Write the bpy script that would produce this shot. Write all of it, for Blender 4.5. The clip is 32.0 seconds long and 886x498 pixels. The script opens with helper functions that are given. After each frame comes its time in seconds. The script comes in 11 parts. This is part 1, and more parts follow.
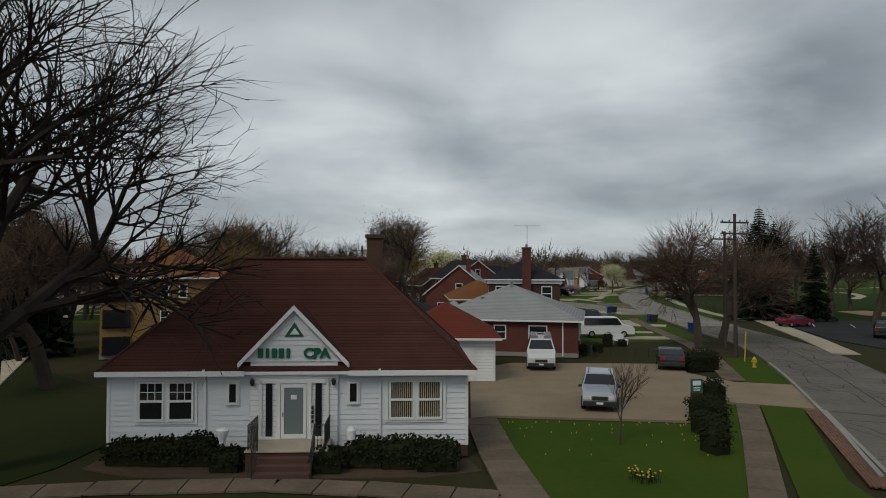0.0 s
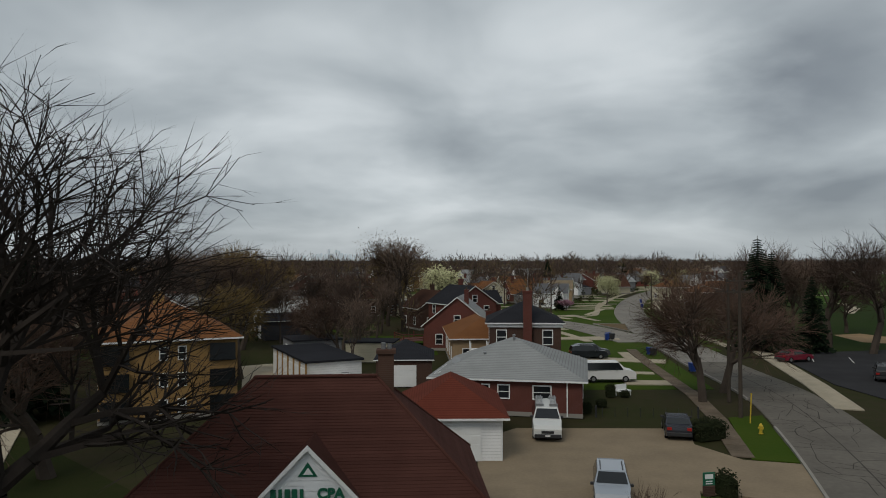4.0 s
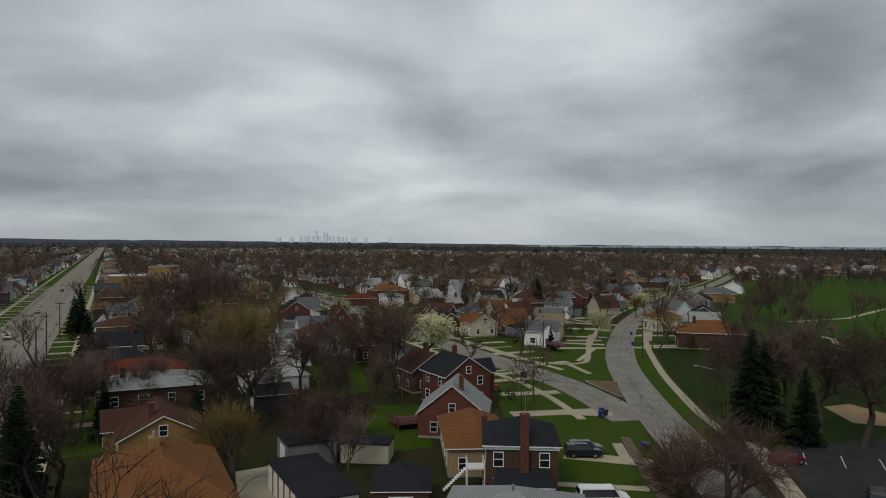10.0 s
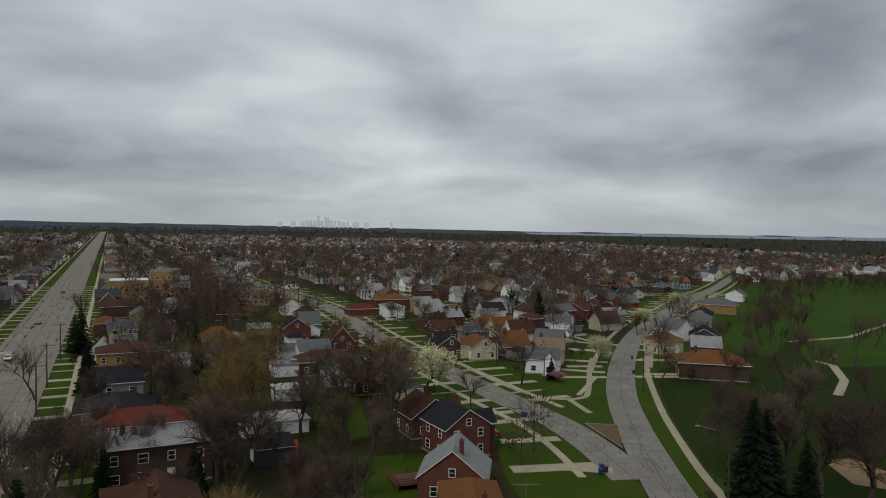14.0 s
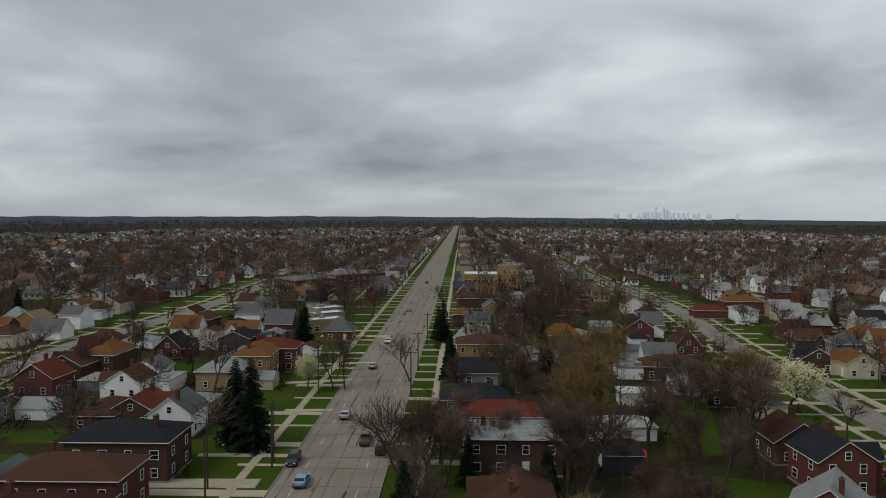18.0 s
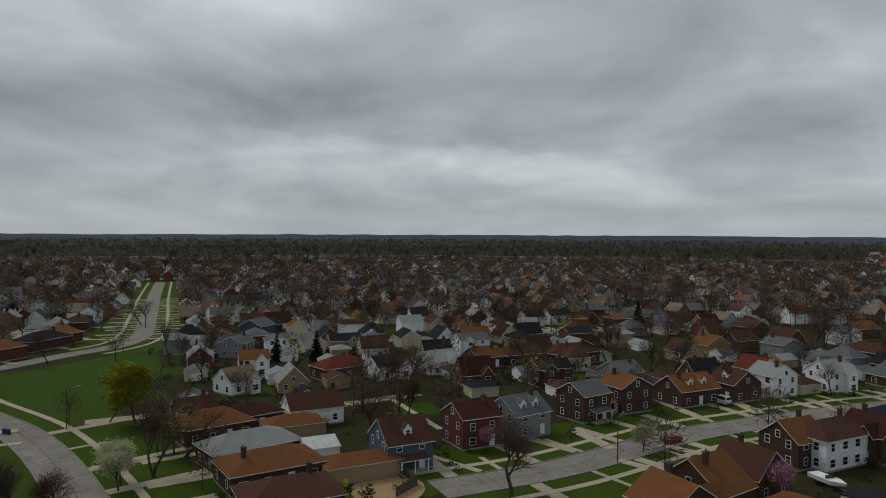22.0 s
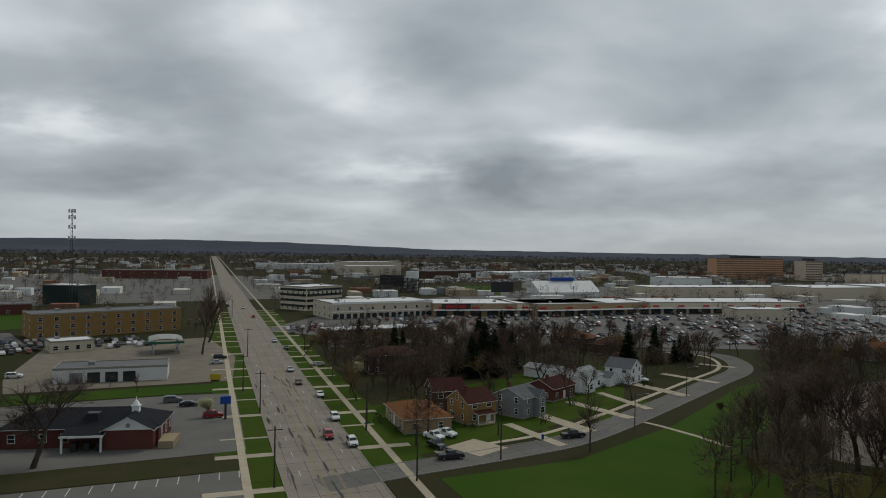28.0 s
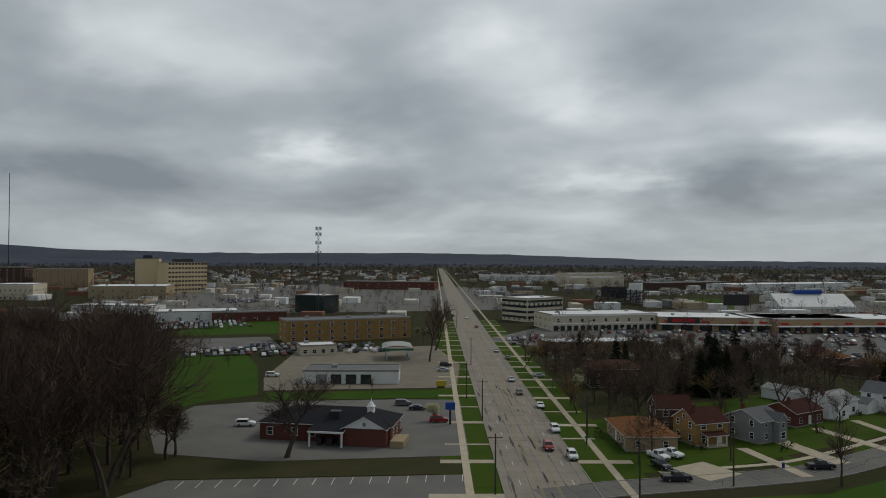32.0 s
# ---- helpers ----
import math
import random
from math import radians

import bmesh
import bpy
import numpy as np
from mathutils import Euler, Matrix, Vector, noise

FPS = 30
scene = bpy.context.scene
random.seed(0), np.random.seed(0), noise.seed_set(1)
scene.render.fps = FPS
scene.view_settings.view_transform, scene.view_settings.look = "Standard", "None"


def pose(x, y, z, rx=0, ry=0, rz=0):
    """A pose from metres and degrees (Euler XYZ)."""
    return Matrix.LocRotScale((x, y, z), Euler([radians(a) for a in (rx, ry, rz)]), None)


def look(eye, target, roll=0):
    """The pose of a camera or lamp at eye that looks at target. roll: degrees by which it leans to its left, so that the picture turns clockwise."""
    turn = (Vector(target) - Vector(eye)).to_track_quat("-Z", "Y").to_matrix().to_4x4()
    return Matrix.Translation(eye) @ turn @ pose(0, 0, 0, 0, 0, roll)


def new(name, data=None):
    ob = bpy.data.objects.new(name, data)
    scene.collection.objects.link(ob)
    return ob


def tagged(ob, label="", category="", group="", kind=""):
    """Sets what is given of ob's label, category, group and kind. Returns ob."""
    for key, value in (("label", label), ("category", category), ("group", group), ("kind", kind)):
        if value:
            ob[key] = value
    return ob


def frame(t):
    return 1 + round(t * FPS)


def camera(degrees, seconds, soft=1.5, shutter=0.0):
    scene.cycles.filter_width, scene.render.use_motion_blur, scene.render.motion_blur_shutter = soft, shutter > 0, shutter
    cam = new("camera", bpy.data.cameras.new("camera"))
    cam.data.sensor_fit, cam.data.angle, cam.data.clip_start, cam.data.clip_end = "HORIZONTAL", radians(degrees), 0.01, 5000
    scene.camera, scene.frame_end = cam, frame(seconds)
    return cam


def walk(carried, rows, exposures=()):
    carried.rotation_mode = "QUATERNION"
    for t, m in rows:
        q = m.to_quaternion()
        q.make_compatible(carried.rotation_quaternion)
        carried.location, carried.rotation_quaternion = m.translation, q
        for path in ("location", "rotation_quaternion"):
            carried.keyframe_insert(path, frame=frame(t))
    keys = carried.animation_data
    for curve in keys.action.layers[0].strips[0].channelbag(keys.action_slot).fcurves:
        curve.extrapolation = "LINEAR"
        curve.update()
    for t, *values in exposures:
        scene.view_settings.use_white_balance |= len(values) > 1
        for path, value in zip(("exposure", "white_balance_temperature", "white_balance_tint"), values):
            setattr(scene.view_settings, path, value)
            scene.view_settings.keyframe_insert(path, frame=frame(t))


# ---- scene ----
cam = camera(63.96, 32.0, 1.0)
PATH = [
    (0.0, (-0.00, 0.00, 7.27), (0.00, 99.97, 9.81), 0.11),
    (0.5, (-0.01, 0.09, 7.66), (0.01, 100.06, 10.16), 0.07),
    (1.0, (0.02, 0.08, 8.17), (-0.04, 100.05, 10.59), -0.01),
    (1.5, (-0.03, 0.04, 8.69), (-0.07, 100.02, 10.96), 0.01),
    (2.0, (-0.18, 0.07, 9.25), (-0.02, 100.05, 11.31), -0.04),
    (2.5, (-0.50, 0.31, 10.07), (0.07, 100.29, 11.91), 0.12),
    (3.0, (-0.74, 0.49, 10.91), (0.23, 100.47, 12.61), 0.08),
    (3.5, (-0.88, 0.61, 11.73), (0.30, 100.59, 13.43), -0.04),
    (4.0, (-0.93, 0.56, 12.60), (0.30, 100.54, 14.26), -0.15),
    (4.5, (-0.97, 0.57, 13.60), (0.37, 100.55, 15.11), -0.27),
    (6.5, (-2.14, 0.73, 17.87), (0.87, 100.68, 19.09), -0.30),
    (7.0, (-2.14, 0.69, 19.25), (0.85, 100.64, 20.44), -0.14),
    (7.5, (-2.08, 0.74, 20.63), (0.88, 100.69, 21.59), -0.11),
    (8.0, (-2.01, 1.02, 21.98), (0.95, 100.97, 22.55), 0.09),
    (8.5, (-1.99, 1.27, 23.35), (0.97, 101.22, 23.36), 0.18),
    (9.0, (-1.98, 1.28, 24.61), (0.96, 101.23, 24.12), 0.20),
    (9.5, (-1.96, 1.28, 26.13), (0.95, 101.23, 25.28), 0.21),
    (10.0, (-1.99, 1.23, 27.68), (0.92, 101.18, 26.53), 0.31),
    (10.5, (-1.92, 1.29, 29.29), (0.90, 101.24, 27.79), 0.35),
    (11.0, (-1.88, 1.40, 30.92), (0.92, 101.35, 29.13), 0.33),
    (11.5, (-1.73, 1.56, 32.53), (1.11, 101.49, 30.45), 0.53),
    (12.0, (-1.74, 1.67, 34.14), (1.11, 101.61, 31.81), 0.66),
    (12.5, (-1.73, 1.68, 35.58), (1.11, 101.61, 32.99), 0.75),
    (13.0, (-1.76, 1.81, 36.95), (1.08, 101.73, 34.08), 0.76),
    (13.5, (-1.86, 2.01, 38.04), (1.01, 101.92, 34.92), 0.83),
    (15.5, (-3.85, 3.14, 40.22), (-4.61, 103.05, 36.18), 1.48),
    (16.0, (-4.28, 3.19, 40.43), (-10.09, 102.94, 36.21), 0.95),
    (16.5, (-4.50, 3.26, 40.59), (-15.89, 102.51, 36.18), 0.66),
    (17.0, (-4.61, 3.32, 40.69), (-23.30, 101.45, 36.09), 0.48),
    (17.5, (-4.54, 3.19, 40.83), (-35.23, 98.25, 36.06), 0.26),
    (18.0, (-4.53, 2.89, 40.94), (-46.84, 93.37, 36.08), 0.09),
    (18.5, (-4.57, 2.66, 40.99), (-57.84, 87.15, 36.14), 0.08),
    (19.0, (-4.52, 2.46, 41.02), (-67.56, 79.94, 36.25), 0.09),
    (19.5, (-4.38, 2.21, 41.13), (-76.30, 71.53, 36.47), 0.13),
    (20.0, (-4.16, 1.81, 41.18), (-85.49, 59.83, 36.78), 0.14),
    (20.5, (-3.74, 1.66, 41.08), (-93.68, 45.19, 37.17), 0.09),
    (21.0, (-3.25, 1.57, 41.11), (-99.42, 28.77, 37.65), 0.16),
    (21.5, (-2.95, 1.51, 41.10), (-102.29, 12.63, 38.23), 0.21),
    (22.0, (-2.58, 1.46, 41.15), (-102.42, -3.70, 38.83), 0.29),
    (22.5, (-2.22, 1.58, 41.18), (-100.12, -18.72, 39.30), 0.53),
    (23.0, (-1.85, 1.74, 41.15), (-95.89, -32.23, 39.65), 0.80),
    (23.5, (-1.51, 1.87, 41.16), (-89.90, -44.89, 39.84), 1.10),
    (24.0, (-1.19, 1.91, 41.11), (-81.79, -57.27, 39.81), 1.45),
    (24.5, (-0.97, 1.92, 40.97), (-71.29, -69.16, 39.80), 1.49),
    (25.0, (-0.81, 2.23, 40.94), (-58.46, -79.47, 39.82), 1.42),
    (25.5, (-0.76, 2.55, 40.95), (-44.77, -87.23, 39.97), 1.36),
    (26.0, (-0.72, 2.90, 40.98), (-31.72, -92.17, 40.15), 1.31),
    (26.5, (-0.68, 3.05, 41.00), (-18.36, -95.37, 40.29), 1.24),
    (28.5, (-1.06, 3.02, 40.87), (17.40, -95.26, 41.15), 0.76),
    (29.0, (-1.13, 3.16, 40.86), (28.03, -92.50, 41.28), 0.69),
    (29.5, (-1.28, 3.32, 40.85), (38.41, -88.46, 41.45), 0.60),
    (30.0, (-1.56, 3.39, 40.84), (40.35, -87.40, 41.61), 0.62),
    (30.5, (-1.68, 3.43, 40.87), (39.61, -87.64, 41.84), 0.52),
    (31.0, (-1.72, 3.46, 40.94), (38.97, -87.89, 42.00), 0.42),
    (31.5, (-1.76, 3.45, 40.95), (38.39, -88.12, 42.19), 0.35),
    (32.0, (-1.77, 3.46, 40.95), (37.84, -88.36, 42.19), 0.32),
]
walk(cam, [(t, look(eye, target, roll)) for t, eye, target, roll in PATH],
     [(0.0, -0.12), (13.0, -0.1), (18.0, 0.0), (20.0, -0.02), (22.0, -0.12), (26.0, -0.05), (29.5, -0.15), (32.0, -0.15)])


# ------------------------------------------------------------------ sky and light
def rgb(c):
    return (c[0], c[1], c[2], 1.0)


world = bpy.data.worlds.new("overcast_sky")
scene.world = world
world.use_nodes = True
WN, WL = world.node_tree.nodes, world.node_tree.links
WN.clear()


def wnode(kind, **inputs):
    n = WN.new(kind)
    for k, v in inputs.items():
        n.inputs[int(k[1:])].default_value = v
    return n


def wmath(op, a, b=None):
    n = WN.new("ShaderNodeMath")
    n.operation = op
    for k, v in enumerate((a, b)):
        if v is None:
            continue
        if isinstance(v, (int, float)):
            n.inputs[k].default_value = v
        else:
            WL.new(v, n.inputs[k])
    return n.outputs[0]


SUN_ELEVATION, SUN_ROTATION = radians(48), radians(212)
coord = WN.new("ShaderNodeTexCoord")
split = WN.new("ShaderNodeSeparateXYZ")
WL.new(coord.outputs["Generated"], split.inputs[0])
up = wmath("MAXIMUM", split.outputs[2], 0.0)
lift = wmath("ADD", up, 0.24)
px, py = wmath("DIVIDE", split.outputs[0], lift), wmath("DIVIDE", split.outputs[1], lift)
join = WN.new("ShaderNodeCombineXYZ")
WL.new(px, join.inputs[0]), WL.new(py, join.inputs[1])
clouds = []
for scale, detail, rough, shift in ((0.50, 4.0, 0.5, 3.0), (1.4, 4.0, 0.5, 11.0)):
    n = WN.new("ShaderNodeTexNoise")
    n.inputs["Scale"].default_value, n.inputs["Detail"].default_value, n.inputs["Roughness"].default_value = scale, detail, rough
    n.inputs["Distortion"].default_value = 0.35
    off = WN.new("ShaderNodeVectorMath")
    off.inputs[1].default_value = (shift, shift * 0.7, 0)
    WL.new(join.outputs[0], off.inputs[0])
    WL.new(off.outputs[0], n.inputs["Vector"])
    clouds.append(n.outputs[0])
# the single banks and gaps of the cloud deck: bearing, height, half width, half height in degrees, lift
NORTH_CLOUDS = [(7, 16.8, 13.9, 1.9, .05), (-17, 14.5, 5.5, 2.5, .07), (18, 7.4, 3.8, 1.1, .05), (4, 6.7, 7.1, 1.1, .05), (-19, 9.9, 5.0, 1.7, .03), (-30, 13.4, 5.5, 3.8, -.11), (26, 3.9, 8.4, 1.3, -.05), (18, 11.9, 7.1, 1.3, -.05), (-2, 9.4, 5.9, 1.1, -.04),
                (-25, 5.3, 8.0, 1.3, -.05), (-4, 2.8, 9.2, 1.3, .03), (-16, 7.6, 5.5, .8, .04), (-10, 18.5, 8.4, 3.4, .05), (8, 9.8, 5.5, 2.1, .03), (36, 5.0, 8.0, 1.2, -.06), (40, 12.3, 5.0, 2.5, -.03)]
WEST_CLOUDS = [(67, 8.5, 11.0, 2.6, -.035), (37, 11.2, 8.0, 1.9, .05), (45, 4.3, 6.7, .8, -.04), (53, 14.2, 5.9, 2.5, -.04), (90, 7.4, 17.6, 1.3, -.08), (104, 10.3, 8.4, 2.5, -.07), (62, 12.5, 5.0, 1.7, .06), (90, 6.6, 3.4, .6, .05), (107, 17.7, 6.7, 2.1, .08),
               (130, 14.8, 5.0, 1.7, .05), (128, 9.1, 8.4, 1.5, -.05), (88, 11.2, 10.9, 2.3, -.06), (106, 7.2, 4.6, 1.1, .08), (89, 5.4, 5.0, .8, .06), (134, 6.4, 3.5, 1.0, .07), (98, 14, 10, 4, -.07), (55, 10.5, 9, 3.5, .06)]
SOUTH_CLOUDS = [(150, 17.5, 3.2, 3.0, .26), (152, 14.7, 8.4, 2.5, .05), (130, 11.1, 3.8, 1.3, .08), (165, 11.2, 8.4, 2.9, -.05), (151, 6.2, 8.4, 1.1, -.08), (117, 10.1, 7.0, 2.1, -.05), (169, 7.3, 4.6, 1.1, .06), (153, 3.0, 3.8, .6, .05), (168, 1.6, 8.4, .8, .05)]
SOUTHEAST_CLOUDS = [(214, 8.7, 2.5, 1.2, .15), (209, 7.9, 4.6, .6, .06), (190, 6.1, 4.2, .8, .14), (200, 17.6, 3.8, 1.7, .12), (193, 11.9, 2.5, 1.2, .09), (174, 8.7, 3.4, .8, .08), (227, 11.7, 9.7, 1.7, -.08), (209, 11.9, 5.5, 2.5, -.06), (229, 6.3, 8.0, 1.2, -.07),
                    (177, 6.5, 8.0, 1.3, -.07), (228, 16.3, 4.6, 1.7, .08), (186, 15.7, 5.5, 2.5, -.05), (206, 4.8, 10.9, .9, -.04), (200, 1.5, 10.9, .5, .06), (221, 16, 10, 3.5, .10), (181, 14, 9, 4, -.06), (179, 5, 8, 2.5, -.07), (231, 4, 8, 2, -.08)]
ragged = WN.new("ShaderNodeTexNoise")
ragged.inputs["Scale"].default_value, ragged.inputs["Detail"].default_value = 5.5, 4.0
WL.new(join.outputs[0], ragged.inputs["Vector"])
shake = WN.new("ShaderNodeSeparateColor")
WL.new(ragged.outputs["Color"], shake.inputs[0])
bearing = wmath("MULTIPLY", wmath("ARCTAN2", wmath("MULTIPLY", split.outputs[0], -1.0), split.outputs[1]), 57.2958)
bearing = wmath("SUBTRACT", wmath("FLOORED_MODULO", wmath("ADD", bearing, 60.0), 360.0), 60.0)
bearing = wmath("ADD", bearing, wmath("MULTIPLY", wmath("SUBTRACT", shake.outputs[0], 0.5), 9.0))
height = wmath("ADD", wmath("MULTIPLY", wmath("ARCSINE", split.outputs[2]), 57.2958), wmath("MULTIPLY", wmath("SUBTRACT", shake.outputs[1], 0.5), 2.6))
mix = wmath("ADD", wmath("MULTIPLY", clouds[0], 0.42), wmath("ADD", wmath("MULTIPLY", clouds[1], 0.34), 0.12))
for b0, h0, bw, hw, lift_ in NORTH_CLOUDS + WEST_CLOUDS + SOUTH_CLOUDS + SOUTHEAST_CLOUDS:
    u, v = wmath("DIVIDE", wmath("SUBTRACT", bearing, b0), bw), wmath("DIVIDE", wmath("SUBTRACT", height, h0), hw * 1.25)
    q = wmath("ADD", wmath("MULTIPLY", u, u), wmath("MULTIPLY", v, v))
    mix = wmath("ADD", mix, wmath("MULTIPLY", wmath("POWER", 0.42, q), lift_))
ramp = WN.new("ShaderNodeValToRGB")
WL.new(mix, ramp.inputs[0])
ramp.color_ramp.elements[0].position, ramp.color_ramp.elements[0].color = 0.36, (0.235, 0.266, 0.296, 1)
ramp.color_ramp.elements[1].position, ramp.color_ramp.elements[1].color = 0.78, (0.960, 0.980, 0.990, 1)
for stop, tone in ((0.49, (0.416, 0.462, 0.490, 1)), (0.60, (0.640, 0.690, 0.716, 1))):
    ramp.color_ramp.elements.new(stop).color = tone
sky = WN.new("ShaderNodeTexSky")
sky.sky_type, sky.sun_disc, sky.sun_elevation, sky.sun_rotation = "NISHITA", False, SUN_ELEVATION, SUN_ROTATION
clear = WN.new("ShaderNodeBackground")
WL.new(sky.outputs[0], clear.inputs[0])
clear.inputs[1].default_value = 0.07
# the cloud deck evens out to grey haze towards the horizon, and shines where it is thin
haze = WN.new("ShaderNodeMapRange")
WL.new(up, haze.inputs[0])
haze.inputs[1].default_value, haze.inputs[2].default_value, haze.inputs[3].default_value, haze.inputs[4].default_value = 0.0, 0.07, 0.6, 0.0
veil = WN.new("ShaderNodeMix")
veil.data_type = "RGBA"
WL.new(haze.outputs[0], veil.inputs[0]), WL.new(ramp.outputs[0], veil.inputs[6])
veil.inputs[7].default_value = (0.392, 0.432, 0.453, 1)
deck = WN.new("ShaderNodeBackground")
WL.new(veil.outputs[2], deck.inputs[0])
# the hidden sun brightens the clouds round it
facing_sun = WN.new("ShaderNodeVectorMath")
facing_sun.operation = "DOT_PRODUCT"
facing_sun.inputs[1].default_value = (math.sin(SUN_ROTATION) * math.cos(SUN_ELEVATION), math.cos(SUN_ROTATION) * math.cos(SUN_ELEVATION), math.sin(SUN_ELEVATION))
WL.new(coord.outputs["Generated"], facing_sun.inputs[0])
glow = wmath("POWER", wmath("MAXIMUM", facing_sun.outputs["Value"], 0.0), 5.0)
WL.new(wmath("ADD", wmath("MULTIPLY", glow, 0.24), 1.03), deck.inputs[1])
cover = WN.new("ShaderNodeMixShader")
cover.inputs[0].default_value = 0.94
WL.new(clear.outputs[0], cover.inputs[1]), WL.new(deck.outputs[0], cover.inputs[2])
out = WN.new("ShaderNodeOutputWorld")
WL.new(cover.outputs[0], out.inputs[0])

sun = new("sun", bpy.data.lights.new("sun", "SUN"))
sun.data.energy, sun.data.angle, sun.data.color = 1.3, radians(22), (1.0, 0.93, 0.82)
sun.matrix_world = look((0, 0, 100), (math.sin(SUN_ROTATION) * -60, math.cos(SUN_ROTATION) * -60, 100 - 66))


# ------------------------------------------------------------------ materials
def surface(name, base, second=None, rough=0.85, scale=1.0, fine=14.0, bump=0.15, metal=0.0, vary=0.0, fleck=0.5, stains=0.25):
    """A painted, mineral or earthen surface: two colours mixed at a broad and a fine scale, with relief."""
    m = bpy.data.materials.new(name)
    m.use_nodes = True
    n, l = m.node_tree.nodes, m.node_tree.links
    p = n["Principled BSDF"]
    second = second or tuple(c * 0.7 for c in base)
    geo = n.new("ShaderNodeNewGeometry")
    big, small = n.new("ShaderNodeTexNoise"), n.new("ShaderNodeTexNoise")
    for t, s, d in ((big, scale, 4), (small, fine, 3)):
        t.inputs["Scale"].default_value, t.inputs["Detail"].default_value = s, d
        l.new(geo.outputs["Position"], t.inputs["Vector"])
    add = n.new("ShaderNodeMath")
    add.operation = "MULTIPLY_ADD"
    add.inputs[1].default_value, add.inputs[2].default_value = fleck, 0.5 - fleck / 2
    l.new(small.outputs[0], add.inputs[0])
    blend = n.new("ShaderNodeMath")
    blend.operation = "MULTIPLY_ADD"
    blend.inputs[1].default_value = 1.6
    l.new(big.outputs[0], blend.inputs[0])
    sub = n.new("ShaderNodeMath")
    sub.operation = "SUBTRACT"
    sub.inputs[1].default_value = 0.8
    l.new(add.outputs[0], sub.inputs[0])
    l.new(sub.outputs[0], blend.inputs[2])
    blend.use_clamp = True
    colour = n.new("ShaderNodeMix")
    colour.data_type = "RGBA"
    l.new(blend.outputs[0], colour.inputs[0])
    colour.inputs[6].default_value, colour.inputs[7].default_value = rgb(base), rgb(second)
    last = colour.outputs[2]
    if vary:
        info = n.new("ShaderNodeObjectInfo")
        hsv = n.new("ShaderNodeHueSaturation")
        scaleby = n.new("ShaderNodeMath")
        scaleby.operation = "MULTIPLY_ADD"
        scaleby.inputs[1].default_value, scaleby.inputs[2].default_value = vary, 1 - vary / 2
        l.new(info.outputs["Random"], scaleby.inputs[0])
        l.new(scaleby.outputs[0], hsv.inputs["Value"])
        l.new(last, hsv.inputs["Color"])
        last = hsv.outputs[0]
    l.new(last, p.inputs["Base Color"])
    p.inputs["Roughness"].default_value, p.inputs["Metallic"].default_value = rough, metal
    p.inputs["Specular IOR Level"].default_value = 0.3 if rough < 0.7 else 0.04
    if bump:
        b = n.new("ShaderNodeBump")
        b.inputs["Strength"].default_value, b.inputs["Distance"].default_value = bump, 0.02
        l.new(small.outputs[0], b.inputs["Height"])
        l.new(b.outputs[0], p.inputs["Normal"])
    return m


def island_colours(name, stops, rough=0.9):
    """Each loose piece of a mesh takes one of the colours."""
    m = bpy.data.materials.new(name)
    m.use_nodes = True
    n, l = m.node_tree.nodes, m.node_tree.links
    geo, r = n.new("ShaderNodeNewGeometry"), n.new("ShaderNodeValToRGB")
    r.color_ramp.interpolation = "CONSTANT"
    e = r.color_ramp.elements
    for k, c in enumerate(stops):
        s = e[k] if k < 2 else e.new(k / len(stops))
        s.position, s.color = k / len(stops), rgb(c)
    l.new(geo.outputs["Random Per Island"], r.inputs[0])
    l.new(r.outputs[0], n["Principled BSDF"].inputs["Base Color"])
    n["Principled BSDF"].inputs["Roughness"].default_value = rough
    n["Principled BSDF"].inputs["Specular IOR Level"].default_value = 0.04 if rough > 0.6 else 0.4
    return m


def striped(name, base, dark, axis, period, width, rough=0.8, second=None):
    """Siding, shingle courses or brick courses: narrow darker joints every period metres along one local axis."""
    m = surface(name, base, second, rough, 0.5, 9.0, 0.1, vary=0.12)
    n, l = m.node_tree.nodes, m.node_tree.links
    p = n["Principled BSDF"]
    src = p.inputs["Base Color"].links[0].from_socket
    co, sp = n.new("ShaderNodeTexCoord"), n.new("ShaderNodeSeparateXYZ")
    l.new(co.outputs["Object"], sp.inputs[0])
    div, fr, cmp = n.new("ShaderNodeMath"), n.new("ShaderNodeMath"), n.new("ShaderNodeMath")
    div.operation, fr.operation, cmp.operation = "DIVIDE", "FRACT", "LESS_THAN"
    div.inputs[1].default_value, cmp.inputs[1].default_value = period, width
    l.new(sp.outputs[axis], div.inputs[0]), l.new(div.outputs[0], fr.inputs[0]), l.new(fr.outputs[0], cmp.inputs[0])
    mx = n.new("ShaderNodeMix")
    mx.data_type = "RGBA"
    l.new(cmp.outputs[0], mx.inputs[0]), l.new(src, mx.inputs[6])
    mx.inputs[7].default_value = rgb(dark)
    l.new(mx.outputs[2], p.inputs["Base Color"])
    return m


def glass_like(name, base, rough=0.06):
    m = bpy.data.materials.new(name)
    m.use_nodes = True
    p = m.node_tree.nodes["Principled BSDF"]
    p.inputs["Base Color"].default_value, p.inputs["Roughness"].default_value = rgb(base), rough
    return m


def brick(name, a, b):
    return striped(name, a, tuple(c * 0.72 + 0.03 for c in a), 2, 0.085, 0.16, 0.9, b)


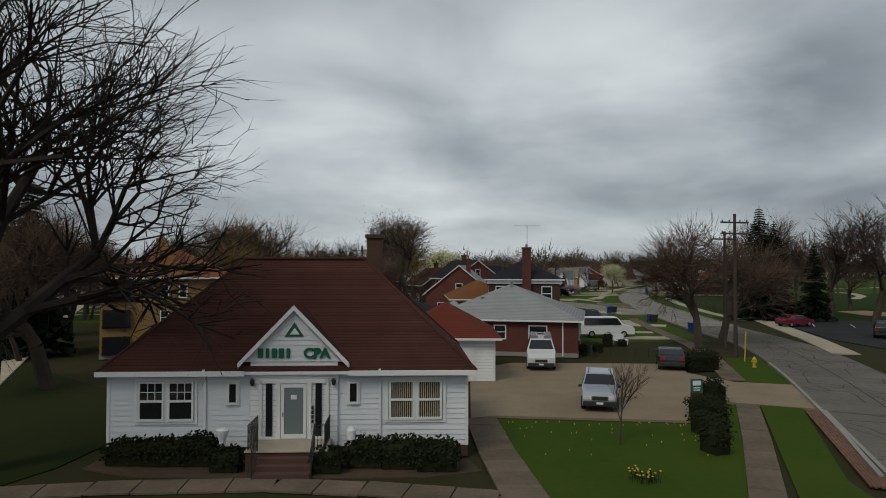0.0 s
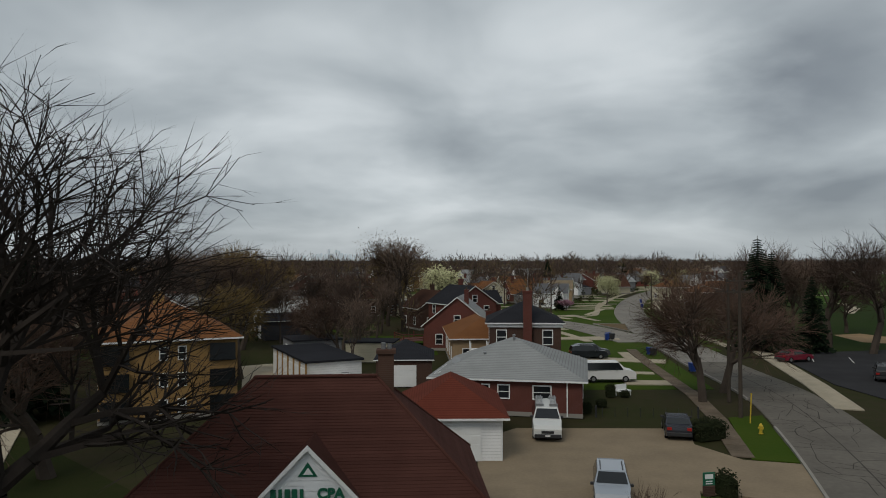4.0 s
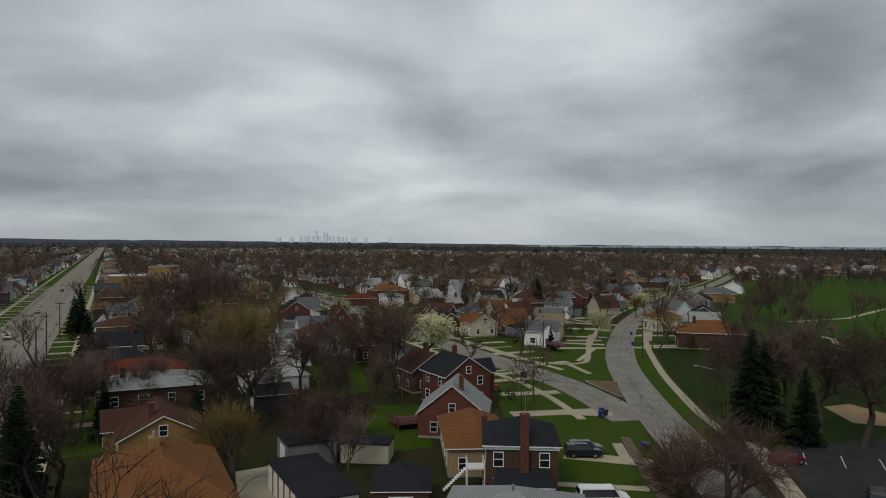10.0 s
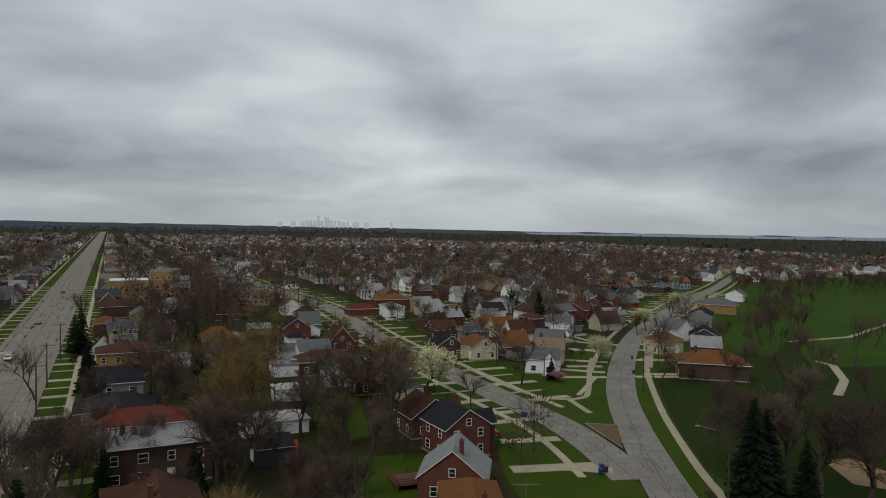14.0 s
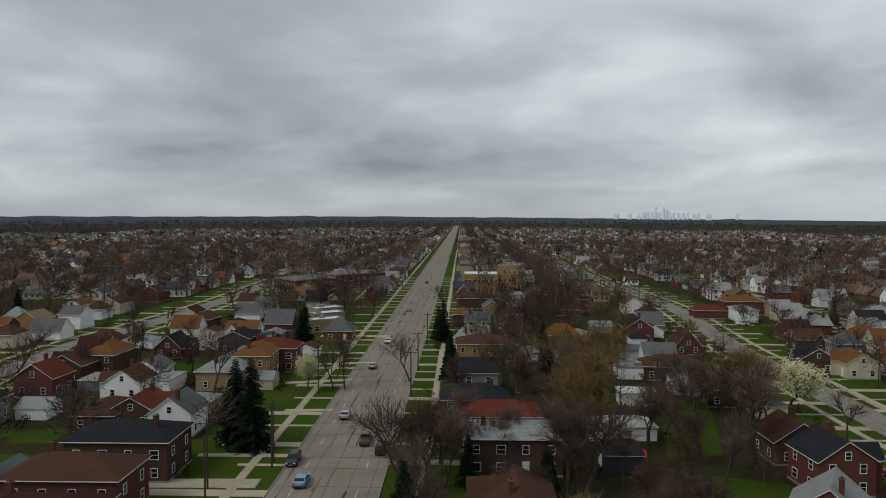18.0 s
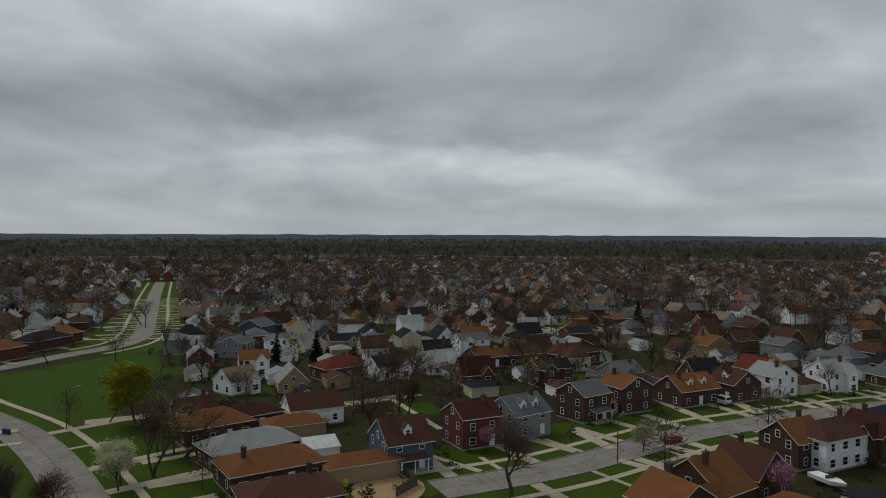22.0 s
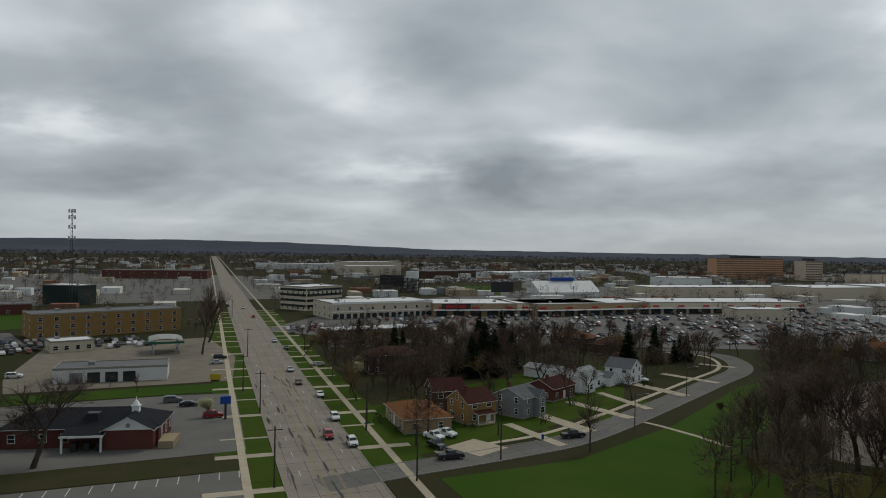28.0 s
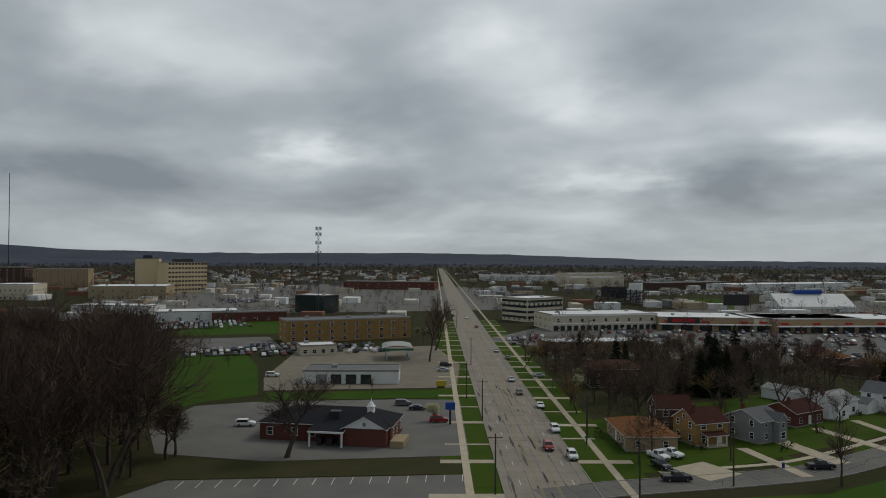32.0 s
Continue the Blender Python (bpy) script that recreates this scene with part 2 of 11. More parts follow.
MAT = dict(
    lawn=surface("lawn", (0.026, 0.056, 0.005), (0.046, 0.066, 0.009), 0.95, 0.12, 3.0, 0.5, fleck=0.9),
    ground=surface("town_ground", (0.022, 0.030, 0.008), (0.040, 0.031, 0.019), 0.95, 0.05, 0.8, 0.4, fleck=0.9),
    mown=surface("park_grass", (0.022, 0.059, 0.005), (0.040, 0.068, 0.009), 0.95, 0.05, 2.0, 0.4, fleck=0.7),
    # rough grass, its base darkened to carry tree shade on the side lawn
    rough_grass=surface("rough_shade_toned_grass", (0.013, 0.024, 0.005), (0.024, 0.025, 0.009), 0.95, 0.06, 1.5, 0.5, fleck=0.9),
    # darker green with the shade of the park trees put into it
    shade_grass=surface("shade_toned_park_grass", (0.014, 0.031, 0.005), (0.024, 0.034, 0.008), 0.95, 0.05, 1.5, 0.5, fleck=0.9),
    moss=surface("yellowed_grass", (0.060, 0.070, 0.014), (0.090, 0.080, 0.022), 0.95, 0.15, 2.0, 0.4, fleck=0.9),
    earth=surface("bare_earth", (0.085, 0.060, 0.042), (0.050, 0.040, 0.028), 0.95, 0.3, 4.0, 0.5, fleck=0.9),
    asphalt=surface("old_road", (0.255, 0.228, 0.190), (0.170, 0.154, 0.132), 0.88, 0.16, 2.2, 0.2, fleck=0.8),
    drive=surface("patched_concrete_road", (0.250, 0.232, 0.205), (0.150, 0.140, 0.125), 0.9, 0.2, 2.0, 0.2, fleck=0.9),
    tarmac=surface("dark_tarmac", (0.024, 0.024, 0.026), (0.038, 0.038, 0.040), 0.9, 0.3, 5.0, 0.2, fleck=0.9),
    lot=surface("worn_parking_tarmac", (0.100, 0.097, 0.092), (0.150, 0.144, 0.134), 0.9, 0.1, 2.0, 0.2, fleck=0.8),
    yard=surface("tan_yard_concrete", (0.235, 0.186, 0.128), (0.170, 0.135, 0.094), 0.9, 0.4, 5.0, 0.2, fleck=0.9),
    oldwalk=surface("old_brown_concrete", (0.150, 0.118, 0.088), (0.085, 0.068, 0.050), 0.92, 0.7, 6.0, 0.3, fleck=0.9, vary=0.25),
    concrete=surface("concrete", (0.390, 0.345, 0.262), (0.280, 0.245, 0.185), 0.9, 0.5, 6.0, 0.2, fleck=0.8, vary=0.18),
    kerb=surface("kerb_stone", (0.270, 0.255, 0.230), (0.200, 0.190, 0.170), 0.9, 0.5, 6.0, 0.2),
    joint=surface("road_joint", (0.060, 0.055, 0.050), None, 0.95, 0.5, 6.0, 0.0),
    water=surface("pond_water", (0.150, 0.130, 0.112), (0.115, 0.100, 0.088), 0.75, 0.05, 0.8, 0.15),
    yellow=surface("yellow_road_paint", (0.290, 0.215, 0.070), (0.165, 0.148, 0.115), 0.8, 0.6, 3.0, 0.0, fleck=1.0),
    white_line=surface("white_road_paint", (0.550, 0.540, 0.510), (0.360, 0.350, 0.330), 0.8, 0.8, 3.0, 0.0, fleck=1.0),
    bark=surface("bark", (0.076, 0.061, 0.050), (0.045, 0.036, 0.030), 0.95, 1.0, 14.0, 0.6),
    darkbark=surface("dark_furrowed_bark", (0.046, 0.038, 0.033), (0.024, 0.020, 0.018), 0.95, 1.0, 14.0, 0.6),
    ashtwig=surface("greyish_twigs", (0.170, 0.122, 0.094), (0.115, 0.084, 0.066), 0.95, 0.5, 5.0, 0.0, vary=0.25),
    rosetwig=surface("reddish_twigs", (0.115, 0.073, 0.055), (0.072, 0.050, 0.039), 0.95, 0.5, 5.0, 0.0, vary=0.2),
    twig=surface("twigs", (0.094, 0.064, 0.051), (0.060, 0.043, 0.034), 0.95, 0.5, 5.0, 0.0, vary=0.35),
    willow=surface("budding_twigs", (0.185, 0.132, 0.050), (0.125, 0.090, 0.042), 0.95, 0.5, 5.0, 0.0, vary=0.3),
    birch=surface("birch_bark", (0.420, 0.390, 0.350), (0.200, 0.180, 0.160), 0.9, 1.0, 8.0, 0.2),
    needle=surface("needles", (0.011, 0.019, 0.010), (0.006, 0.011, 0.006), 0.9, 0.6, 6.0, 0.0, vary=0.3),
    blossom=surface("pale_blossom", (0.480, 0.470, 0.300), (0.300, 0.310, 0.150), 0.9, 0.8, 5.0, 0.0, vary=0.2),
    pink=surface("pink_blossom", (0.300, 0.150, 0.200), (0.180, 0.100, 0.120), 0.9, 0.8, 5.0, 0.0, vary=0.2),
    newleaf=surface("new_leaves", (0.300, 0.300, 0.030), (0.200, 0.215, 0.024), 0.9, 0.8, 5.0, 0.0, vary=0.2),
    hedge=surface("hedge_leaves", (0.012, 0.018, 0.008), (0.022, 0.024, 0.012), 0.9, 1.0, 9.0, 0.0, vary=0.3),
    trim=surface("white_trim", (0.720, 0.730, 0.730), (0.600, 0.610, 0.600), 0.6, 0.6, 6.0, 0.0),
    pane=glass_like("window_pane", (0.012, 0.014, 0.016), 0.05),
    dark=surface("dark_metal", (0.020, 0.020, 0.022), (0.030, 0.030, 0.032), 0.5, 2.0, 9.0, 0.0),
    steel=surface("galvanised_steel", (0.300, 0.310, 0.320), (0.220, 0.225, 0.230), 0.45, 1.0, 8.0, 0.0, metal=0.6),
    wood=surface("weathered_wood", (0.120, 0.095, 0.072), (0.080, 0.064, 0.050), 0.9, 1.0, 10.0, 0.3),
    polewood=surface("pole_wood", (0.070, 0.056, 0.045), (0.045, 0.038, 0.032), 0.9, 1.0, 10.0, 0.3),
    rubber=surface("tyre_rubber", (0.015, 0.015, 0.016), None, 0.8, 2.0, 9.0, 0.0),
    lamp_red=surface("tail_lamp", (0.300, 0.015, 0.012), None, 0.3, 2.0, 9.0, 0.0),
    lamp_clear=surface("head_lamp", (0.620, 0.620, 0.600), None, 0.2, 2.0, 9.0, 0.0),
    bin_blue=surface("blue_plastic", (0.012, 0.040, 0.200), (0.010, 0.030, 0.150), 0.5, 1.0, 6.0, 0.0),
    green_sign=surface("green_sign_paint", (0.010, 0.110, 0.060), (0.008, 0.085, 0.050), 0.6, 1.0, 6.0, 0.0),
    sign_red=surface("red_sign_paint", (0.420, 0.015, 0.018), None, 0.5, 1.0, 6.0, 0.0),
    sign_blue=surface("blue_sign_paint", (0.012, 0.060, 0.300), None, 0.5, 1.0, 6.0, 0.0),
    hydrant=surface("yellow_hydrant_paint", (0.500, 0.360, 0.030), (0.400, 0.280, 0.030), 0.6, 3.0, 15.0, 0.0),
    # bluish aerial haze is put into the base colour of the far hills
    haze=surface("haze_toned_distance", (0.040, 0.046, 0.062), (0.062, 0.070, 0.090), 1.0, 0.004, 0.05, 0.0),
    # paled towards blue, so the colour itself carries the haze over the city
    haze_city=surface("haze_toned_city", (0.780, 0.850, 0.900), (0.700, 0.780, 0.840), 1.0, 0.002, 0.02, 0.0),
    # the lake's blue-grey base colour includes the haze in front of it
    lake=surface("haze_toned_lake", (0.220, 0.275, 0.330), (0.190, 0.245, 0.300), 1.0, 0.002, 0.02, 0.0),
)
WALL = dict(
    white=striped("white_siding", (0.78, 0.79, 0.80), (0.45, 0.46, 0.47), 2, 0.20, 0.12, 0.6, (0.62, 0.63, 0.63)),
    red=brick("red_brick", (0.125, 0.044, 0.034), (0.085, 0.034, 0.028)),
    brown=brick("brown_brick", (0.080, 0.046, 0.034), (0.052, 0.032, 0.026)),
    yellow=brick("yellow_brick", (0.290, 0.180, 0.070), (0.210, 0.125, 0.050)),
    tan=brick("tan_brick", (0.330, 0.235, 0.140), (0.250, 0.180, 0.110)),
    cream=striped("cream_siding", (0.520, 0.480, 0.360), (0.350, 0.320, 0.240), 2, 0.20, 0.12, 0.6),
    grey=striped("grey_siding", (0.230, 0.235, 0.245), (0.150, 0.155, 0.160), 2, 0.20, 0.12, 0.7),
    blue=striped("blue_siding", (0.085, 0.110, 0.160), (0.055, 0.070, 0.100), 2, 0.20, 0.12, 0.7),
    dark=striped("dark_siding", (0.060, 0.060, 0.066), (0.040, 0.040, 0.044), 2, 0.20, 0.12, 0.7),
    block=striped("white_block", (0.640, 0.640, 0.630), (0.400, 0.400, 0.400), 2, 0.22, 0.10, 0.8),
)


def shingle(name, base):
    return striped(name, base, tuple(c * 0.62 for c in base), 2, 0.105, 0.22, 0.95, tuple(c * 0.72 for c in base))


ROOF = dict(
    maroon=shingle("maroon_shingle", (0.058, 0.025, 0.020)),
    red=shingle("red_shingle", (0.130, 0.036, 0.024)),
    orange=shingle("orange_shingle", (0.175, 0.078, 0.034)),
    brown=shingle("brown_shingle", (0.082, 0.042, 0.030)),
    dark=shingle("charcoal_shingle", (0.026, 0.027, 0.032)),
    grey=shingle("grey_shingle", (0.125, 0.128, 0.135)),
    light=shingle("pale_grey_shingle", (0.275, 0.285, 0.285)),
    white=shingle("whitish_roof", (0.560, 0.570, 0.560)),
    green=shingle("green_shingle", (0.030, 0.075, 0.052)),
    tan=shingle("tan_shingle", (0.210, 0.165, 0.110)),
)
WORDS = dict(white="white-sided", red="red brick", brown="dark brown brick", yellow="yellow brick", tan="tan brick", cream="cream-sided",
             grey="grey-sided", blue="blue-sided", dark="dark-sided", block="white block")
PAINT = {}


def paint(c):
    """Car paint, one material a colour."""
    if c not in PAINT:
        PAINT[c] = glass_like("car_paint_" + "_".join(str(round(v * 100)) for v in c), c, 0.25)
    return PAINT[c]


# ------------------------------------------------------------------ mesh helpers
def mesh(name, verts, faces, mats, slots=None):
    me = bpy.data.meshes.new(name)
    me.from_pydata([tuple(v) for v in verts], [], [tuple(f) for f in faces])
    for m in mats if isinstance(mats, (list, tuple)) else [mats]:
        me.materials.append(m)
    if slots is not None:
        me.polygons.foreach_set("material_index", list(slots))
    me.update()
    return me


BOX = [(0, 3, 2, 1), (4, 5, 6, 7), (0, 1, 5, 4), (1, 2, 6, 5), (2, 3, 7, 6), (3, 0, 4, 7)]


class Shape:
    """Gathers boxes, prisms and tubes into one mesh."""

    def __init__(self):
        self.v, self.f, self.s = [], [], []

    def add(self, verts, faces, slot=0):
        k = len(self.v)
        self.v += [tuple(p) for p in verts]
        self.f += [tuple(i + k for i in f) for f in faces]
        self.s += [slot] * len(faces)
        return self

    def box(self, x0, x1, y0, y1, z0, z1, slot=0, bevel=0.0):
        if bevel:
            b = bevel
            low = [(x0, y0, z0), (x1, y0, z0), (x1, y1, z0), (x0, y1, z0)]
            mid_ = [(x, y, z1 - b) for x, y, _ in low]
            top = [(x0 + b, y0 + b, z1), (x1 - b, y0 + b, z1), (x1 - b, y1 - b, z1), (x0 + b, y1 - b, z1)]
            f = [(0, 3, 2, 1), (8, 9, 10, 11)]
            for r in (0, 4):
                f += [(r + i, r + (i + 1) % 4, r + 4 + (i + 1) % 4, r + 4 + i) for i in range(4)]
            return self.add(low + mid_ + top, f, slot)
        return self.add([(x0, y0, z0), (x1, y0, z0), (x1, y1, z0), (x0, y1, z0), (x0, y0, z1), (x1, y0, z1), (x1, y1, z1), (x0, y1, z1)], BOX, slot)

    def tube(self, a, b, ra, rb, sides=6, slot=0, caps=True):
        a, b = Vector(a), Vector(b)
        d = (b - a).normalized()
        e = d.orthogonal().normalized()
        g = d.cross(e)
        ring = [(math.cos(2 * math.pi * k / sides), math.sin(2 * math.pi * k / sides)) for k in range(sides)]
        v = [a + (e * c + g * s) * ra for c, s in ring] + [b + (e * c + g * s) * rb for c, s in ring]
        f = [(k, (k + 1) % sides, sides + (k + 1) % sides, sides + k) for k in range(sides)]
        if caps:
            f += [tuple(range(sides - 1, -1, -1)), tuple(range(sides, 2 * sides))]
        return self.add(v, f, slot)

    def lathe(self, profile, sides=10, slot=0, x=0.0, y=0.0):
        v = [(x + r * math.cos(2 * math.pi * k / sides), y + r * math.sin(2 * math.pi * k / sides), z) for r, z in profile for k in range(sides)]
        f = [(i * sides + k, i * sides + (k + 1) % sides, (i + 1) * sides + (k + 1) % sides, (i + 1) * sides + k) for i in range(len(profile) - 1) for k in range(sides)]
        f += [tuple(range(sides - 1, -1, -1)), tuple(range((len(profile) - 1) * sides, len(profile) * sides))]
        return self.add(v, f, slot)

    def mesh(self, name, mats):
        return mesh(name, self.v, self.f, mats, self.s)


TAKEN = []


def root(name, x, y, z=0.0, turn=0.0, label="", category="", group="", kind=""):
    ob = new(name)
    ob.empty_display_size = 0.3
    ob.matrix_basis = pose(x, y, z, 0, 0, turn)
    if category in ("house", "garage", "building", "tree", "bank"):
        TAKEN.append((x, y, 3.0 if category == "tree" else 9.0))
    return tagged(ob, label, category, group, kind)


def part(name, me, parent, at=None, label=""):
    ob = new(name, me)
    ob.parent = parent
    if at is not None:
        ob.matrix_basis = at
    if label:
        ob["label"] = label
    return ob


def smooth(me):
    me.polygons.foreach_set("use_smooth", [True] * len(me.polygons))
    return me


# ------------------------------------------------------------------ ground, roads, walks
def ribbon(name, pts, width, z, material, parent=None, thick=0.06, label="", category="", kind="structure"):
    """A strip of even width along a line of points in the plan."""
    p = [Vector((x, y, 0)) for x, y in pts]
    v, f = [], []
    for k, q in enumerate(p):
        d = (p[min(k + 1, len(p) - 1)] - p[max(k - 1, 0)]).normalized()
        s = Vector((-d.y, d.x, 0)) * width / 2
        for o in (q + s, q - s):
            v += [(o.x, o.y, z), (o.x, o.y, z - thick)]
    for k in range(len(p) - 1):
        a, b = 4 * k, 4 * k + 4
        f += [(a, a + 2, b + 2, b), (a + 2, a + 3, b + 3, b + 2), (a + 1, a, b, b + 1)]
    n = 4 * (len(p) - 1)
    f += [(0, 1, 3, 2), (n, n + 2, n + 3, n + 1)]
    me = mesh(name, v, f, material)
    if parent:
        return part(name, me, parent, None, label)
    return tagged(new(name, me), label, category, "", kind)


def offset(pts, d):
    """The line d metres to the left of a line of points."""
    p = [Vector((x, y)) for x, y in pts]
    res = []
    for k, q in enumerate(p):
        t = (p[min(k + 1, len(p) - 1)] - p[max(k - 1, 0)]).normalized()
        res.append((q.x - t.y * d, q.y + t.x * d))
    return res


def curve(pts, steps=6):
    """A smooth line through the points."""
    res = []
    for k in range(len(pts) - 1):
        a, b, c, d = (Vector(pts[min(max(k + i, 0), len(pts) - 1)]) for i in (-1, 0, 1, 2))
        for s in range(steps):
            t = s / steps
            q = 0.5 * (2 * b + (c - a) * t + (2 * a - 5 * b + 4 * c - d) * t * t + (3 * b - 3 * c + d - a) * t ** 3)
            res.append((q.x, q.y))
    return res + [tuple(pts[-1])]


def patch(name, pts, z, material, label="", category="", kind="structure", thick=0.06):
    n = len(pts)
    v = [(x, y, z) for x, y in pts] + [(x, y, z - thick) for x, y in pts]
    f = [tuple(range(n))] + [(i, n + i, n + (i + 1) % n, (i + 1) % n) for i in range(n)]
    bm = bmesh.new()
    vs = [bm.verts.new(p) for p in v]
    for q in f:
        bm.faces.new([vs[i] for i in q])
    bmesh.ops.recalc_face_normals(bm, faces=bm.faces[:])
    me = bpy.data.meshes.new(name)
    bm.to_mesh(me)
    bm.free()
    me.materials.append(material)
    return tagged(new(name, me), label, category, "", kind)


SLAB = {}


def walk_slabs(name, pts, width, z, length, label, gap=0.02):
    """A concrete walk laid in single slabs."""
    walk_root = root(name, 0, 0, 0, 0, label, "pavement", "", "structure")
    key = (width, length)
    if key not in SLAB:
        SLAB[key] = Shape().box(-length / 2 + gap, length / 2 - gap, -width / 2, width / 2, -0.08, 0, bevel=0.012).mesh("slab", MAT["oldwalk"])
    p = [Vector(q) for q in pts]
    rest, rng = 0.0, random.Random(len(pts) + int(width * 100))
    for a, b in zip(p, p[1:]):
        d = b - a
        s = length / 2 - rest
        while s < d.length:
            q = a + d.normalized() * s
            part("slab", SLAB[key], walk_root, pose(q.x, q.y, z + rng.uniform(-0.006, 0.012), rng.uniform(-0.5, 0.5), rng.uniform(-0.5, 0.5), math.degrees(math.atan2(d.y, d.x))))
            s += length
        rest = d.length - (s - length / 2)
    return walk_root

# ------------------------------------------------------------------ houses
WINDOWS = {}


def window_mesh(w, h):
    key = (round(w, 2), round(h, 2))
    if key not in WINDOWS:
        t = 0.09
        x, o = w / 2, w / 2 + t
        v = [(-o, -.05, -t), (o, -.05, -t), (o, -.05, h + t), (-o, -.05, h + t), (-x, -.05, 0), (x, -.05, 0), (x, -.05, h), (-x, -.05, h)]
        v += [(-x, -.012, 0), (x, -.012, 0), (x, -.012, h), (-x, -.012, h), (-o, .03, -t), (o, .03, -t), (o, .03, h + t), (-o, .03, h + t)]
        v += [(-x, -.03, h * .48), (x, -.03, h * .48), (x, -.03, h * .54), (-x, -.03, h * .54)]
        f = [(k, (k + 1) % 4, 4 + (k + 1) % 4, 4 + k) for k in range(4)] + [(4 + k, 4 + (k + 1) % 4, 8 + (k + 1) % 4, 8 + k) for k in range(4)]
        f += [(12 + k, 12 + (k + 1) % 4, (k + 1) % 4, k) for k in range(4)]
        rail = [(16, 17, 18, 19)]
        g = Shape().box(-x, x, -0.012, 0.02, 0, h)
        WINDOWS[key] = mesh("window", v, f + rail, MAT["trim"]), g.mesh("pane", MAT["pane"]), mesh("window", v, f + [(16, 17, 18, 19), (4, 5, 17, 16), (19, 18, 6, 7)], [MAT["trim"], MAT["pane"]], [0] * 13 + [1, 1])
    return WINDOWS[key]


def add_window(house, x, y, z, turn, w=0.9, h=1.3):
    f, g, both = window_mesh(w, h)
    a = house.matrix_basis.to_euler().z + radians(turn)
    if house.location.length > 70 and math.sin(a) * house.location.x - math.cos(a) * house.location.y > 0.15 * house.location.length:
        return None
    if house.location.length > 175:
        return part("window", both, house, pose(x, y, z, 0, 0, turn))
    ob = part("window", f, house, pose(x, y, z, 0, 0, turn))
    part("pane", g, ob)
    return ob


DOORS = {}


def add_door(house, x, y, z, turn, w=0.95, h=2.05, material=None):
    key = (w, h, material)
    if key not in DOORS:
        s = Shape()
        s.box(-w / 2, w / 2, -0.03, 0.03, 0, h, 0).box(-w / 2 - 0.1, -w / 2, -0.06, 0.04, 0, h + 0.1, 1).box(w / 2, w / 2 + 0.1, -0.06, 0.04, 0, h + 0.1, 1).box(-w / 2, w / 2, -0.06, 0.04, h, h + 0.1, 1)
        for z0 in (0.15, 0.85, 1.45):
            s.box(-w * 0.36, w * 0.36, -0.045, -0.03, z0, z0 + (h - 0.3) / 3.4, 0)
        DOORS[key] = s.mesh("door", [material or MAT["trim"], MAT["trim"]])
    return part("door", DOORS[key], house, pose(x, y, z, 0, 0, turn))


def gable_wall(L, W, E, H, wall, base=0.35):
    x, y = L / 2, W / 2
    v = [(-x, -y, 0), (x, -y, 0), (x, y, 0), (-x, y, 0), (-x, -y, E), (x, -y, E), (x, y, E), (-x, y, E), (-x, 0, H), (x, 0, H)]
    f = [(0, 1, 5, 4), (2, 3, 7, 6), (1, 2, 6, 9, 5), (3, 0, 4, 8, 7)]
    return mesh("wall", v, f, wall)


def slab_roof(quads, t, material):
    """Sloping planes with thickness; the underside and edges take the white trim."""
    v, f, s = [], [], []
    for q in quads:
        k, n = len(v), len(q)
        v += list(q) + [(x, y, z - t) for x, y, z in q]
        f.append(tuple(range(k, k + n)))
        s.append(0)
        f.append(tuple(range(k + 2 * n - 1, k + n - 1, -1)))
        s.append(1)
        for i in range(n):
            f.append((k + i, k + n + i, k + n + (i + 1) % n, k + (i + 1) % n))
            s.append(1)
    return mesh("roof", v, f, [material, MAT["trim"]], s)


def gable_roof(L, W, E, H, material, over=0.4, t=0.14):
    x, y = L / 2 + over * 0.7, W / 2
    drop = over * (H - E) / y
    ye, ze, zr = y + over, E - drop + t, H + t
    return slab_roof([[(-x, -ye, ze), (x, -ye, ze), (x, 0, zr), (-x, 0, zr)], [(x, ye, ze), (-x, ye, ze), (-x, 0, zr), (x, 0, zr)]], t, material)


def hip_roof(L, W, E, H, material, over=0.45, t=0.14):
    x, y = L / 2 + over, W / 2 + over
    r = max(L / 2 - W / 2, 0.05)
    ze, zr = E + t - 0.05, H + t
    c = [(-x, -y, ze), (x, -y, ze), (x, y, ze), (-x, y, ze)]
    a, b = (-r, 0, zr), (r, 0, zr)
    return slab_roof([[c[0], c[1], b, a], [c[2], c[3], a, b], [c[1], c[2], b], [c[3], c[0], a]], t, material)


CHIMNEY = {}


def add_chimney(roof, x, y, z0, z1, material):
    key = (round(z1 - z0, 1), material)
    if key not in CHIMNEY:
        h = z1 - z0
        s = Shape().box(-0.38, 0.38, -0.3, 0.3, 0, h - 0.15).box(-0.44, 0.44, -0.36, 0.36, h - 0.15, h, 0).tube((-0.15, 0, h), (-0.15, 0, h + 0.35), 0.12, 0.1, 6, 1)
        CHIMNEY[key] = s.mesh("chimney", [material, MAT["earth"]])
    return part("chimney", CHIMNEY[key], roof, pose(x, y, z0))


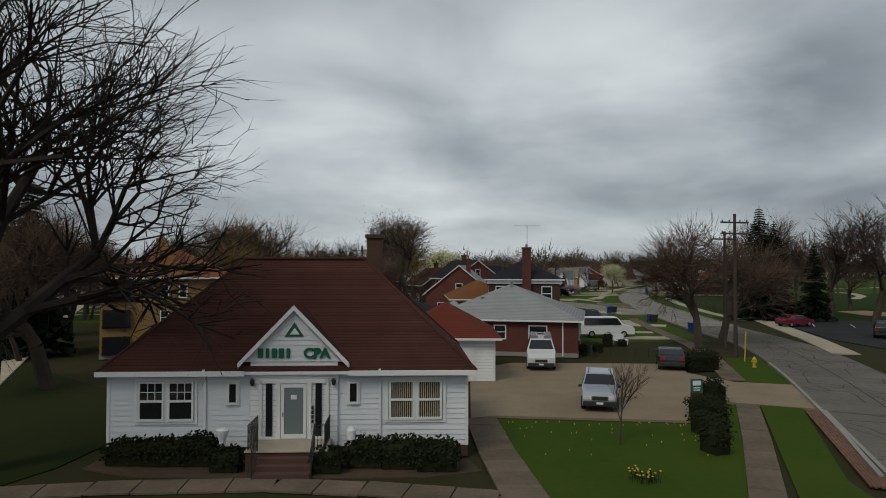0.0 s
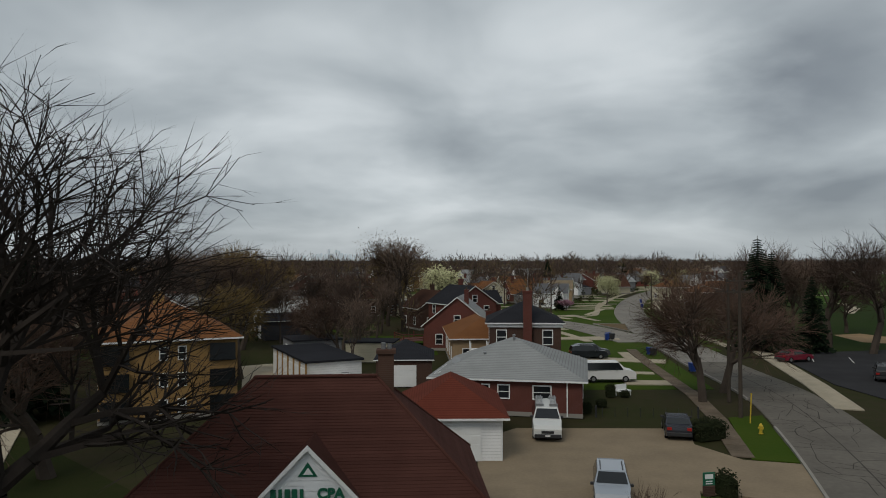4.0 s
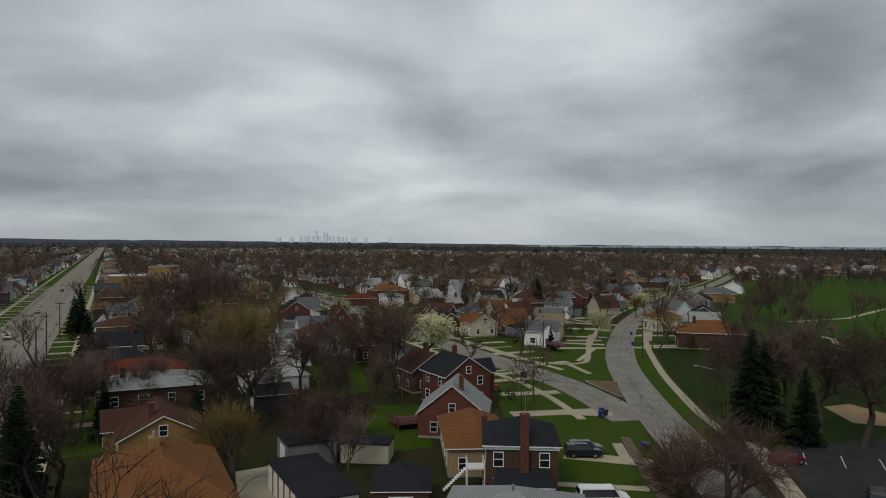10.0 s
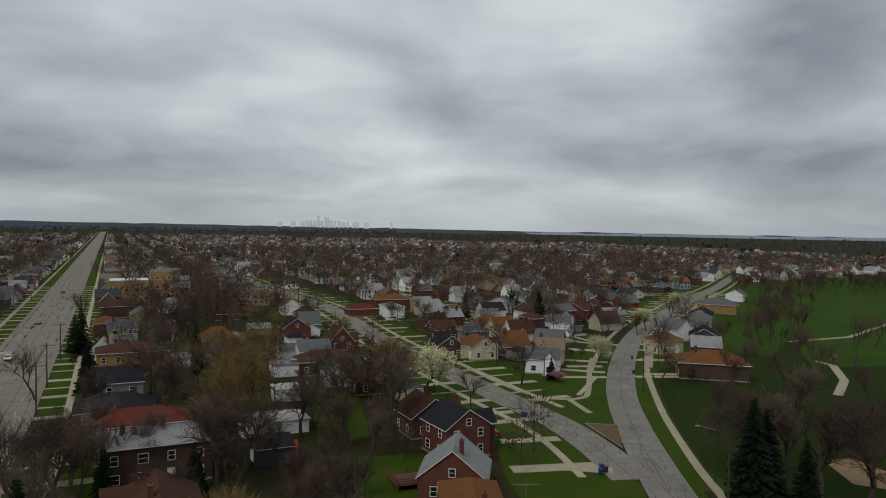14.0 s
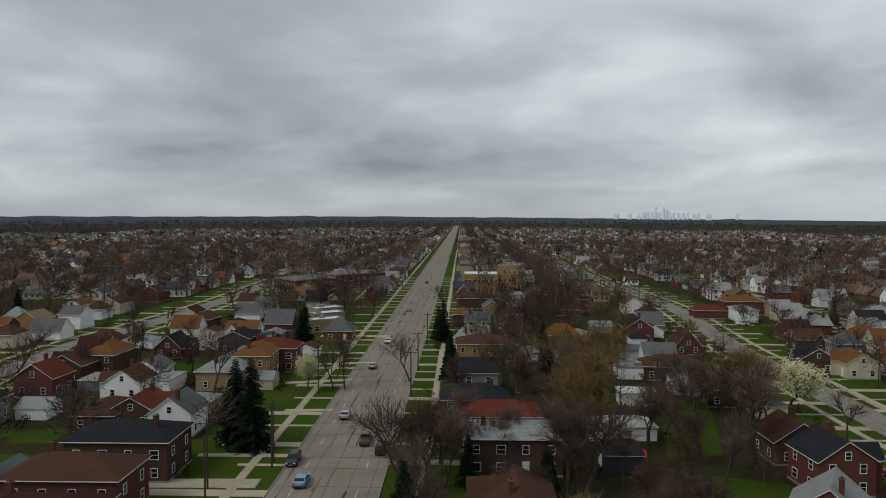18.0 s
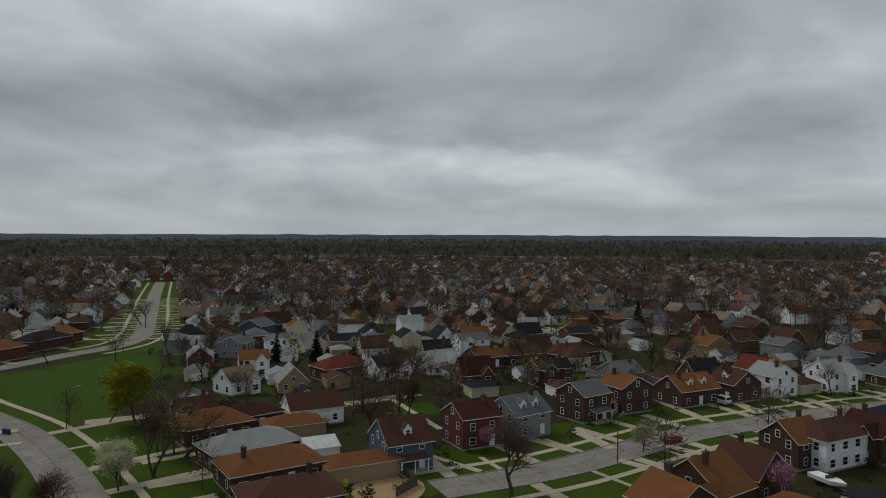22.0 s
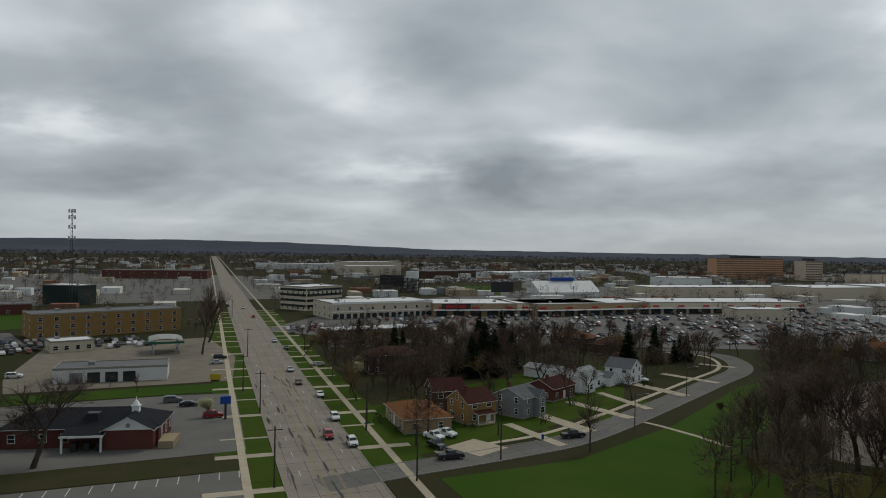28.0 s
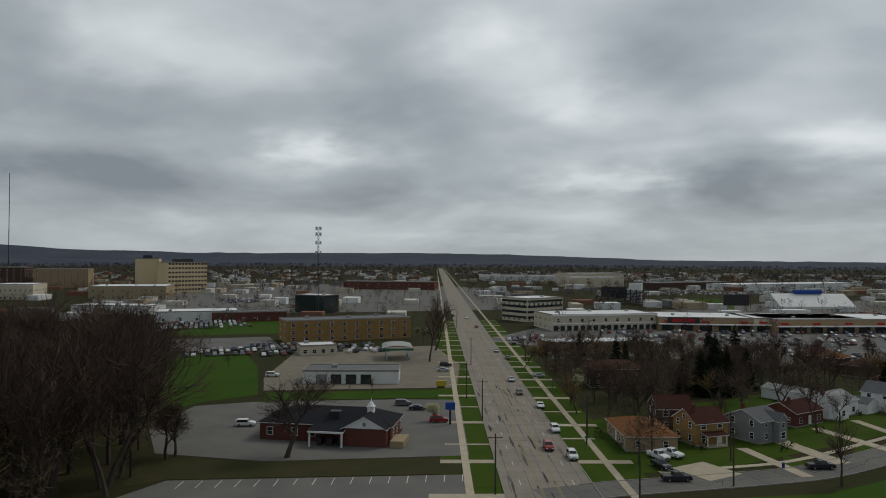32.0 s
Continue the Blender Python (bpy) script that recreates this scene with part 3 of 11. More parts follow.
def house(x, y, turn, L, W, E, H, form, wall, roof, windows=True, chimney=True, porch=0.0, dormer=0, name="house"):
    """A dwelling: length L along its ridge, width W, eaves at E, ridge at H."""
    storeys = "two-storey" if E > 4.6 else "low" if E < 3.0 else "one-and-a-half-storey" if form == "gable" else "single-storey"
    ob = root(name, x, y, 0, turn, f"{storeys} {WORDS[wall]} {name} with {roof} shingled {form} roof", name.split("_")[-1], "houses of the neighbourhood" if name == "house" else "")
    rng = random.Random(int(x * 13 + y * 7))
    if form == "gable":
        part("wall", gable_wall(L, W, E, H, WALL[wall]), ob)
        top = part("roof", gable_roof(L, W, E, H, ROOF[roof]), ob)
    else:
        s = Shape().box(-L / 2, L / 2, -W / 2, W / 2, 0, E)
        part("wall", s.mesh("wall", WALL[wall]), ob)
        top = part("roof", hip_roof(L, W, E, H, ROOF[roof]), ob)
    f = Shape().box(-L / 2 - 0.03, L / 2 + 0.03, -W / 2 - 0.03, W / 2 + 0.03, 0, 0.35)
    part("foundation", f.mesh("foundation", MAT["kerb"]), ob)
    if chimney:
        add_chimney(top, rng.choice((-0.3, 0.25)) * L, rng.choice((-0.12, 0.12)) * W, H - 1.2, H + 1.1, WALL["red" if wall != "brown" else "brown"])
    if windows:
        floors = [0.95] + ([3.7] if E > 4.6 else [])
        for z in floors:
            for side, turn_ in ((-1, 0), (1, 180)) if math.hypot(x, y) < 190 else ((-1, 0),):
                n = max(2, int(L / (3.2 if math.hypot(x, y) < 200 else 4.2)))
                for k in range(n):
                    xx = (k + 0.5) / n * L - L / 2
                    if z < 1 and side < 0 and k == n // 2:
                        add_door(ob, xx, -W / 2 - 0.02, 0.35, 0)
                        continue
                    add_window(ob, xx, side * (W / 2 + 0.02), z, turn_, rng.choice((0.9, 1.3)), 1.3)
            for side, turn_ in ((-1, -90), (1, 90)):
                for yy in (-0.27, 0.27):
                    add_window(ob, side * (L / 2 + 0.02), yy * W, z, turn_, 0.9, 1.3)
        if form == "gable" and H - E > 2:
            for side, turn_ in ((-1, -90), (1, 90)):
                add_window(ob, side * (L / 2 + 0.02), 0, E + 0.2, turn_, 0.8, 1.1)
    if form == "gable" and not porch and not dormer and windows and rng.random() < .6:
        w, d, hz = L * .36, 1.5, min(H - .35, E + L * .24)
        x0 = rng.choice((-.22, .22)) * L
        y0 = -W / 2
        front = mesh("front_gable", [(-w / 2, y0 - d, 0), (w / 2, y0 - d, 0), (w / 2, y0 - d, E), (0, y0 - d, hz - .1), (-w / 2, y0 - d, E), (-w / 2, y0 + .1, 0), (w / 2, y0 + .1, 0), (w / 2, y0 + .1, E), (-w / 2, y0 + .1, E), (0, y0 + 2, hz - .1)], [(0, 1, 2, 3, 4), (1, 6, 7, 2), (5, 0, 4, 8)], WALL[wall])
        part("front_gable", front, ob, pose(x0, 0, 0))
        back = -(H - hz) / max(H - E, .1) * W / 2
        gr = slab_roof([[(-w / 2 - .3, y0 - d - .3, E - .2), (0, y0 - d - .3, hz), (0, back, hz), (-w / 2 - .3, y0 + .2, E - .2)], [(w / 2 + .3, y0 - d - .3, E - .2), (w / 2 + .3, y0 + .2, E - .2), (0, back, hz), (0, y0 - d - .3, hz)]], .12, ROOF[roof])
        part("gable_roof", gr, ob, pose(x0, 0, 0))
        add_window(ob, x0, y0 - d - .02, 1.0, 0, 1.5, 1.35)
        if E > 4:
            add_window(ob, x0, y0 - d - .02, 3.4 if E > 4.6 else E - .6, 0, .9, 1.1)
    for k in range(dormer):
        xx = (k + 0.5) / dormer * L * 0.7 - L * 0.35
        for side in (-1,) if dormer < 3 else (-1, 1):
            yd, zt, wd = side * W * 0.36, E + (H - E) * 0.28, 1.5
            d = mesh("dormer", [(-wd / 2, yd, zt - 0.6), (wd / 2, yd, zt - 0.6), (wd / 2, yd, zt + 1.0), (0, yd, zt + 1.9), (-wd / 2, yd, zt + 1.0), (-wd / 2, 0, zt - 0.6), (wd / 2, 0, zt - 0.6), (wd / 2, 0, zt + 1.0), (-wd / 2, 0, zt + 1.0)],
                     [(0, 1, 2, 3, 4), (1, 6, 7, 2), (5, 0, 4, 8)], MAT["trim"])
            dob = part("dormer", d, top, pose(xx, 0, 0))
            e = 0.15
            q = slab_roof([[(-wd / 2 - e, yd + side * e, zt + 1.0), (0, yd + side * e, zt + 2.05), (0, 0, zt + 2.05), (-wd / 2 - e, 0, zt + 1.0)],
                           [(wd / 2 + e, yd + side * e, zt + 1.0), (wd / 2 + e, 0, zt + 1.0), (0, 0, zt + 2.05), (0, yd + side * e, zt + 2.05)]], 0.08, ROOF[roof])
            dr = part("dormer_roof", q, ob, pose(xx, 0, 0))
            add_window(ob, xx, yd + side * 0.02, zt + 0.05, 0 if side < 0 else 180, 0.7, 0.8)
    if porch:
        s = Shape()
        s.box(-L * 0.3, L * 0.3, -W / 2 - porch, -W / 2, 0, 0.3, 0)
        part("porch_floor", s.mesh("porch_floor", MAT["concrete"]), ob)
        pr = slab_roof([[(-L * 0.33, -W / 2 - porch - 0.3, 2.6), (L * 0.33, -W / 2 - porch - 0.3, 2.6), (L * 0.33, -W / 2 + 0.05, 3.1), (-L * 0.33, -W / 2 + 0.05, 3.1)]], 0.12, ROOF[roof])
        part("porch_roof", pr, ob)
        for k in (-0.29, 0, 0.29):
            part("porch_post", Shape().box(-0.08, 0.08, -0.08, 0.08, 0.3, 2.5).mesh("porch_post", MAT["trim"]), ob, pose(k * L, -W / 2 - porch + 0.12, 0))
    return ob


def garage(x, y, turn, L, W, E, H, form, wall, roof):
    ob = root("garage", x, y, 0, turn, f"small {WORDS[wall]} garage with {roof} {form} roof", "garage", "detached garages")
    if form == "gable":
        part("wall", gable_wall(L, W, E, H, WALL[wall]), ob)
        part("roof", gable_roof(L, W, E, H, ROOF[roof], 0.25, 0.1), ob)
    elif form == "flat":
        part("wall", Shape().box(-L / 2, L / 2, -W / 2, W / 2, 0, E).mesh("wall", WALL[wall]), ob)
        part("roof", Shape().box(-L / 2 - 0.15, L / 2 + 0.15, -W / 2 - 0.15, W / 2 + 0.15, E, E + 0.18).mesh("roof", [ROOF[roof]]), ob)
    else:
        part("wall", Shape().box(-L / 2, L / 2, -W / 2, W / 2, 0, E).mesh("wall", WALL[wall]), ob)
        part("roof", hip_roof(L, W, E, H, ROOF[roof], 0.25, 0.1), ob)
    door_ = Shape().box(-1.25, 1.25, -0.03, 0.03, 0, 2.15)
    for k in range(4):
        door_.box(-1.2, 1.2, -0.05, -0.03, 0.05 + k * 0.53, 0.5 + k * 0.53)
    part("garage_door", door_.mesh("garage_door", MAT["trim"]), ob, pose(-L / 2 - 0.03, 0, 0.02, 0, 0, -90))
    return ob


def block(x, y, turn, L, W, H, wall, name="shop_building", label="", category="building", bays=0, floors=1, roof=None, glass_front=False, wh=1.5):
    """A flat-roofed building with a parapet, its front on the local -y side."""
    ob = root(name, x, y, 0, turn, label or f"flat-roofed {WORDS.get(wall, 'plain')} building", category)
    wm = WALL[wall] if wall in WALL else wall
    part("wall", Shape().box(-L / 2, L / 2, -W / 2, W / 2, 0, H).mesh("wall", wm), ob)
    rf = part("roof", Shape().box(-L / 2 + 0.3, L / 2 - 0.3, -W / 2 + 0.3, W / 2 - 0.3, H, H + 0.06).mesh("roof", roof or ROOF["light"]), ob)
    pr = Shape()
    for x0, x1, y0, y1 in ((-L / 2 - 0.05, L / 2 + 0.05, -W / 2 - 0.05, -W / 2 + 0.3), (-L / 2 - 0.05, L / 2 + 0.05, W / 2 - 0.3, W / 2 + 0.05), (-L / 2 - 0.05, -L / 2 + 0.3, -W / 2 + 0.3, W / 2 - 0.3), (L / 2 - 0.3, L / 2 + 0.05, -W / 2 + 0.3, W / 2 - 0.3)):
        pr.box(x0, x1, y0, y1, H - 0.3, H + 0.35)
    part("parapet", pr.mesh("parapet", MAT["kerb"]), ob)
    rng = random.Random(int(x + y * 3))
    for k in range(min(3, max(1, int(L / 18)))):
        u = part("roof_unit", Shape().box(-0.9, 0.9, -0.7, 0.7, 0, 1.1, bevel=0.08).mesh("roof_unit", MAT["steel"]), ob, pose((k + rng.uniform(0.2, 0.8)) * L / min(3, max(1, int(L / 18))) - L / 2, rng.uniform(-0.3, 0.3) * W, H + 0.06))
    if bays:
        for fl in range(floors):
            z = 0.9 + fl * (H - 0.6) / floors
            for k in range(bays):
                xx = (k + 0.5) / bays * L - L / 2
                add_window(ob, xx, -W / 2 - 0.02, z, 0, min(L / bays * 0.62, 2.6) if glass_front else min(L / bays * 0.5, 1.6), wh)
                if not glass_front:
                    add_window(ob, xx, W / 2 + 0.02, z, 180, min(L / bays * 0.5, 1.6), wh)
            for k in range(max(1, int(W / L * bays))):
                yy = (k + 0.5) / max(1, int(W / L * bays)) * W - W / 2
                add_window(ob, -L / 2 - 0.02, yy, z, -90, 1.3, wh)
                add_window(ob, L / 2 + 0.02, yy, z, 90, 1.3, wh)
    return ob


# ------------------------------------------------------------------ trees
def grow(rng, height, spread, levels, twigs, trunk_r, droop=0.0, fork=0.28, twig_len=1.0, twig_r=0.012, sides=5, lean=0.0, up=0.25):
    """A bare tree: limbs as tapered tubes, and its fine twigs apart."""
    limbs, fine = Shape(), []

    def limb(a, d, length, r, level):
        n = 3 if level < 2 else 2
        p, q = a, d
        for k in range(n):
            q = (q + Vector((rng.gauss(0, 0.16), rng.gauss(0, 0.16), rng.gauss(0.03, 0.1) - droop * level * 0.06))).normalized()
            e = p + q * length / n
            r2 = r * (0.86 if k < n - 1 else 0.78)
            limbs.tube(p, e, r, r2, sides if level < 2 else 4 if level < 3 else 3, 0, False)
            r = r2
            if level < levels and (k > 0 or level > 0):
                for _ in range(2 if level else 1):
                    branch(e, q, length, r, level)
            p = e
        if level < levels:
            for _ in range(2):
                branch(p, q, length, r, level)
        else:
            for _ in range(twigs):
                s = (q + Vector((rng.gauss(0, 0.55), rng.gauss(0, 0.55), rng.gauss(0.1 - droop * 0.5, 0.45)))).normalized()
                fine.append((p - q * length * rng.uniform(0, 0.9), s, twig_len * rng.uniform(0.5, 1.2)))

    def branch(p, q, length, r, level):
        side = Vector((rng.gauss(0, 1), rng.gauss(0, 1), rng.gauss(0.1, 0.5)))
        side = (side - q * side.dot(q)).normalized()
        ang = rng.uniform(0.45, 0.95) * (spread if level < 2 else 1.0)
        d = (q * math.cos(ang) + side * math.sin(ang) + Vector((0, 0, up * (1 if level < 2 else 0.4)))).normalized()
        limb(p, d, length * rng.uniform(0.58, 0.8), r * rng.uniform(0.55, 0.72), level + 1)

    limb(Vector((0, 0, -0.1)), Vector((lean, 0, 1)).normalized(), height * fork, trunk_r, 0)
    tw = Shape()
    for a, d, ln in fine:
        m1 = a + d * ln * 0.55
        d2 = (d + Vector((rng.gauss(0, 0.3), rng.gauss(0, 0.3), rng.gauss(0.05 - droop, 0.25)))).normalized()
        e1, e2 = m1 + d2 * ln * 0.5, m1 + (d * 0.6 + d2.cross(d) * 0.6).normalized() * ln * 0.45
        o = d.orthogonal().normalized() * twig_r
        o2 = d.cross(o)
        k = len(tw.v)
        tw.v += [tuple(a + o), tuple(a - o), tuple(m1 + o2 * 0.7), tuple(m1 - o2 * 0.7), tuple(e1), tuple(e2)]
        tw.f += [(k, k + 1, k + 3, k + 2), (k + 2, k + 3, k + 4), (k + 3, k + 2, k + 5)]
        tw.s += [0, 0, 0]
    return limbs, tw


def leaf_cloud(rng, points, size, per):
    """Small leaves or petals round the given points."""
    s = Shape()
    for p in points:
        for _ in range(per):
            c = Vector(p) + Vector((rng.gauss(0, 0.35), rng.gauss(0, 0.35), rng.gauss(0, 0.3)))
            a = Vector((rng.gauss(0, 1), rng.gauss(0, 1), rng.gauss(0, 1))).normalized() * size * rng.uniform(0.6, 1.3)
            b = a.orthogonal().normalized() * size * 0.7
            k = len(s.v)
            s.v += [tuple(c - a), tuple(c + b), tuple(c + a), tuple(c - b)]
            s.f.append((k, k + 1, k + 2, k + 3))
            s.s.append(0)
    return s


TREES = {}


def tree_kind(kind):
    """The trunk and crown meshes of a kind of tree, made once, ten metres high."""
    if kind in TREES:
        return TREES[kind]
    rng = random.Random(sum(ord(c) * (i + 3) for i, c in enumerate(kind)))
    if kind.startswith(("copse", "thicket", "sallow")):
        upright = kind.startswith("thicket")
        limbs, tw = grow(rng, 10, 0.6 if upright else 0.95, 2, 6, 0.17, 0.0, 0.34, 2.2, 0.025, 5, 0, 0.5 if upright else 0.25)
        trunk, crown = limbs.mesh("trunk", MAT["bark"]), tw.mesh("crown", MAT["willow" if kind.startswith("sallow") else "twig"])
    elif kind.startswith("bare"):
        limbs, tw = grow(rng, 10, 1.0, 3, 6, 0.22, 0.0, 0.28, 1.3, 0.013, 6)
        trunk, crown = limbs.mesh("trunk", MAT["bark"]), tw.mesh("crown", MAT["twig"])
    elif kind.startswith("great"):
        limbs, tw = grow(rng, 10, 1.2, 4, 2, 0.21, 0.03, 0.22, 0.66, 0.0050, 7, 0, 0.16)
        trunk, crown = limbs.mesh("trunk", MAT["darkbark"]), tw.mesh("crown", MAT["darkbark"])
    elif kind.startswith("tall"):
        limbs, tw = grow(rng, 10, 0.62, 3, 6, 0.17, 0.0, 0.30, 1.1, 0.011, 6, 0, 0.5)
        trunk, crown = limbs.mesh("trunk", MAT["bark"]), tw.mesh("crown", MAT["ashtwig"])
    elif kind.startswith("birch"):
        limbs, tw = grow(rng, 10, 0.7, 3, 9, 0.15, 0.0, 0.30, 1.0, 0.016, 6, 0, 0.4)
        trunk, crown = limbs.mesh("trunk", MAT["birch"]), tw.mesh("crown", MAT["twig"])
    elif kind.startswith("willow"):
        limbs, tw = grow(rng, 10, 1.05, 3, 8, 0.26, 0.25, 0.26, 1.5, 0.016, 6)
        trunk, crown = limbs.mesh("trunk", MAT["bark"]), tw.mesh("crown", MAT["willow"])
    elif kind.startswith("weeping"):
        limbs, tw = grow(rng, 10, 1.15, 3, 10, 0.26, 0.22, 0.24, 1.6, 0.011, 6)
        trunk, crown = limbs.mesh("trunk", MAT["bark"]), tw.mesh("crown", MAT["rosetwig"])
    elif kind.startswith("fir"):
        t, n = Shape().tube((0, 0, 0), (0, 0, 10), 0.2, 0.02, 7), Shape()
        for k in range(46):
            z = 0.8 + 9.1 * k / 46
            reach = 2.3 * (1 - (z - 0.8) / 9.4) ** 0.85 + 0.12
            for j in range(9):
                a, r = rng.uniform(0, 6.283), reach * rng.uniform(0.6, 1.12)
                d = Vector((math.cos(a), math.sin(a), 0))
                side = Vector((-d.y, d.x, 0))
                for q in range(4):
                    f0, f1 = q / 4.5, (q + 1.4) / 4.5
                    w = 0.34 * r * (1 - q / 5) + 0.06
                    i = len(n.v)
                    n.v += [tuple(d * r * f0 + Vector((0, 0, z - r * f0 * 0.28))), tuple(d * r * f1 + side * w * rng.uniform(0.5, 1.1) + Vector((0, 0, z - r * f1 * 0.34 - 0.08))),
                            tuple(d * r * (f1 + 0.1) + Vector((0, 0, z - r * f1 * 0.26))), tuple(d * r * f1 - side * w * rng.uniform(0.5, 1.1) + Vector((0, 0, z - r * f1 * 0.34 - 0.08)))]
                    n.f += [(i, i + 1, i + 2), (i, i + 2, i + 3)]
                    n.s += [0, 0]
        trunk, crown = t.mesh("trunk", MAT["bark"]), n.mesh("crown", MAT["needle"])
    else:
        limbs, tw = grow(rng, 10, 0.75, 3, 8, 0.16, 0.0, 0.24, 0.9, 0.014, 5, 0, 0.4)
        pts = [tw.v[i] for i in range(4, len(tw.v), 6)]
        mat_, size, per = {"blossom": (MAT["blossom"], 0.11, 4), "pink": (MAT["pink"], 0.13, 3), "yellow": (MAT["newleaf"], 0.14, 15), "budding": (MAT["willow"], 0.05, 2)}[kind.rstrip("0123456789")]
        cloud = leaf_cloud(rng, pts, size, per)
        for q, fa, sl in ((tw, 0, 1),):
            cloud.add(q.v, q.f, 1)
        trunk, crown = limbs.mesh("trunk", MAT["bark"]), cloud.mesh("crown", [mat_, MAT["twig"]])
    zmax = max(v.co.z for v in crown.vertices)
    TREES[kind] = trunk, crown, 10.0 / zmax
    return TREES[kind]


TREE_WORDS = dict(weeping="spreading leafless tree with drooping reddish twigs", great="huge leafless spreading tree overhanging the lawn", copse="leafless spreading tree with fine brown twigs", thicket="leafless upright tree with fine brown twigs", sallow="tree with thin yellowish budding twigs", bare="leafless spreading tree with a dark trunk", tall="leafless upright tree with fine twigs", birch="pale-barked leafless birch with fine twigs", willow="drooping tree with yellowish budding twigs",
                  fir="tall dark green conifer with drooping boughs", blossom="young tree in pale blossom", pink="small tree in pink blossom", yellow="rounded tree in yellow-green new leaf", budding="tree with thin budding crown")


JOINED = dict(twig=[], willow=[], needle=[])


def tree(x, y, height, kind="bare1", turn=None, wide=1.0, z=0.0):
    if math.hypot(x, y) > 165:
        kind = kind.replace("bare", "copse").replace("tall", "thicket").replace("willow", "sallow")
    if math.hypot(x, y) > 165 and kind.startswith(("copse", "thicket", "sallow", "fir", "bare", "tall", "willow")):
        kind = kind.replace("bare", "copse").replace("tall", "thicket").replace("willow", "sallow")
        TAKEN.append((x, y, 3.0))
        JOINED["needle" if kind.startswith("fir") else "willow" if kind.startswith("sallow") else "twig"].append((x, y, height, kind))
        return None
    trunk, crown, s = tree_kind(kind)
    rng = random.Random(int(x * 31 + y * 17))
    k = height / 10 * s
    words = TREE_WORDS[kind.rstrip("0123456789")]
    ob = root("conifer" if kind.startswith("fir") else "tree", x, y, z, rng.uniform(0, 360) if turn is None else turn, words, "tree", "conifers" if kind.startswith("fir") else "trees")
    ob.scale = (k * wide, k * wide, k)
    part("trunk", trunk, ob)
    part("crown", crown, ob)
    return ob


# ------------------------------------------------------------------ cars
CARS = {}


def car_meshes(kind, colour):
    key = kind, colour
    if key in CARS:
        return CARS[key]
    sec = dict(sedan=((-2.25, .55, .75), (-2.2, .55, .98), (-1.75, .98, 1.02), (-1.05, 1.38, 1.40), (0.35, 1.42, 1.42), (1.1, .98, 1.0), (2.1, .82, .84), (2.28, .45, .66)),
               suv=((-2.3, .6, .8), (-2.28, .95, 1.1), (-2.1, 1.55, 1.62), (-1.5, 1.72, 1.72), (0.5, 1.72, 1.72), (1.15, 1.12, 1.14), (2.15, .98, 1.0), (2.32, .5, .75)),
               van=((-2.75, .7, .9), (-2.72, 1.1, 1.3), (-2.6, 2.0, 2.02), (-2.3, 2.08, 2.08), (1.0, 2.08, 2.08), (1.75, 1.3, 1.32), (2.6, 1.12, 1.14), (2.8, .55, .9)))
    rows = sec["suv" if kind == "pickup" else kind]
    halfw = 1.02 if kind == "van" else 0.92
    belt = {"sedan": 0.95, "suv": 1.08, "pickup": 1.05, "van": 1.25}[kind]
    if kind == "pickup":
        rows = ((-2.75, .6, .8), (-2.7, 1.05, 1.08), (-0.85, 1.06, 1.08), (-0.75, 1.75, 1.75), (0.45, 1.78, 1.78), (1.1, 1.15, 1.17), (2.4, 1.05, 1.07), (2.6, .55, .8))
    v, f = [], []
    for x, z, zt in rows:
        w = halfw if 0.1 < abs(x) < 2.0 else halfw * 0.93
        tw = w - max(0.0, (zt - belt)) * 0.32
        v += [(x, -w, 0.32), (x, -w * 1.0, min(zt, belt)), (x, -tw, zt), (x, tw, zt), (x, w, min(zt, belt)), (x, w, 0.32)]
    n = len(rows)
    for k in range(n - 1):
        a, b = 6 * k, 6 * k + 6
        f += [(a + i, b + i, b + i + 1, a + i + 1) for i in range(5)]
    f += [(0, 1, 2, 3, 4, 5), tuple(6 * n - 6 + i for i in (5, 4, 3, 2, 1, 0))]
    body = mesh("body", v, f, paint(colour))
    g = Shape()
    xs = [r for r in rows if r[2] > belt + 0.25]
    x0, x1, zt = xs[0][0], xs[-1][0], max(r[2] for r in rows)
    back, front = rows[[r[0] for r in rows].index(x0) - 1], rows[[r[0] for r in rows].index(x1) + 1]
    e = 0.012
    for s in (-1, 1):
        w0, w1 = halfw + e, halfw - (zt - belt) * 0.32 * 0.86 + e
        q = [(x0 + 0.15, s * w0, belt + 0.03), (front[0] - 0.28, s * w0, belt + 0.03), (x1 + 0.02, s * w1, zt - 0.1), (x0 + 0.22, s * w1, zt - 0.1)]
        g.add(q, [(0, 1, 2, 3) if s < 0 else (3, 2, 1, 0)])
    for a, b, s in ((front, xs[-1], 1), (back, xs[0], -1)):
        t0, t1 = 0.12, 0.88
        pts = []
        for t in (t0, t1):
            x, z = a[0] + (b[0] - a[0]) * t, a[2] + (b[2] - a[2]) * t
            w = (halfw - max(0, z - belt) * 0.32) * 0.9
            pts += [(x + s * 0.02, -w, z + 0.015), (x + s * 0.02, w, z + 0.015)]
        g.add(pts, [(0, 1, 3, 2) if s > 0 else (2, 3, 1, 0)])
    glass = g.mesh("window", MAT["pane"])
    wheel = Shape().tube((0, -0.11, 0), (0, 0.11, 0), 0.34, 0.34, 14).mesh("wheel", MAT["rubber"])
    rim = Shape().tube((0, -0.118, 0), (0, 0.118, 0), 0.2, 0.2, 10).mesh("rim", MAT["steel"])
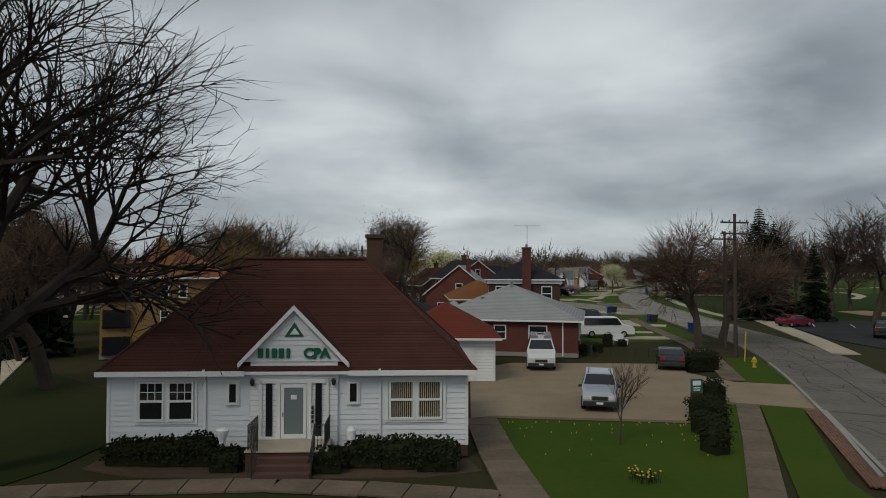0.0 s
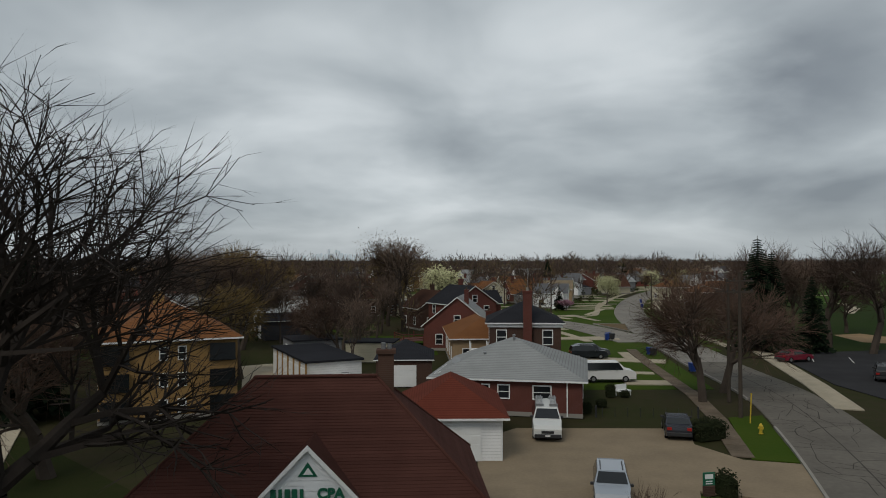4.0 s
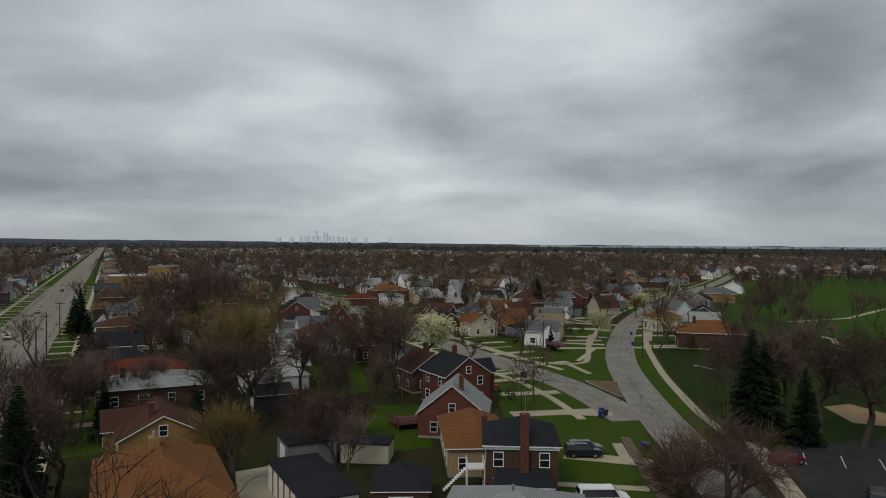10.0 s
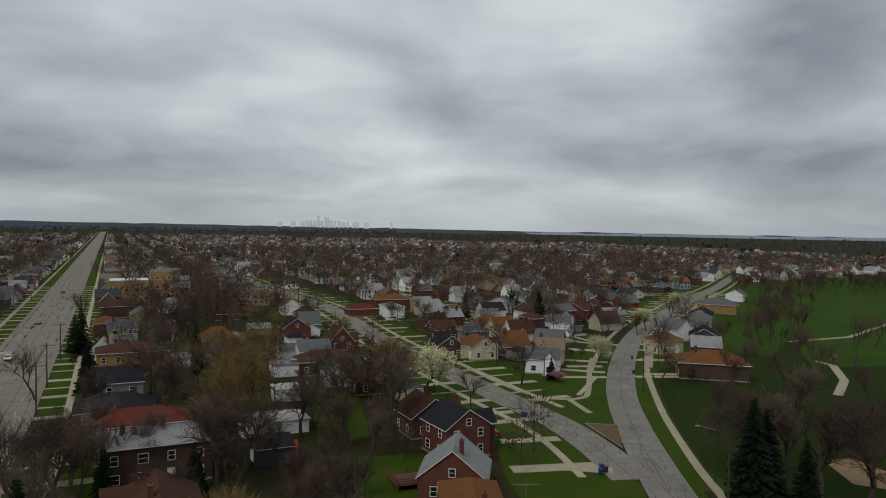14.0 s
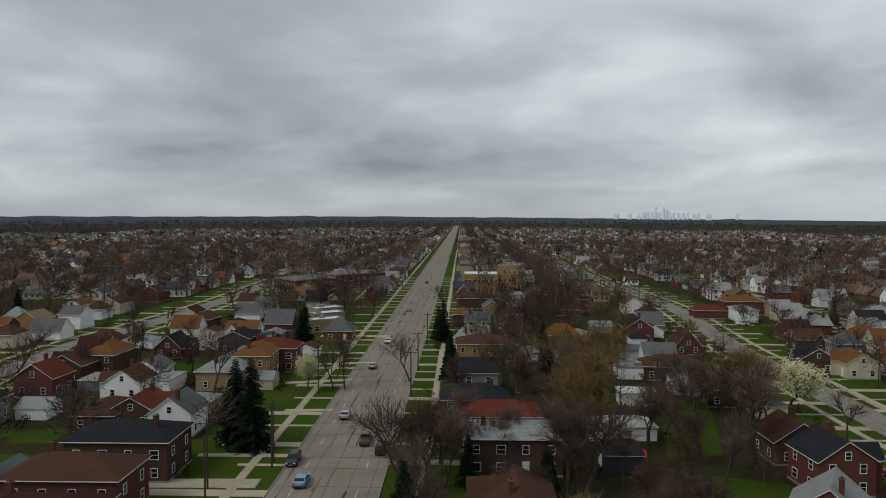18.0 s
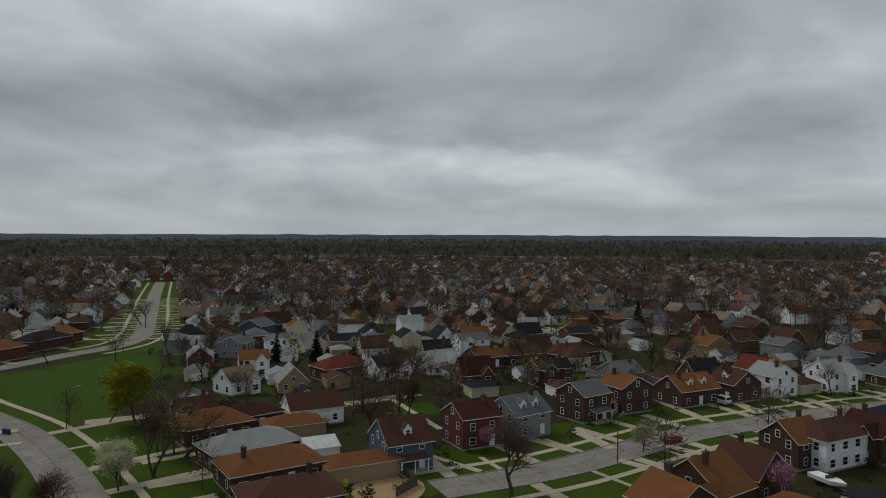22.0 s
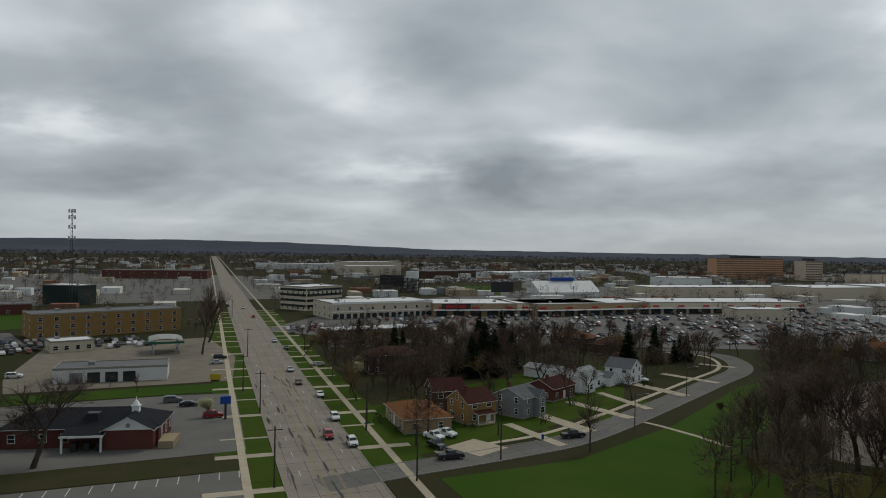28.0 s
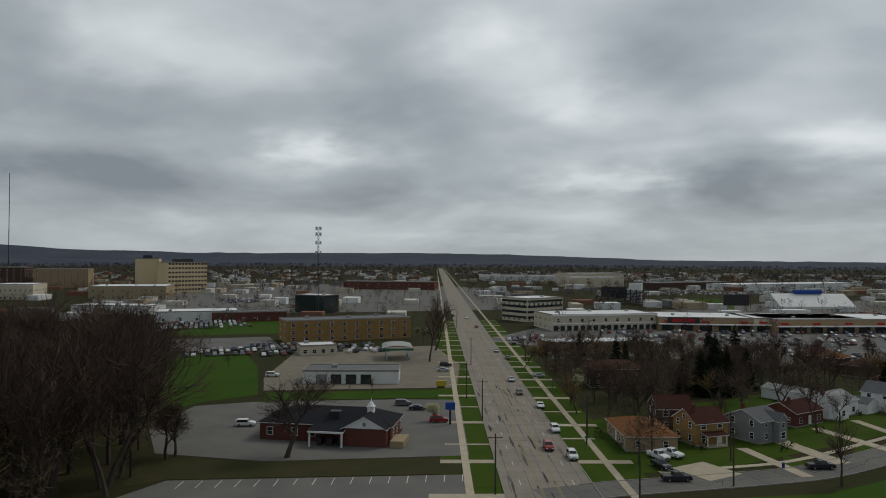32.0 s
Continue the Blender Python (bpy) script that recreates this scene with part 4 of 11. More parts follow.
    lf = Shape().box(-0.03, 0.03, -0.2, 0.2, -0.09, 0.09, bevel=0.02).mesh("headlight", MAT["lamp_clear"])
    lr = Shape().box(-0.03, 0.03, -0.16, 0.16, -0.1, 0.1, bevel=0.02).mesh("tail_light", MAT["lamp_red"])
    bump = Shape().box(-0.06, 0.06, -halfw * 0.9, halfw * 0.9, -0.12, 0.12, bevel=0.04).mesh("bumper", MAT["dark"])
    CARS[key] = body, glass, wheel, rim, lf, lr, bump, rows, halfw
    return CARS[key]


COLOUR_WORDS = {}


def car(x, y, turn, kind="sedan", colour=(0.5, 0.51, 0.52), words="silver", where="parked on the drive", group="cars"):
    body, glass, wheel, rim, lf, lr, bump, rows, hw = car_meshes(kind, colour)
    ob = root({"suv": "car", "sedan": "car", "van": "van", "pickup": "pickup_truck"}[kind], x, y, 0.02, turn, f"{words} {'passenger van' if kind == 'van' else 'pickup truck' if kind == 'pickup' else kind} {where}", "van" if kind == "van" else "truck" if kind == "pickup" else "car", group)
    part("body", body, ob)
    part("window", glass, ob)
    for wx in (-1.4, 1.42):
        for s in (-1, 1):
            w = part("wheel", wheel, ob, pose(wx * (1.18 if kind in ("van", "pickup") else 1), s * (hw - 0.1), 0.34))
            part("rim", rim, w)
    for s in (-1, 1):
        part("headlight", lf, ob, pose(rows[-1][0] - 0.02, s * hw * 0.68, 0.72 if kind != "van" else 0.85))
        part("tail_light", lr, ob, pose(rows[0][0] + 0.0, s * hw * 0.72, 0.85))
    part("bumper", bump, ob, pose(rows[-1][0], 0, 0.45))
    if math.hypot(x, y) < 150:
        part("grille", Shape().box(-.02, .05, -hw * .42, hw * .42, .62, .80, bevel=.015).mesh("grille", MAT["dark"]), ob, pose(rows[-1][0] - .02, 0, 0))
        part("number_plate", Shape().box(0, .02, -.17, .17, .42, .52).mesh("number_plate", MAT["trim"]), ob, pose(rows[-1][0] + .06, 0, 0))
        for s in (-1, 1):
            part("mirror", Shape().box(-.07, .07, -.1, .1, -.07, .07, bevel=.03).mesh("mirror", MAT["dark"]), ob, pose(.75, s * (hw + .07), 1.08 if kind != "van" else 1.35))
            part("roof_rail", Shape().box(-.75, .75, -.025, .025, 0, .05, bevel=.01).mesh("roof_rail", MAT["dark"]), ob, pose(-.4, s * hw * .62, max(r[2] for r in rows))) if kind == "suv" else None
    part("bumper", bump, ob, pose(rows[0][0], 0, 0.48))
    return ob


# ------------------------------------------------------------------ poles, lamps, bins
def pole(x, y, h=11.0, turn=0.0, arms=1, lamp=0.0):
    ob = root("utility_pole", x, y, 0, turn, "tall wooden utility pole with a crossarm", "pole", "utility poles")
    part("post", Shape().tube((0, 0, 0), (0, 0, h), 0.17, 0.11, 8).mesh("post", MAT["polewood"]), ob)
    for k in range(arms):
        part("crossarm", Shape().box(-1.3, 1.3, -0.06, 0.06, h - 0.75 - k * 0.9, h - 0.62 - k * 0.9).mesh("crossarm", MAT["polewood"]), ob)
        if math.hypot(x, y) < 70:
            for s in (-1.15, -0.5, 0.5, 1.15):
                part("insulator", Shape().lathe([(0.03, 0), (0.06, 0.05), (0.06, 0.12), (0.02, 0.16)], 6).mesh("insulator", MAT["dark"]), ob, pose(s, 0, h - 0.62 - k * 0.9))
    if lamp:
        part("lamp_arm", Shape().tube((0, 0, h - 2.5), (0, -lamp, h - 1.9), 0.045, 0.035, 6).mesh("lamp_arm", MAT["steel"]), ob)
        part("lamp_head", Shape().box(-0.14, 0.14, -lamp - 0.6, -lamp, h - 2.0, h - 1.85, bevel=0.04).mesh("lamp_head", MAT["steel"]), ob)
    return ob


def street_lamp(x, y, h=8.5, turn=0.0, reach=2.4):
    ob = root("street_lamp", x, y, 0, turn, "dark street lamp with a long bracket arm", "street lamp", "street lamps")
    part("post", Shape().tube((0, 0, 0), (0, 0, h), 0.12, 0.08, 8).mesh("post", MAT["polewood"]), ob)
    part("arm", Shape().tube((0, 0, h - 0.5), (reach, 0, h), 0.05, 0.035, 6).mesh("arm", MAT["steel"]), ob)
    part("lamp_head", Shape().box(reach, reach + 0.7, -0.14, 0.14, h - 0.06, h + 0.1, bevel=0.05).mesh("lamp_head", MAT["steel"]), ob)
    return ob


def wire(name, a, b, sag=0.5, r=0.012):
    s, n = Shape(), 8
    a, b = Vector(a), Vector(b)
    pts = [a.lerp(b, k / n) - Vector((0, 0, 4 * sag * (k / n) * (1 - k / n))) for k in range(n + 1)]
    for p, q in zip(pts, pts[1:]):
        s.tube(p, q, r, r, 4, 0, False)
    return tagged(new(name, s.mesh(name, MAT["dark"])), "thin black overhead wire between utility poles", "wire", "overhead wires")


def bin_(x, y, turn, material="bin_blue"):
    ob = root("wheelie_bin", x, y, 0.05, turn, "blue plastic wheelie bin at the kerb" if material == "bin_blue" else "dark plastic wheelie bin at the kerb", "bin", "wheelie bins")
    v = [(-.24, -.28, .08), (.24, -.28, .08), (.24, .28, .08), (-.24, .28, .08), (-.3, -.36, .95), (.3, -.36, .95), (.3, .36, .95), (-.3, .36, .95)]
    part("body", mesh("body", v, BOX, MAT[material]), ob)
    part("lid", Shape().box(-.32, .32, -.4, .38, .95, 1.03, bevel=0.04).mesh("lid", MAT[material]), ob)
    for s in (-1, 1):
        part("wheel", Shape().tube((s * .2, .3, .1), (s * .26, .3, .1), .1, .1, 8).mesh("wheel", MAT["rubber"]), ob)
    return ob


def hedge(x, y, turn, L, W, H, seed=1, name="hedge", label="clipped evergreen hedge beside the lawn"):
    rng = random.Random(seed)
    s = Shape()
    n = int(L * W * H * 260) + 200
    for _ in range(min(n, 6000)):
        c = Vector((rng.uniform(-.5, .5) * L, rng.uniform(-.5, .5) * W, 0))
        edge = 1 - 0.35 * max(abs(c.x) / L * 2, abs(c.y) / W * 2) ** 4
        c.z = H * edge * math.sqrt(rng.uniform(0.02, 1.0)) * rng.uniform(0.92, 1.06)
        a = Vector((rng.gauss(0, 1), rng.gauss(0, 1), rng.gauss(0, 1))).normalized() * 0.07
        b = a.orthogonal().normalized() * 0.05
        k = len(s.v)
        s.v += [tuple(c - a), tuple(c + b), tuple(c + a), tuple(c - b)]
        s.f.append((k, k + 1, k + 2, k + 3))
        s.s.append(0)
    ob = root(name, x, y, 0, turn, label, "hedge")
    part("foliage", s.mesh("foliage", MAT["hedge"]), ob)
    core = Shape()
    core.box(-L * .42, L * .42, -W * .36, W * .36, 0.0, H * 0.8, bevel=H * 0.18)
    part("core", core.mesh("core", MAT["hedge"]), ob)
    return ob


def facing(a, b, depth):
    """Centre, turn and length of a building whose front runs from a to b as seen from the street; its depth lies behind."""
    a, b = Vector(a), Vector(b)
    d = b - a
    nrm = Vector((d.y, -d.x)).normalized()
    if nrm.dot((a + b) / 2) < 0:
        nrm = -nrm
    c = (a + b) / 2 + nrm * depth / 2
    t = math.degrees(math.atan2(d.y, d.x))
    front = Vector((math.sin(radians(t)), -math.cos(radians(t))))
    if front.dot(nrm) > 0:
        t += 180
    return c.x, c.y, t, d.length


def fence(pts, h, material, words, step=.3, board=.24):
    ob = root("fence", 0, 0, 0, 0, words, "fence")
    m = Shape().box(-board / 2, board / 2, -.015, .015, .03, h, bevel=.02).mesh("board", material)
    pm = Shape().box(-.06, .06, -.06, .06, 0, h + .12).mesh("post", material)
    for a, b in zip(pts, pts[1:]):
        a, b = Vector(a), Vector(b)
        t, n = math.degrees(math.atan2(b.y - a.y, b.x - a.x)), max(1, int((b - a).length / step))
        for k in range(n):
            q = a.lerp(b, (k + .5) / n)
            part("board", m, ob, pose(q.x, q.y, 0, 0, 0, t))
        for k in range(0, n + 1, 8):
            q = a.lerp(b, k / n)
            part("post", pm, ob, pose(q.x, q.y, 0, 0, 0, t))
    return ob

# ------------------------------------------------------------------ the large structure
AVENUE = [(-1060, 2378), (-62.5, 85.3), (31, -121), (1087, -2497)]
DRIVE = curve([(10.6, -5), (16.6, 18), (21.7, 33), (27.1, 50), (31.2, 67), (32.9, 88), (35.9, 115), (39.5, 140), (44.4, 165), (54.4, 200), (67.4, 237), (82.5, 272), (98.5, 303), (149, 395), (194, 470), (264, 600)])
SIDE = curve([(31.0, 110), (28.8, 126), (24.8, 142), (17.2, 159.5), (6.5, 185.5), (-5.5, 215), (-17, 244.5), (-42.5, 322), (-66, 372), (-110, 462), (-180, 620)])
CRESCENT = curve([(-115, -5), (-127, 16), (-148, 42), (-160, 63), (-174, 91), (-187, 123), (-203, 155), (-214, 191), (-240, 260), (-290, 370)])
WESTWAY = curve([(-60, -25), (-104, -57), (-137, -87), (-159, -117), (-182, -148), (-207, -190), (-216, -225), (-214, -260), (-195, -300)])
FORK = curve([(-185, -148), (-225, -136), (-262, -128), (-330, -155), (-420, -195), (-560, -255)])
SOUTH = curve([(31, -116), (19, -126), (0, -140), (-16, -154), (-36, -183), (-63, -225), (-80, -252), (-85, -276), (-80, -292), (-60, -302)])
STREETS = (DRIVE, SIDE, CRESCENT, WESTWAY, FORK, SOUTH)
POND = [(-72.0, -179.4), (-64.6, -149.3), (-71.0, -141.6), (-83.4, -138.3), (-100.2, -141.2), (-114.8, -143.5), (-132.2, -152.3), (-147.1, -167.6), (-171.0, -213.3), (-166.6, -238.4), (-146.6, -247.7), (-117.3, -238.4), (-90.1, -211.2)]

R = 4800
rings = [0, 30, 80, 160, 320, 640, 1280, 2560, R]
gv = [(0, 0, -0.08)] + [(r * math.cos(a * math.pi / 24), r * math.sin(a * math.pi / 24), -0.08) for r in rings[1:] for a in range(48)]
gf = [(0, 1 + k, 1 + (k + 1) % 48) for k in range(48)]
gf += [(1 + i * 48 + k, 1 + (i + 1) * 48 + k, 1 + (i + 1) * 48 + (k + 1) % 48, 1 + i * 48 + (k + 1) % 48) for i in range(len(rings) - 2) for k in range(48)]
tagged(new("ground", mesh("ground", gv, gf, MAT["ground"])), "grassy suburban ground reaching the horizon", "ground", "", "structure")


def kerbs(name, pts, width):
    for s, w in ((1, "left"), (-1, "right")):
        ribbon("kerb", offset(pts, s * (width / 2 + 0.09)), 0.18, 0.13, MAT["kerb"], None, 0.2, "low concrete kerb along the street", "kerb")


def long_line(a, b, n):
    return [(a[0] + (b[0] - a[0]) * k / n, a[1] + (b[1] - a[1]) * k / n) for k in range(n + 1)]


av = long_line(AVENUE[0], AVENUE[1], 20)[:-1] + long_line(AVENUE[1], AVENUE[2], 4)[:-1] + long_line(AVENUE[2], AVENUE[3], 20)
ribbon("avenue", av, 16.4, 0.0, MAT["asphalt"], None, 0.3, "wide straight five-lane avenue of worn grey concrete", "road")
kerbs("avenue", av, 16.4)
for d in (-1.75, -1.45, 1.75, 1.45):
    ribbon("centre_line", offset(av, d), 0.13, 0.008, MAT["yellow"], None, 0.006, "faded yellow centre line on the avenue", "road marking")
# worn tar streaks along the lanes
sv, sf, srng = [], [], random.Random(15)
for k in range(420):
    s = srng.uniform(-330, 700)
    a, b = (Vector(AVENUE[1]), Vector(AVENUE[0])) if s > 0 else (Vector(AVENUE[1]), Vector(AVENUE[2]))
    d = (b - a).normalized()
    e = Vector((-d.y, d.x))
    q = a + d * abs(s) + e * (srng.choice((-1.6, 1.6, 0, -3.2, 3.2, -6.6, 6.6)) + srng.gauss(0, .25))
    n, ln, w = 10, srng.uniform(1, 7), srng.uniform(.08, .38)
    i0 = len(sv)
    for i in range(n):
        u = q + d * ln * math.cos(6.283 * i / n) * srng.uniform(.6, 1.2) + e * w * math.sin(6.283 * i / n) * srng.uniform(.4, 1.4)
        sv.append((u.x, u.y, .0045 + .000004 * k))
    sf.append(tuple(range(i0, i0 + n)))
tagged(new("tar_streaks", mesh("tar_streaks", sv, sf, island_colours("tar_streak", [(.07, .066, .06), (.10, .094, .085), (.05, .048, .045), (.24, .22, .19), (.12, .11, .10)]))), "dark worn streaks and patches along the lanes", "road wear", "", "stuff")
dash = mesh("lane_dash", [(-1.5, -.07, 0), (1.5, -.07, 0), (1.5, .07, 0), (-1.5, .07, 0)], [(0, 1, 2, 3)], MAT["white_line"])
dashes = root("lane_markings", 0, 0, 0, 0, "dashed white lane lines on the avenue", "road marking", "", "structure")
for seg in (1, 2, 0):
    a, b = Vector(AVENUE[seg]), Vector(AVENUE[seg + 1])
    d = (b - a).normalized()
    if seg == 0:
        a, b, d = b, a, -d
    for k in range(int(min((b - a).length, 330) / 12)):
        for off in (-4.9, 4.9):
            q = a + d * (k * 12 + 3) + Vector((-d.y, d.x)) * off
            part("lane_dash", dash, dashes, pose(q.x, q.y, 0.008, 0, 0, math.degrees(math.atan2(d.y, d.x))))
# long joints and tar-sealed cracks of the old slabs
for off in (-6.6, -3.2, 0.0, 3.2, 6.6):
    ribbon("road_joint", offset(av, off), 0.07, 0.004, MAT["joint"], None, 0.003, "dark sealed joint in the road", "road joint")


def lay(shape, pts, m):
    """Adds one thin crooked crack at a place to a body of cracks."""
    shape.add([m @ Vector((x, y, 0)) for x, y in pts], [(0, 1, 2, 5), (5, 2, 3, 4)])


crack, av_cracks = [(-.05, -8.1), (.05, -8.1), (.12, 0), (.03, 8.1), (-.05, 8.1), (-.02, 0)], Shape()
cracks = root("road_cracks", 0, 0, 0, 0, "dark cross joints in the worn avenue", "road joint", "", "structure")
rng = random.Random(5)
for k in range(150):
    s = -310 + k * 6.2 + rng.uniform(-1.5, 1.5)
    a, b = (Vector(AVENUE[1]), Vector(AVENUE[0])) if s > 0 else (Vector(AVENUE[1]), Vector(AVENUE[2]))
    d = (b - a).normalized()
    q = a + d * abs(s)
    lay(av_cracks, crack, pose(q.x, q.y, 0.005, 0, 0, math.degrees(math.atan2(d.y, d.x))))
part("cracks", av_cracks.mesh("cracks", MAT["joint"]), cracks)["kind"] = "stuff"
stain = [MAT["tarmac"], MAT["lot"]]
for k in range(60):
    s = rng.uniform(-300, 420)
    a, b = (Vector(AVENUE[1]), Vector(AVENUE[0])) if s > 0 else (Vector(AVENUE[1]), Vector(AVENUE[2]))
    d = (b - a).normalized()
    q = a + d * abs(s) + Vector((-d.y, d.x)) * rng.choice((-1.6, 1.6, 3.4, -3.4, 6.6, -6.6))
    n, l, w = 9, rng.uniform(0.8, 4), rng.uniform(0.15, 0.5)
    pts = [(l * math.cos(6.283 * i / n) * rng.uniform(.7, 1.2), w * math.sin(6.283 * i / n) * rng.uniform(.6, 1.3)) for i in range(n)]
    ob = part("tar_patch", mesh("tar_patch", [(x, y, 0) for x, y in pts], [tuple(range(n))], stain[k % 2]), cracks, pose(q.x, q.y, 0.0065, 0, 0, math.degrees(math.atan2(d.y, d.x))))

for nm, pts, w, words in (("drive", DRIVE, 6.7, "curving patched concrete street"), ("side_street", SIDE, 7.4, "concrete side street between lawns"), ("crescent", CRESCENT, 8.0, "curving residential street of pale concrete"),
                          ("westway", WESTWAY, 7.8, "winding residential street"), ("fork_street", FORK, 7.4, "residential street forking off"), ("south_street", SOUTH, 7.6, "curving street beside the park lawn")):
    z = 0.012 if nm in ("side_street", "fork_street") else 0.02 if nm == "drive" else 0.006
    ribbon(nm, pts, w, z, MAT["lot" if nm == "south_street" else "drive"], None, 0.25, words, "road")
    if nm not in ("drive",):
        kerbs(nm, pts[15:] if nm == "side_street" else pts[4:] if nm in ("fork_street", "south_street") else pts, w)
    ribbon("road_joint", pts, 0.08, z + 0.005, MAT["joint"], None, 0.003, "dark sealed joint in the road", "road joint")
    js = root("road_cracks", 0, 0, 0, 0, "cross joints in the street slabs", "road joint", "", "structure")
    acc, body = 0, Shape()
    cm = [(-.04, -w / 2), (.04, -w / 2), (.1, 0), (.04, w / 2), (-.04, w / 2), (.02, 0)]
    for a, b in zip(pts, pts[1:]):
        a, b = Vector(a), Vector(b)
        acc += (b - a).length
        if acc > 6:
            acc = 0
            lay(body, cm, pose(b.x, b.y, z + 0.006, 0, 0, math.degrees(math.atan2(b.y - a.y, b.x - a.x)) + rng.uniform(-5, 5)))
    part("cracks", body.mesh("cracks", MAT["joint"]), js)["kind"] = "stuff"

ribbon("worn_asphalt", DRIVE[:31], 6.7, 0.0235, surface("worn_brown_asphalt", (0.150, 0.137, 0.118), (0.095, 0.087, 0.076), 0.9, 0.25, 2.5, 0.2, fleck=0.9), None, 0.003, "older brown asphalt of the street beside the yard", "road")
# tar-filled cracks wandering over the street slabs
tar = Shape()
for pts, half, top, count in ((DRIVE[6:70], 3.2, .029, 210), (SIDE[2:40], 3.5, .021, 120), (CRESCENT, 3.8, .015, 150), (WESTWAY, 3.7, .015, 150), (SOUTH[4:], 3.6, .015, 110)):
    for _ in range(count):
        i = rng.randrange(len(pts) - 1)
        a, b = Vector(pts[i]), Vector(pts[i + 1])
        d = (b - a).normalized()
        q, turn_ = a.lerp(b, rng.random()) + Vector((-d.y, d.x)) * rng.uniform(-half, half) * .9, math.atan2(d.y, d.x) + rng.choice((0, 0, 0, 1.57)) + rng.gauss(0, .25)
        w = rng.uniform(.015, .045)
        line = []
        for _ in range(rng.randint(4, 9)):
            if abs((q - a).dot(Vector((-d.y, d.x)))) > half:
                break
            line.append(q)
            turn_ += rng.gauss(0, .35)
            q = q + Vector((math.cos(turn_), math.sin(turn_))) * rng.uniform(.6, 1.6)
        for u, v in zip(line, line[1:]):
            e = Vector((-(v - u).y, (v - u).x)).normalized() * w * rng.uniform(.6, 1.3)
            tar.add([(*(u - e), top), (*(v - e), top), (*(v + e), top), (*(u + e), top)], [(0, 1, 2, 3)])
tagged(new("tar_cracks", tar.mesh("tar_cracks", MAT["joint"])), "dark tar-filled cracks wandering over the street slabs", "road wear", "", "stuff")

# the drive's kerbs, open at the yard's mouth
ribbon("kerb", offset(DRIVE[8:20], 3.42), 0.18, 0.13, MAT["kerb"], None, 0.2, "low concrete kerb along the street", "kerb")
ribbon("kerb", offset(DRIVE[23:36], 3.42), 0.18, 0.13, MAT["kerb"], None, 0.2, "low concrete kerb along the street", "kerb")
ribbon("kerb", offset(DRIVE[48:], 3.42), 0.18, 0.13, MAT["kerb"], None, 0.2, "low concrete kerb along the street", "kerb")
ribbon("kerb", offset(DRIVE[30:], -3.42), 0.18, 0.13, MAT["kerb"], None, 0.2, "low concrete kerb along the street", "kerb")

# walks along the streets
for d, nm in ((14.3, "west"), (-14.0, "east")):
    near = offset(av, d)
    ribbon("sidewalk", near, 1.5, 0.06, MAT["concrete"], None, 0.12, "concrete sidewalk beside the avenue", "sidewalk")
ribbon("sidewalk", offset(DRIVE[54:], -7.6), 1.5, 0.05, MAT["concrete"], None, 0.1, "concrete sidewalk along the park fence", "sidewalk")
ribbon("sidewalk", offset(DRIVE[30:33], 9.0), 1.4, 0.05, MAT["concrete"], None, 0.1, "concrete sidewalk before the lawns", "sidewalk")
ribbon("sidewalk", offset(DRIVE[52:], 8.0), 1.4, 0.05, MAT["concrete"], None, 0.1, "concrete sidewalk before the lawns", "sidewalk")
ribbon("sidewalk", offset(SIDE[1:], 7.8), 1.4, 0.05, MAT["concrete"], None, 0.1, "concrete sidewalk before the lawns", "sidewalk")
ribbon("sidewalk", offset(SIDE[15:], -7.6), 1.4, 0.05, MAT["concrete"], None, 0.1, "concrete sidewalk before the lawns", "sidewalk")
for p, a, b in ((CRESCENT, 8.5, -8.5), (WESTWAY, 9.0, -8.5), (FORK[8:], 8.5, -8.5)):
    for d in (a, b):
        ribbon("sidewalk", offset(p, d), 1.4, 0.05, MAT["concrete"], None, 0.1, "concrete sidewalk before the lawns", "sidewalk")
ribbon("sidewalk", offset(SOUTH[9:], 7.2), 1.4, 0.05, MAT["concrete"], None, 0.1, "concrete sidewalk before the lawns", "sidewalk")
# front lawns along the streets, crossed by driveways and walks
crossing = {w: mesh("driveway", [(-w / 2, 0, 0), (w / 2, 0, 0), (w / 2, 1, 0), (-w / 2, 1, 0), (-w / 2, 0, -.1), (w / 2, 0, -.1), (w / 2, 1, -.1), (-w / 2, 1, -.1)], [(0, 1, 2, 3), (0, 4, 5, 1), (1, 5, 6, 2), (3, 7, 4, 0), (2, 6, 7, 3)], MAT["concrete"]) for w in (1.0, 2.4)}
CORE = [(-20, 8), (-16, 44), (-40, 66), (-10, 78), (22, 60), (36, 70), (36, 98), (48, 96), (70, 60), (40, 20), (12, 0)]


def in_core(x, y):
    return -34 < x < 46 and 0 < y < 100


